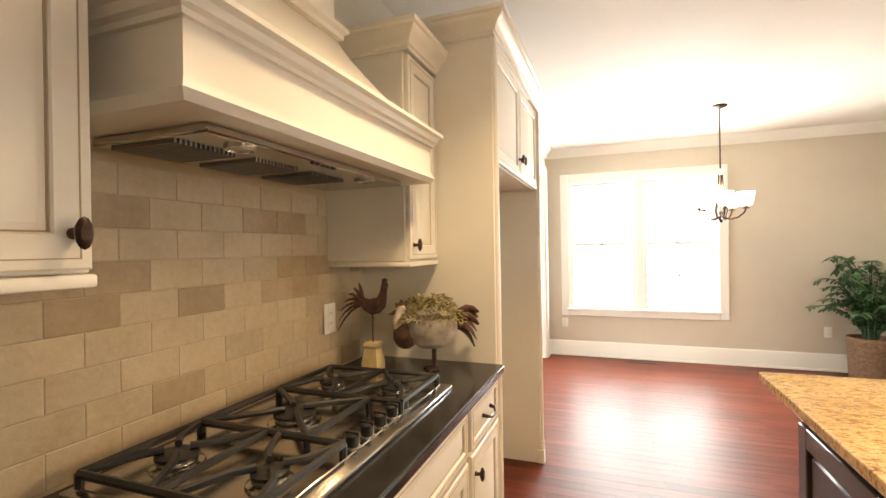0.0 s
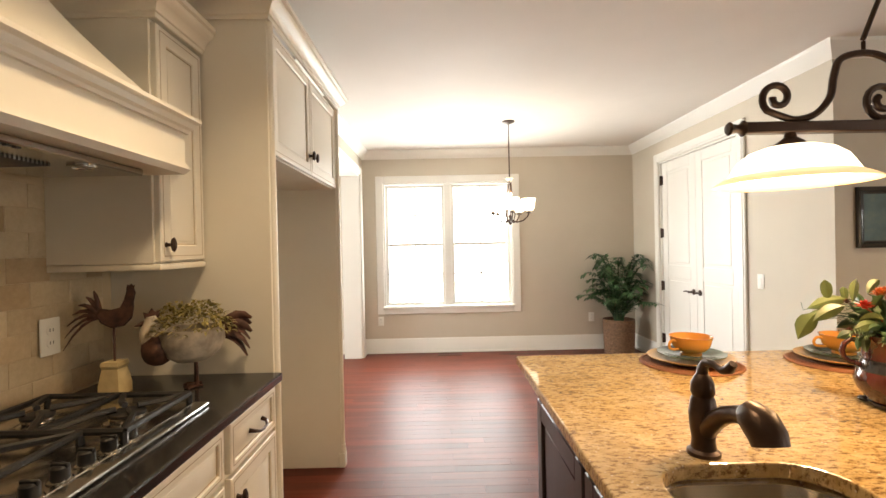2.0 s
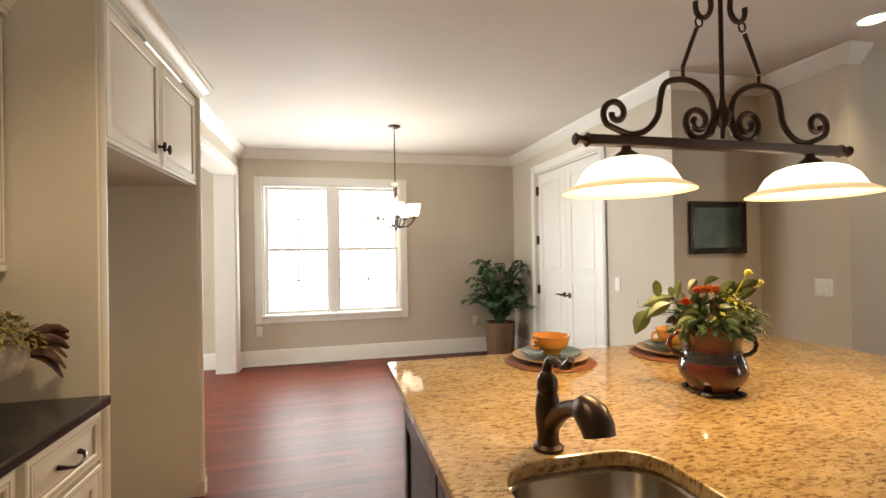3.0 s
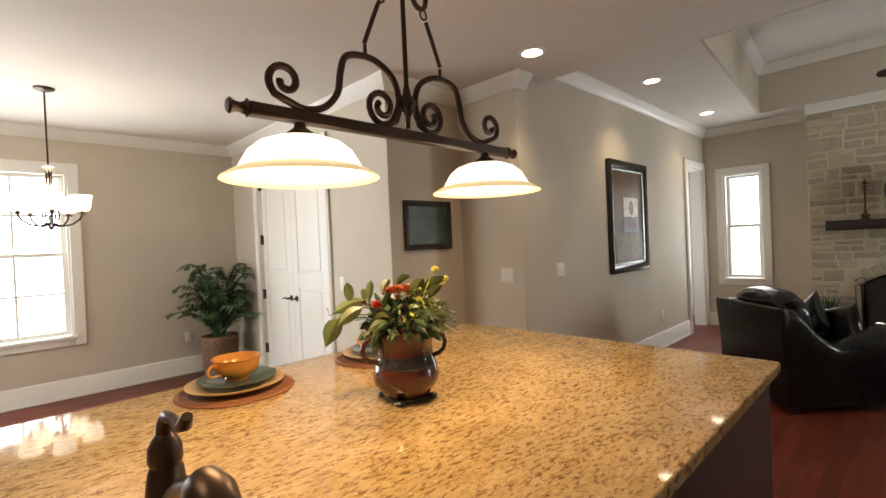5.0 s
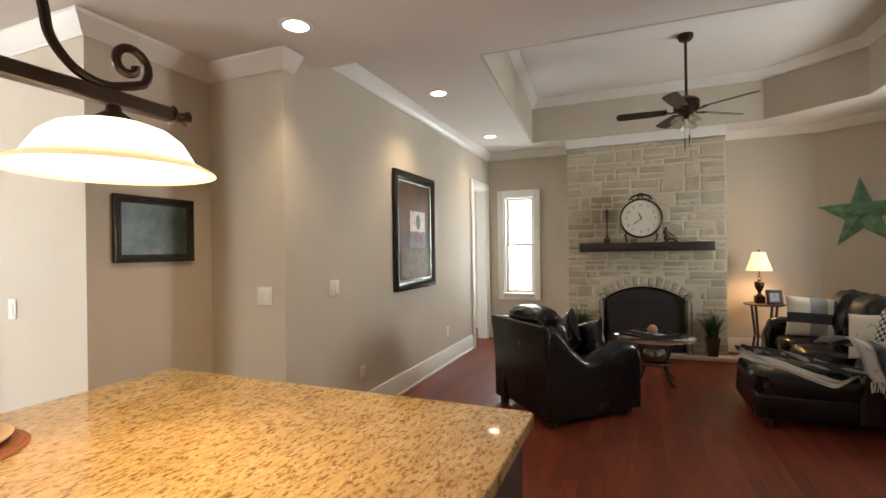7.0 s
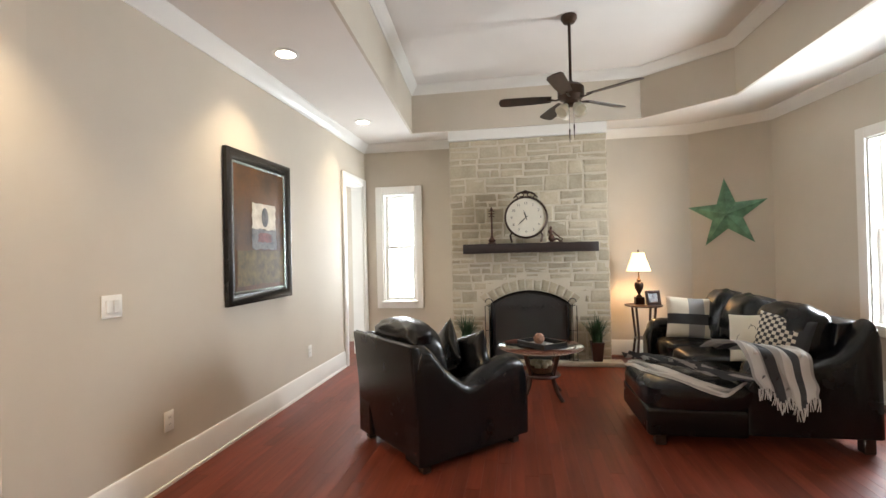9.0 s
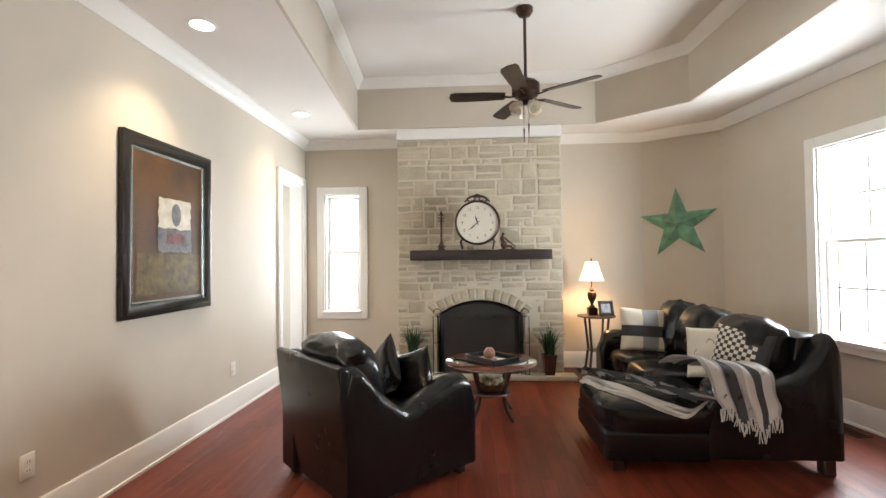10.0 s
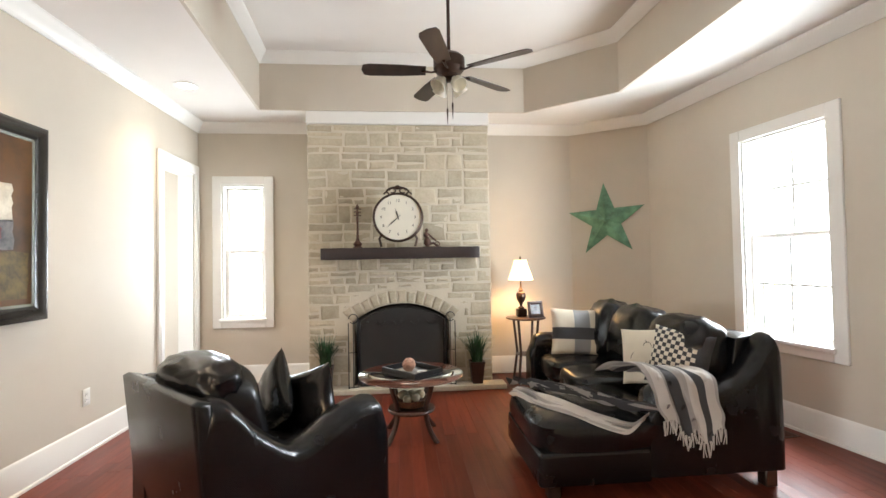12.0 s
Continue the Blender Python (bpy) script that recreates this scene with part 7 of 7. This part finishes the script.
def arm_shape(bm, prof, a, b, bev=0.05, axis="x"):
    """An upholstered panel: a side outline with rounded rims."""
    b2 = B()
    extrude(b2, prof, axis, a, b, bev, 4)
    me = bpy.data.meshes.new("tmp")
    b2.to_mesh(me)
    b2.free()
    bm.from_mesh(me)
    bpy.data.meshes.remove(me)
    return bm


def padded_arm(bm, x0, x1, line, z0, seed=0.0, fold=0.006, crown=0.9):
    """A padded arm: rounded cross-sections along y under a top line of (y, height)."""
    P = curve_pts(line, 9)
    w, c = (x1 - x0) / 2, (x0 + x1) / 2
    n = len(P)
    rings = []
    def section(y, zt, k):
        r = min(w, (zt - z0) * 0.5) * crown
        pts = [(-1, z0)] + [(-1, z0 + (zt - r - z0) * t) for t in (0.25, 0.5, 0.75, 1.0)]
        pts += [(-math.cos(a), zt - r + r * math.sin(a)) for a in [math.pi * i / 12 for i in range(1, 12)]]
        pts += [(1, z0 + (zt - r - z0) * t) for t in (1.0, 0.75, 0.5, 0.25)] + [(1, z0)]
        ring = []
        for u, z in pts:
            q = Vector((c + u * w * k, y, z0 + (z - z0) * (0.4 + 0.6 * k) if k < 1 else z))
            f = noise.noise(Vector((u * 1.5, y * 11, z * 5 + seed))) + 0.6 * noise.noise(Vector((u * 3, y * 26, z * 9 + seed)))
            q += Vector((u, 0, 0.6 if z > zt - r else 0)) * f * fold
            ring.append(q)
        return ring
    y0, y1 = P[0][0], P[-1][0]
    sg = 1 if y1 > y0 else -1
    rings.append(section(y0 - sg * 0.03, P[0][1] - 0.03, 0.86))
    rings.append(section(y0 - sg * 0.012, P[0][1] - 0.008, 0.96))
    for y, z in P:
        rings.append(section(y, z, 1.0))
    rings.append(section(y1 + sg * 0.015, P[-1][1] - 0.01, 0.96))
    rings.append(section(y1 + sg * 0.035, P[-1][1] - 0.035, 0.85))
    ring_skin(bm, rings)
    return bm


def curve_pts(ctrl, n=6):
    """A smooth line through points (Catmull-Rom)."""
    out = []
    P = [ctrl[0]] + list(ctrl) + [ctrl[-1]]
    for i in range(1, len(P) - 2):
        p0, p1, p2, p3 = [Vector(p) for p in P[i - 1:i + 3]]
        for k in range(n):
            t = k / n
            out.append(0.5 * (2 * p1 + (p2 - p0) * t + (2 * p0 - 5 * p1 + 4 * p2 - p3) * t * t + (3 * p1 - p0 - 3 * p2 + p3) * t ** 3))
    out.append(Vector(ctrl[-1]))
    return [tuple(v) for v in out]


# local: y is ahead, x across
ac = thing("leather_armchair", "black leather armchair with swooping padded arms", "armchair", (5.06, 1.2, 0), -135, local=True)
CWd, CD = 0.41, 0.45
for s in (-1, 1):
    bm = B()
    a, b = (s * (CWd - 0.18), s * CWd)
    padded_arm(bm, min(a, b), max(a, b), [(-CD + 0.03, 0.775), (-CD + 0.1, 0.76), (-0.26, 0.66), (-0.12, 0.53), (-0.02, 0.505), (0.12, 0.555), (0.28, 0.605), (0.4, 0.6), (CD - 0.02, 0.55)], 0.06, 3.0 * s + 9)
    part("arm", bm, LEATHER, ac)
bm = B()
back = [(-CD + 0.02, 0.07), (-CD - 0.045, 0.775), (-CD - 0.02, 0.785), (-CD + 0.03, 0.77), (-CD + 0.07, 0.3), (-CD + 0.07, 0.07)]
arm_shape(bm, back, -CWd + 0.012, CWd - 0.012, 0.02)
part("back", bm, LEATHER, ac)
bm = B()
soft_box(bm, -CWd + 0.16, CWd - 0.16, -0.3, CD - 0.01, 0.09, 0.3, 0.03, 4, 0.005, 2)
part("seat_base", bm, LEATHER, ac)
bm = B()
blob(bm, (0, 0.1, 0.365), (0.52, 0.72, 0.19), 4.5, 36, 16, 0.05, 9, None, 4)
part("seat_cushion", bm, LEATHER, ac)
bm = B()
blob(bm, (0, -0.235, 0.6), (0.58, 0.27, 0.5), 3.4, 36, 20, 0.07, 6, Euler((radians(12), 0, 0)).to_matrix().to_4x4(), 6)
bc = part("back_cushion", bm, LEATHER, ac)
bm = B()
blob(bm, (0, -0.31, 0.785), (0.56, 0.25, 0.2), 2.8, 44, 20, 0.09, 7, Euler((radians(10), 0, 0)).to_matrix().to_4x4(), 8)
part("head_cushion", bm, LEATHER, ac, "creased leather head cushion")
for sx_ in (-1, 1):
    for y in (-CD + 0.07, CD - 0.09):
        bm = B()
        box(bm, sx_ * (CWd - 0.06) - 0.03, sx_ * (CWd - 0.06) + 0.03, y - 0.03, y + 0.03, 0.0, 0.075, 0.006, 1)
        part("leg", bm, ESPRESSO, ac)


def throw_pillow(name, label, at, rot, size, mats, seed=0, group=""):
    t = thing(name, label, "pillow", at, local=True)
    bm = B()
    n = 28
    w, h, d = size
    for sgn in (-1, 1):
        vs = {}
        for i in range(n + 1):
            for j in range(n + 1):
                u, v = -1 + 2 * i / n, -1 + 2 * j / n
                k = (1 - u * u) * (1 - v * v)
                e = 1 - 0.07 * (1 - abs(u) ** 2) * abs(v) ** 6 - 0.0
                x = u * w / 2 * (1 - 0.06 * (1 - v * v) * abs(u) ** 4)
                z = v * h / 2 * (1 - 0.06 * (1 - u * u) * abs(v) ** 4)
                y = sgn * (d / 2) * k ** 0.45 + noise.noise(Vector((u * 2, v * 2, seed + sgn))) * 0.01 * k
                vs[i, j] = bm.verts.new((x, y, z))
        for i in range(n):
            for j in range(n):
                f = bm.faces.new((vs[i, j], vs[i + 1, j], vs[i + 1, j + 1], vs[i, j + 1]))
                f.material_index = mats[1](i / n, j / n, sgn) if len(mats) > 1 else 0
    bmesh.ops.remove_doubles(bm, verts=bm.verts, dist=0.0005)
    ob = part("cover", bm, mats[0][0], t)
    for m in mats[0][1:]:
        ob.data.materials.append(m)
    t.matrix_basis = pose(*at, *rot)
    return t


throw_pillow("throw_pillow", "black leather throw pillow on armchair", (5.155, 1.015, 0.545), (12, 18, 62), (0.37, 0.36, 0.14), [[LEATHER]], 1)
throw_pillow("throw_pillow", "black leather throw pillow leaning on chair back", (5.155, 1.175, 0.6), (10, 40, 40), (0.36, 0.36, 0.12), [[LEATHER]], 2)

# ---- sectional sofa ----
so = thing("sectional_sofa", "black leather sectional sofa with chaise", "sofa", (5.85, -0.9, 0))
SX0, SX1, SY0, SY1 = 5.0, 6.95, -1.53, -0.68
bm = B()
soft_box(bm, SX0 + 0.05, SX1 - 0.05, SY0 + 0.1, SY1 - 0.02, 0.08, 0.27, 0.03, 5, 0.004, 1)
part("base", bm, LEATHER, so)
bm = B()
soft_box(bm, SX0 + 0.005, 5.74, -0.78, -0.15, 0.07, 0.255, 0.025, 4, 0.005, 2)
part("chaise_base", bm, LEATHER, so)
bm = B()
blob(bm, (5.375, -0.54, 0.325), (0.75, 0.8, 0.2), 5.5, 44, 16, 0.05, 9, None, 3)
part("chaise_cushion", bm, LEATHER, so, "thick padded chaise cushion")
for k in range(2):
    bm = B()
    blob(bm, (5.99 + k * 0.5, -0.99, 0.35), (0.52, 0.66, 0.2), 4.5, 36, 16, 0.05, 9, None, 5 + k)
    part("seat_cushion", bm, LEATHER, so)
bm = B()
prof = [(SY0 + 0.02, 0.09), (SY0 - 0.02, 0.8), (SY0 + 0.02, 0.82), (SY0 + 0.14, 0.8), (SY0 + 0.22, 0.3), (SY0 + 0.22, 0.09)]
arm_shape(bm, prof, SX0 + 0.16, SX1 - 0.1, 0.02)
part("back", bm, LEATHER, so)
bm = B()
padded_arm(bm, SX0 - 0.005, SX0 + 0.2, [(-0.80, 0.5), (-0.83, 0.56), (-0.95, 0.585), (-1.15, 0.575), (-1.29, 0.605), (-1.4, 0.7), (-1.47, 0.81), (SY0 + 0.02, 0.84)], 0.1, 7.0, 0.008, 0.6)
part("arm", bm, LEATHER, so)
bm = B()
padded_arm(bm, SX1 - 0.2, SX1, [(-0.64, 0.5), (-0.68, 0.58), (-0.85, 0.6), (-1.05, 0.58), (-1.22, 0.62), (-1.33, 0.7), (SY0 + 0.02, 0.78)], 0.1, 9.0, 0.008)
part("arm", bm, LEATHER, so)
for k, (xc, w) in enumerate(((5.47, 0.6), (6.03, 0.58), (6.53, 0.5))):
    bm = B()
    blob(bm, (xc, -1.26, 0.665), (w, 0.34, 0.5), 3.0, 40, 22, 0.09, 7, Euler((radians(13), 0, 0)).to_matrix().to_4x4(), 11 + 3 * k)
    part("back_cushion", bm, LEATHER, so, "plump creased back cushion")
for x, y in ((SX0 + 0.05, -1.47), (SX0 + 0.07, -0.24), (SX1 - 0.07, -1.47), (SX1 - 0.07, -0.68), (5.68, -0.26)):
    bm = B()
    box(bm, x - 0.035, x + 0.035, y - 0.035, y + 0.035, 0.0, 0.115, 0.006, 1)
    part("leg", bm, ESPRESSO, so)

GREYCK = paint("grey_check_cloth", (0.26, 0.26, 0.26), 0.9, 0.1, 500, 0.4)


def check(u, v, sgn):
    a = 0.36 < u < 0.62
    b = 0.3 < v < 0.55
    return 2 if b else 1 if a else 0


SOFA_PILLOWS = [throw_pillow("checked_pillow", "cream and black buffalo-check lumbar pillow", (6.52, -1.0, 0.645), (14, -3, 84), (0.54, 0.4, 0.14), [[CREAM, GREYCK, CHARCOAL], check], 3)]
cw = throw_pillow("cream_pillow", "cream pillow with dark painted scroll motif", (5.49, -1.02, 0.64), (12, 6, 42), (0.32, 0.36, 0.12), [[CREAM]], 4)
bm = B()
for pts in ([(0.03 + 0.05 * math.cos(k * 0.5), -0.02 + 0.05 * math.sin(k * 0.5)) for k in range(11)], [(-0.03 + 0.025 * math.cos(k * 0.6), 0.06 + 0.03 * math.sin(k * 0.6)) for k in range(10)], [(-0.05, -0.1), (-0.03, -0.04), (-0.06, 0.02), (-0.02, 0.1)]):
    tube(bm, [(x, 0.056 - 0.6 * (x * x + z * z), z) for x, z in pts], 0.003, 5)
part("motif", bm, CHARCOAL, cw, "dark painted scroll lines")


def houndstooth(u, v, sgn):
    if u < 0.2:
        return 1
    return 1 if (int(u * 14) % 2 == 0) ^ (int(v * 14) % 2 == 0) else 0


SOFA_PILLOWS += [cw, throw_pillow("patterned_pillow", "black and cream woven check pillow", (5.29, -1.12, 0.66), (16, -8, 40), (0.35, 0.36, 0.12), [[CREAM, CHARCOAL], houndstooth], 5)]


# ---- throw blanket ----
def cloth(path, width_dir, w, n_w, sag, seed, strips, name, parent, thick=0.006, lift=None):
    """A band of folded cloth along a line, with stripes across it."""
    P = curve_pts(path, 6)
    wd = Vector(width_dir).normalized()
    bms = {k: B() for k in set(strips)}
    cols = []
    for j in range(n_w + 1):
        u = j / n_w
        col = []
        for i, p in enumerate(P):
            q = Vector(p) + wd * (u - 0.5) * w * (1 + 0.16 * noise.noise(Vector((i * 0.12, seed, 0))))
            f = noise.noise(Vector((u * 7, i * 0.13, seed))) * sag + abs(math.sin(u * 13 + i * 0.14 + seed)) * sag * 0.8
            q += Vector((-0.35, 0.1, 1)) * f
            if lift:
                q.z += lift(u) * (i / (len(P) - 1)) ** 2
                q += wd * (0.5 - u) * 0.1 * (i / (len(P) - 1)) ** 2
            col.append(q)
        cols.append(col)
    for j in range(n_w):
        bm = bms[strips[j % len(strips)]]
        rows = []
        for i in range(len(P)):
            a, b = cols[j][i], cols[j + 1][i]
            rows.append([bm.verts.new(v) for v in (a, b, b + Vector((0.3, 0, -1)) * thick, a + Vector((0.3, 0, -1)) * thick)])
        for r0, r1 in zip(rows, rows[1:]):
            for k in range(4):
                bm.faces.new((r0[k], r0[(k + 1) % 4], r1[(k + 1) % 4], r1[k]))
        bm.faces.new(rows[0])
        bm.faces.new(rows[-1])
    mats = {"g": (GREYCLOTH, "grey wool stripe"), "d": (CHARCOAL, "black wool stripe"), "c": (PALEWOOL, "pale wool stripe")}
    for k, bm in bms.items():
        bmesh.ops.remove_doubles(bm, verts=bm.verts, dist=0.0004)
        part(name, bm, mats[k][0], parent, mats[k][1])
    return cols


PALEWOOL = paint("pale_wool", (0.5, 0.47, 0.43), 0.95, 0.12, 400, 0.5)
tb = thing("throw_blanket", "grey black and cream striped fringed throw on sofa", "blanket", (5.2, -0.7, 0.42))
S1 = "ccggddddggdddggddccg"
cloth([(5.66, -0.27, 0.43), (5.52, -0.38, 0.455), (5.36, -0.48, 0.46), (5.22, -0.6, 0.455), (5.1, -0.72, 0.45)], (0.7, 0.55, 0), 0.36, 24, 0.045, 1.0, "ddgddddgddggdddgddddggdd", "folded_end", tb)
cloth([(5.68, -0.18, 0.4), (5.5, -0.22, 0.425), (5.3, -0.28, 0.43), (5.14, -0.38, 0.43), (5.03, -0.5, 0.4), (4.99, -0.64, 0.37), (5.0, -0.74, 0.42)], (0.45, -0.6, 0.25), 0.1, 8, 0.022, 2.0, "cgccgccc", "folded_edge", tb)
hang = cloth([(5.3, -0.8, 0.59), (5.2, -0.86, 0.645), (5.09, -0.9, 0.66), (4.985, -0.93, 0.625), (4.955, -0.95, 0.5), (4.945, -0.97, 0.4), (4.94, -0.98, 0.33)], (0.0, 1, 0.1), 0.42, 20, 0.02, 3.0, "gcccddcccggddddgcccg", "hanging_end", tb, 0.006, lambda u: 0.16 * abs(u - 0.35) - 0.02 + 0.03 * math.sin(u * 17))
bm = B()
for j in range(0, 21):
    p = hang[j][-1]
    for k in range(2):
        q = p + Vector((-0.002 * k, 0.008 * k, 0))
        tube(bm, [q, q + Vector((-0.004, 0.004 * math.sin(j * 2), -0.03)), q + Vector((-0.002, 0.012 * math.sin(j * 1.7 + k), -0.075))], 0.0028, 5)
part("fringe", bm, PALEWOOL, tb, "knotted pale fringe")

for _ob in [so, tb] + SOFA_PILLOWS:
    _ob.location += Vector((0.07, -0.05, 0))

# ---- coffee table ----
ct = thing("coffee_table", "round glass coffee table on dark curved wood base", "coffee table", (6.12, 0.45, 0))
gx, gy = 6.12, 0.45
bm = B()
lathe(bm, [(0.004, 0.448), (0.38, 0.448), (0.388, 0.454), (0.38, 0.46), (0.004, 0.46)], (gx, gy, 0), 56)
g_ = part("tabletop", bm, TABLEGLASS, ct, "clear round glass top")
g_.visible_shadow = False
for k in range(4):
    a = radians(45 + 90 * k)
    P_ = lambda r, z: (gx + r * math.cos(a), gy + r * math.sin(a), z)
    bm = B()
    tube(bm, curve_pts([P_(0.22, 0.447), P_(0.18, 0.33), P_(0.14, 0.2), P_(0.18, 0.08), P_(0.25, 0.0)], 4), 0.02, 8, None, 0.8)
    part("leg", bm, DARKWOOD, ct)
bm = B()
lathe(bm, [(0.15, 0.405), (0.23, 0.405), (0.23, 0.44), (0.15, 0.44), (0.15, 0.405)], (gx, gy, 0), 32, False)
part("upper_ring", bm, DARKWOOD, ct)
bm = B()
lathe(bm, [(0.004, 0.19), (0.17, 0.19), (0.175, 0.2), (0.17, 0.21), (0.004, 0.21)], (gx, gy, 0), 32)
part("lower_shelf", bm, DARKWOOD, ct)
bw = thing("stone_bowl", "pale basket of stones on the table shelf", "bowl", (gx, gy, 0.211))
bm = B()
lathe(bm, [(0.06, 0.212), (0.11, 0.23), (0.135, 0.28), (0.13, 0.28), (0.1, 0.235), (0.004, 0.225)], (gx, gy, 0), 24)
part("bowl", bm, BASKET, bw)
for k in range(7):
    bm = B()
    a = k * 0.9
    blob(bm, (gx + 0.07 * math.cos(a), gy + 0.07 * math.sin(a), 0.285 + 0.01 * (k % 3)), (0.08, 0.065, 0.06), 2.2, 12, 8, 0.1)
    part("stone", bm, STONE, bw)
ty_ = thing("serving_tray", "black square serving tray on glass table", "tray", (6.09, 0.44, 0.4605), 40, local=True)
bm = B()
box(bm, -0.18, 0.18, -0.14, 0.14, 0.001, 0.012, 0.002, 1)
for a in ((-0.18, 0.18, -0.14, -0.128), (-0.18, 0.18, 0.128, 0.14), (-0.18, -0.168, -0.128, 0.128), (0.168, 0.18, -0.128, 0.128)):
    box(bm, *a, 0.011, 0.05, 0.003, 1)
part("body", bm, BLACK, ty_)
bk_ = thing("magazine", "pale magazine lying in the serving tray", "magazine", (6.08, 0.46, 0.4735), 25, local=True)
bm = B()
box(bm, -0.1, 0.1, -0.075, 0.075, 0.0, 0.012, 0.002, 1)
part("pages", bm, GREYCLOTH, bk_)
dish = thing("small_dish", "small white dish in the serving tray", "dish", (6.02, 0.37, 0.4735), local=True)
bm = B()
lathe(bm, [(0.004, 0.0), (0.022, 0.0), (0.04, 0.018), (0.038, 0.02), (0.02, 0.005), (0.004, 0.005)], (0, 0, 0), 24)
part("bowl", bm, PLASTIC, dish)
ball = thing("decor_ball", "terracotta rattan ball in the serving tray", "ornament", (6.05, 0.465, 0.486), local=True)
RATTAN = paint("pink_rattan", (0.42, 0.24, 0.17), 0.7, 0.25, 90, 0.4, 0, 0, 60)
bm = B()
blob(bm, (0, 0, 0.051), (0.094, 0.094, 0.094), 2, 24, 14)
part("core", bm, RATTAN, ball)
bm = B()
r_ = random.Random(4)
for k in range(9):
    ax = Vector((r_.uniform(-1, 1), r_.uniform(-1, 1), r_.uniform(-1, 1))).normalized()
    o1 = ax.orthogonal().normalized()
    o2 = ax.cross(o1)
    tube(bm, [Vector((0, 0, 0.051)) + (o1 * math.cos(i * 0.3142) + o2 * math.sin(i * 0.3142)) * 0.048 for i in range(21)], 0.0028, 5)
part("strands", bm, RATTAN, ball)

# ---- floor planks ----
PW = 0.083
bm_ = B()
extrude(bm_, PLAN, "z", -0.1, -0.006)
floor = solid("floor", bm_, JOINT, "glossy red-brown cherry plank floor", "floor", kind="structure", smooth=False)
ORIGIN[floor] = floor.location.copy()
rnd = random.Random(5)
LENGTHS = [0.6, 0.85, 1.1, 1.35, 1.6]


def plank_mesh(length):
    bm = B()
    g, b = 0.0002, 0.0006
    lo = [(g, g), (length - g, g), (length - g, PW - g), (g, PW - g)]
    hi = [(g + b, g + b), (length - g - b, g + b), (length - g - b, PW - g - b), (g + b, PW - g - b)]
    ring_skin(bm, [[(x, y, -0.0055) for x, y in lo], [(x, y, -0.0006) for x, y in lo], [(x, y, 0.0) for x, y in hi]])
    return finish(bm, "plank", FLOOR, False)


PLANKS = [plank_mesh(l) for l in LENGTHS]
spare = B()
made = 0


def x_range(y):
    """How far the floor reaches at this y."""
    x0 = -4.25 if y > 3.3 else -1.35
    if y > 5.35:
        return x0, 3.3
    if y > 2.6:
        return x0, 8.7
    if y > -1.45:
        return x0, 7.95
    if y > -2.25:
        return x0, 7.4 + (y + 2.25) * 0.65
    return x0, min(7.5, 3.2 + max(0.0, (y + 2.85) / 0.55 * 4.2))


for row in range(int((6.65 - YS) / PW) + 1):
    y = YS - 0.08 + row * PW
    xa, xb = x_range(y + PW / 2)
    x = xa - rnd.random() * 1.2
    while x < xb:
        k = rnd.randrange(5)
        L = LENGTHS[k]
        if 2.9 < x and x + L < 7.35 and -0.9 < y < 2.55 and made < 300:
            ob = new("plank", PLANKS[k])
            ob.parent = floor
            ob.location = Vector((x, y, rnd.uniform(-0.0003, 0))) - floor.location
            made += 1
        else:
            c0, c1 = max(x, xa), min(x + L, xb)
            if c1 - c0 > 0.02:
                dz = rnd.uniform(-0.0003, 0)
                g, b = 0.0002, 0.0006
                lo = [(c0 + g, y + g), (c1 - g, y + g), (c1 - g, y + PW - g), (c0 + g, y + PW - g)]
                hi = [(c0 + g + b, y + g + b), (c1 - g - b, y + g + b), (c1 - g - b, y + PW - g - b), (c0 + g + b, y + PW - g - b)]
                ring_skin(spare, [[(u, v, -0.0055) for u, v in lo], [(u, v, dz - 0.0006) for u, v in lo], [(u, v, dz) for u, v in hi]])
        x += L
rest = part("planks_rest", spare, FLOOR, floor, smooth=False)
tagged(rest, kind="stuff")
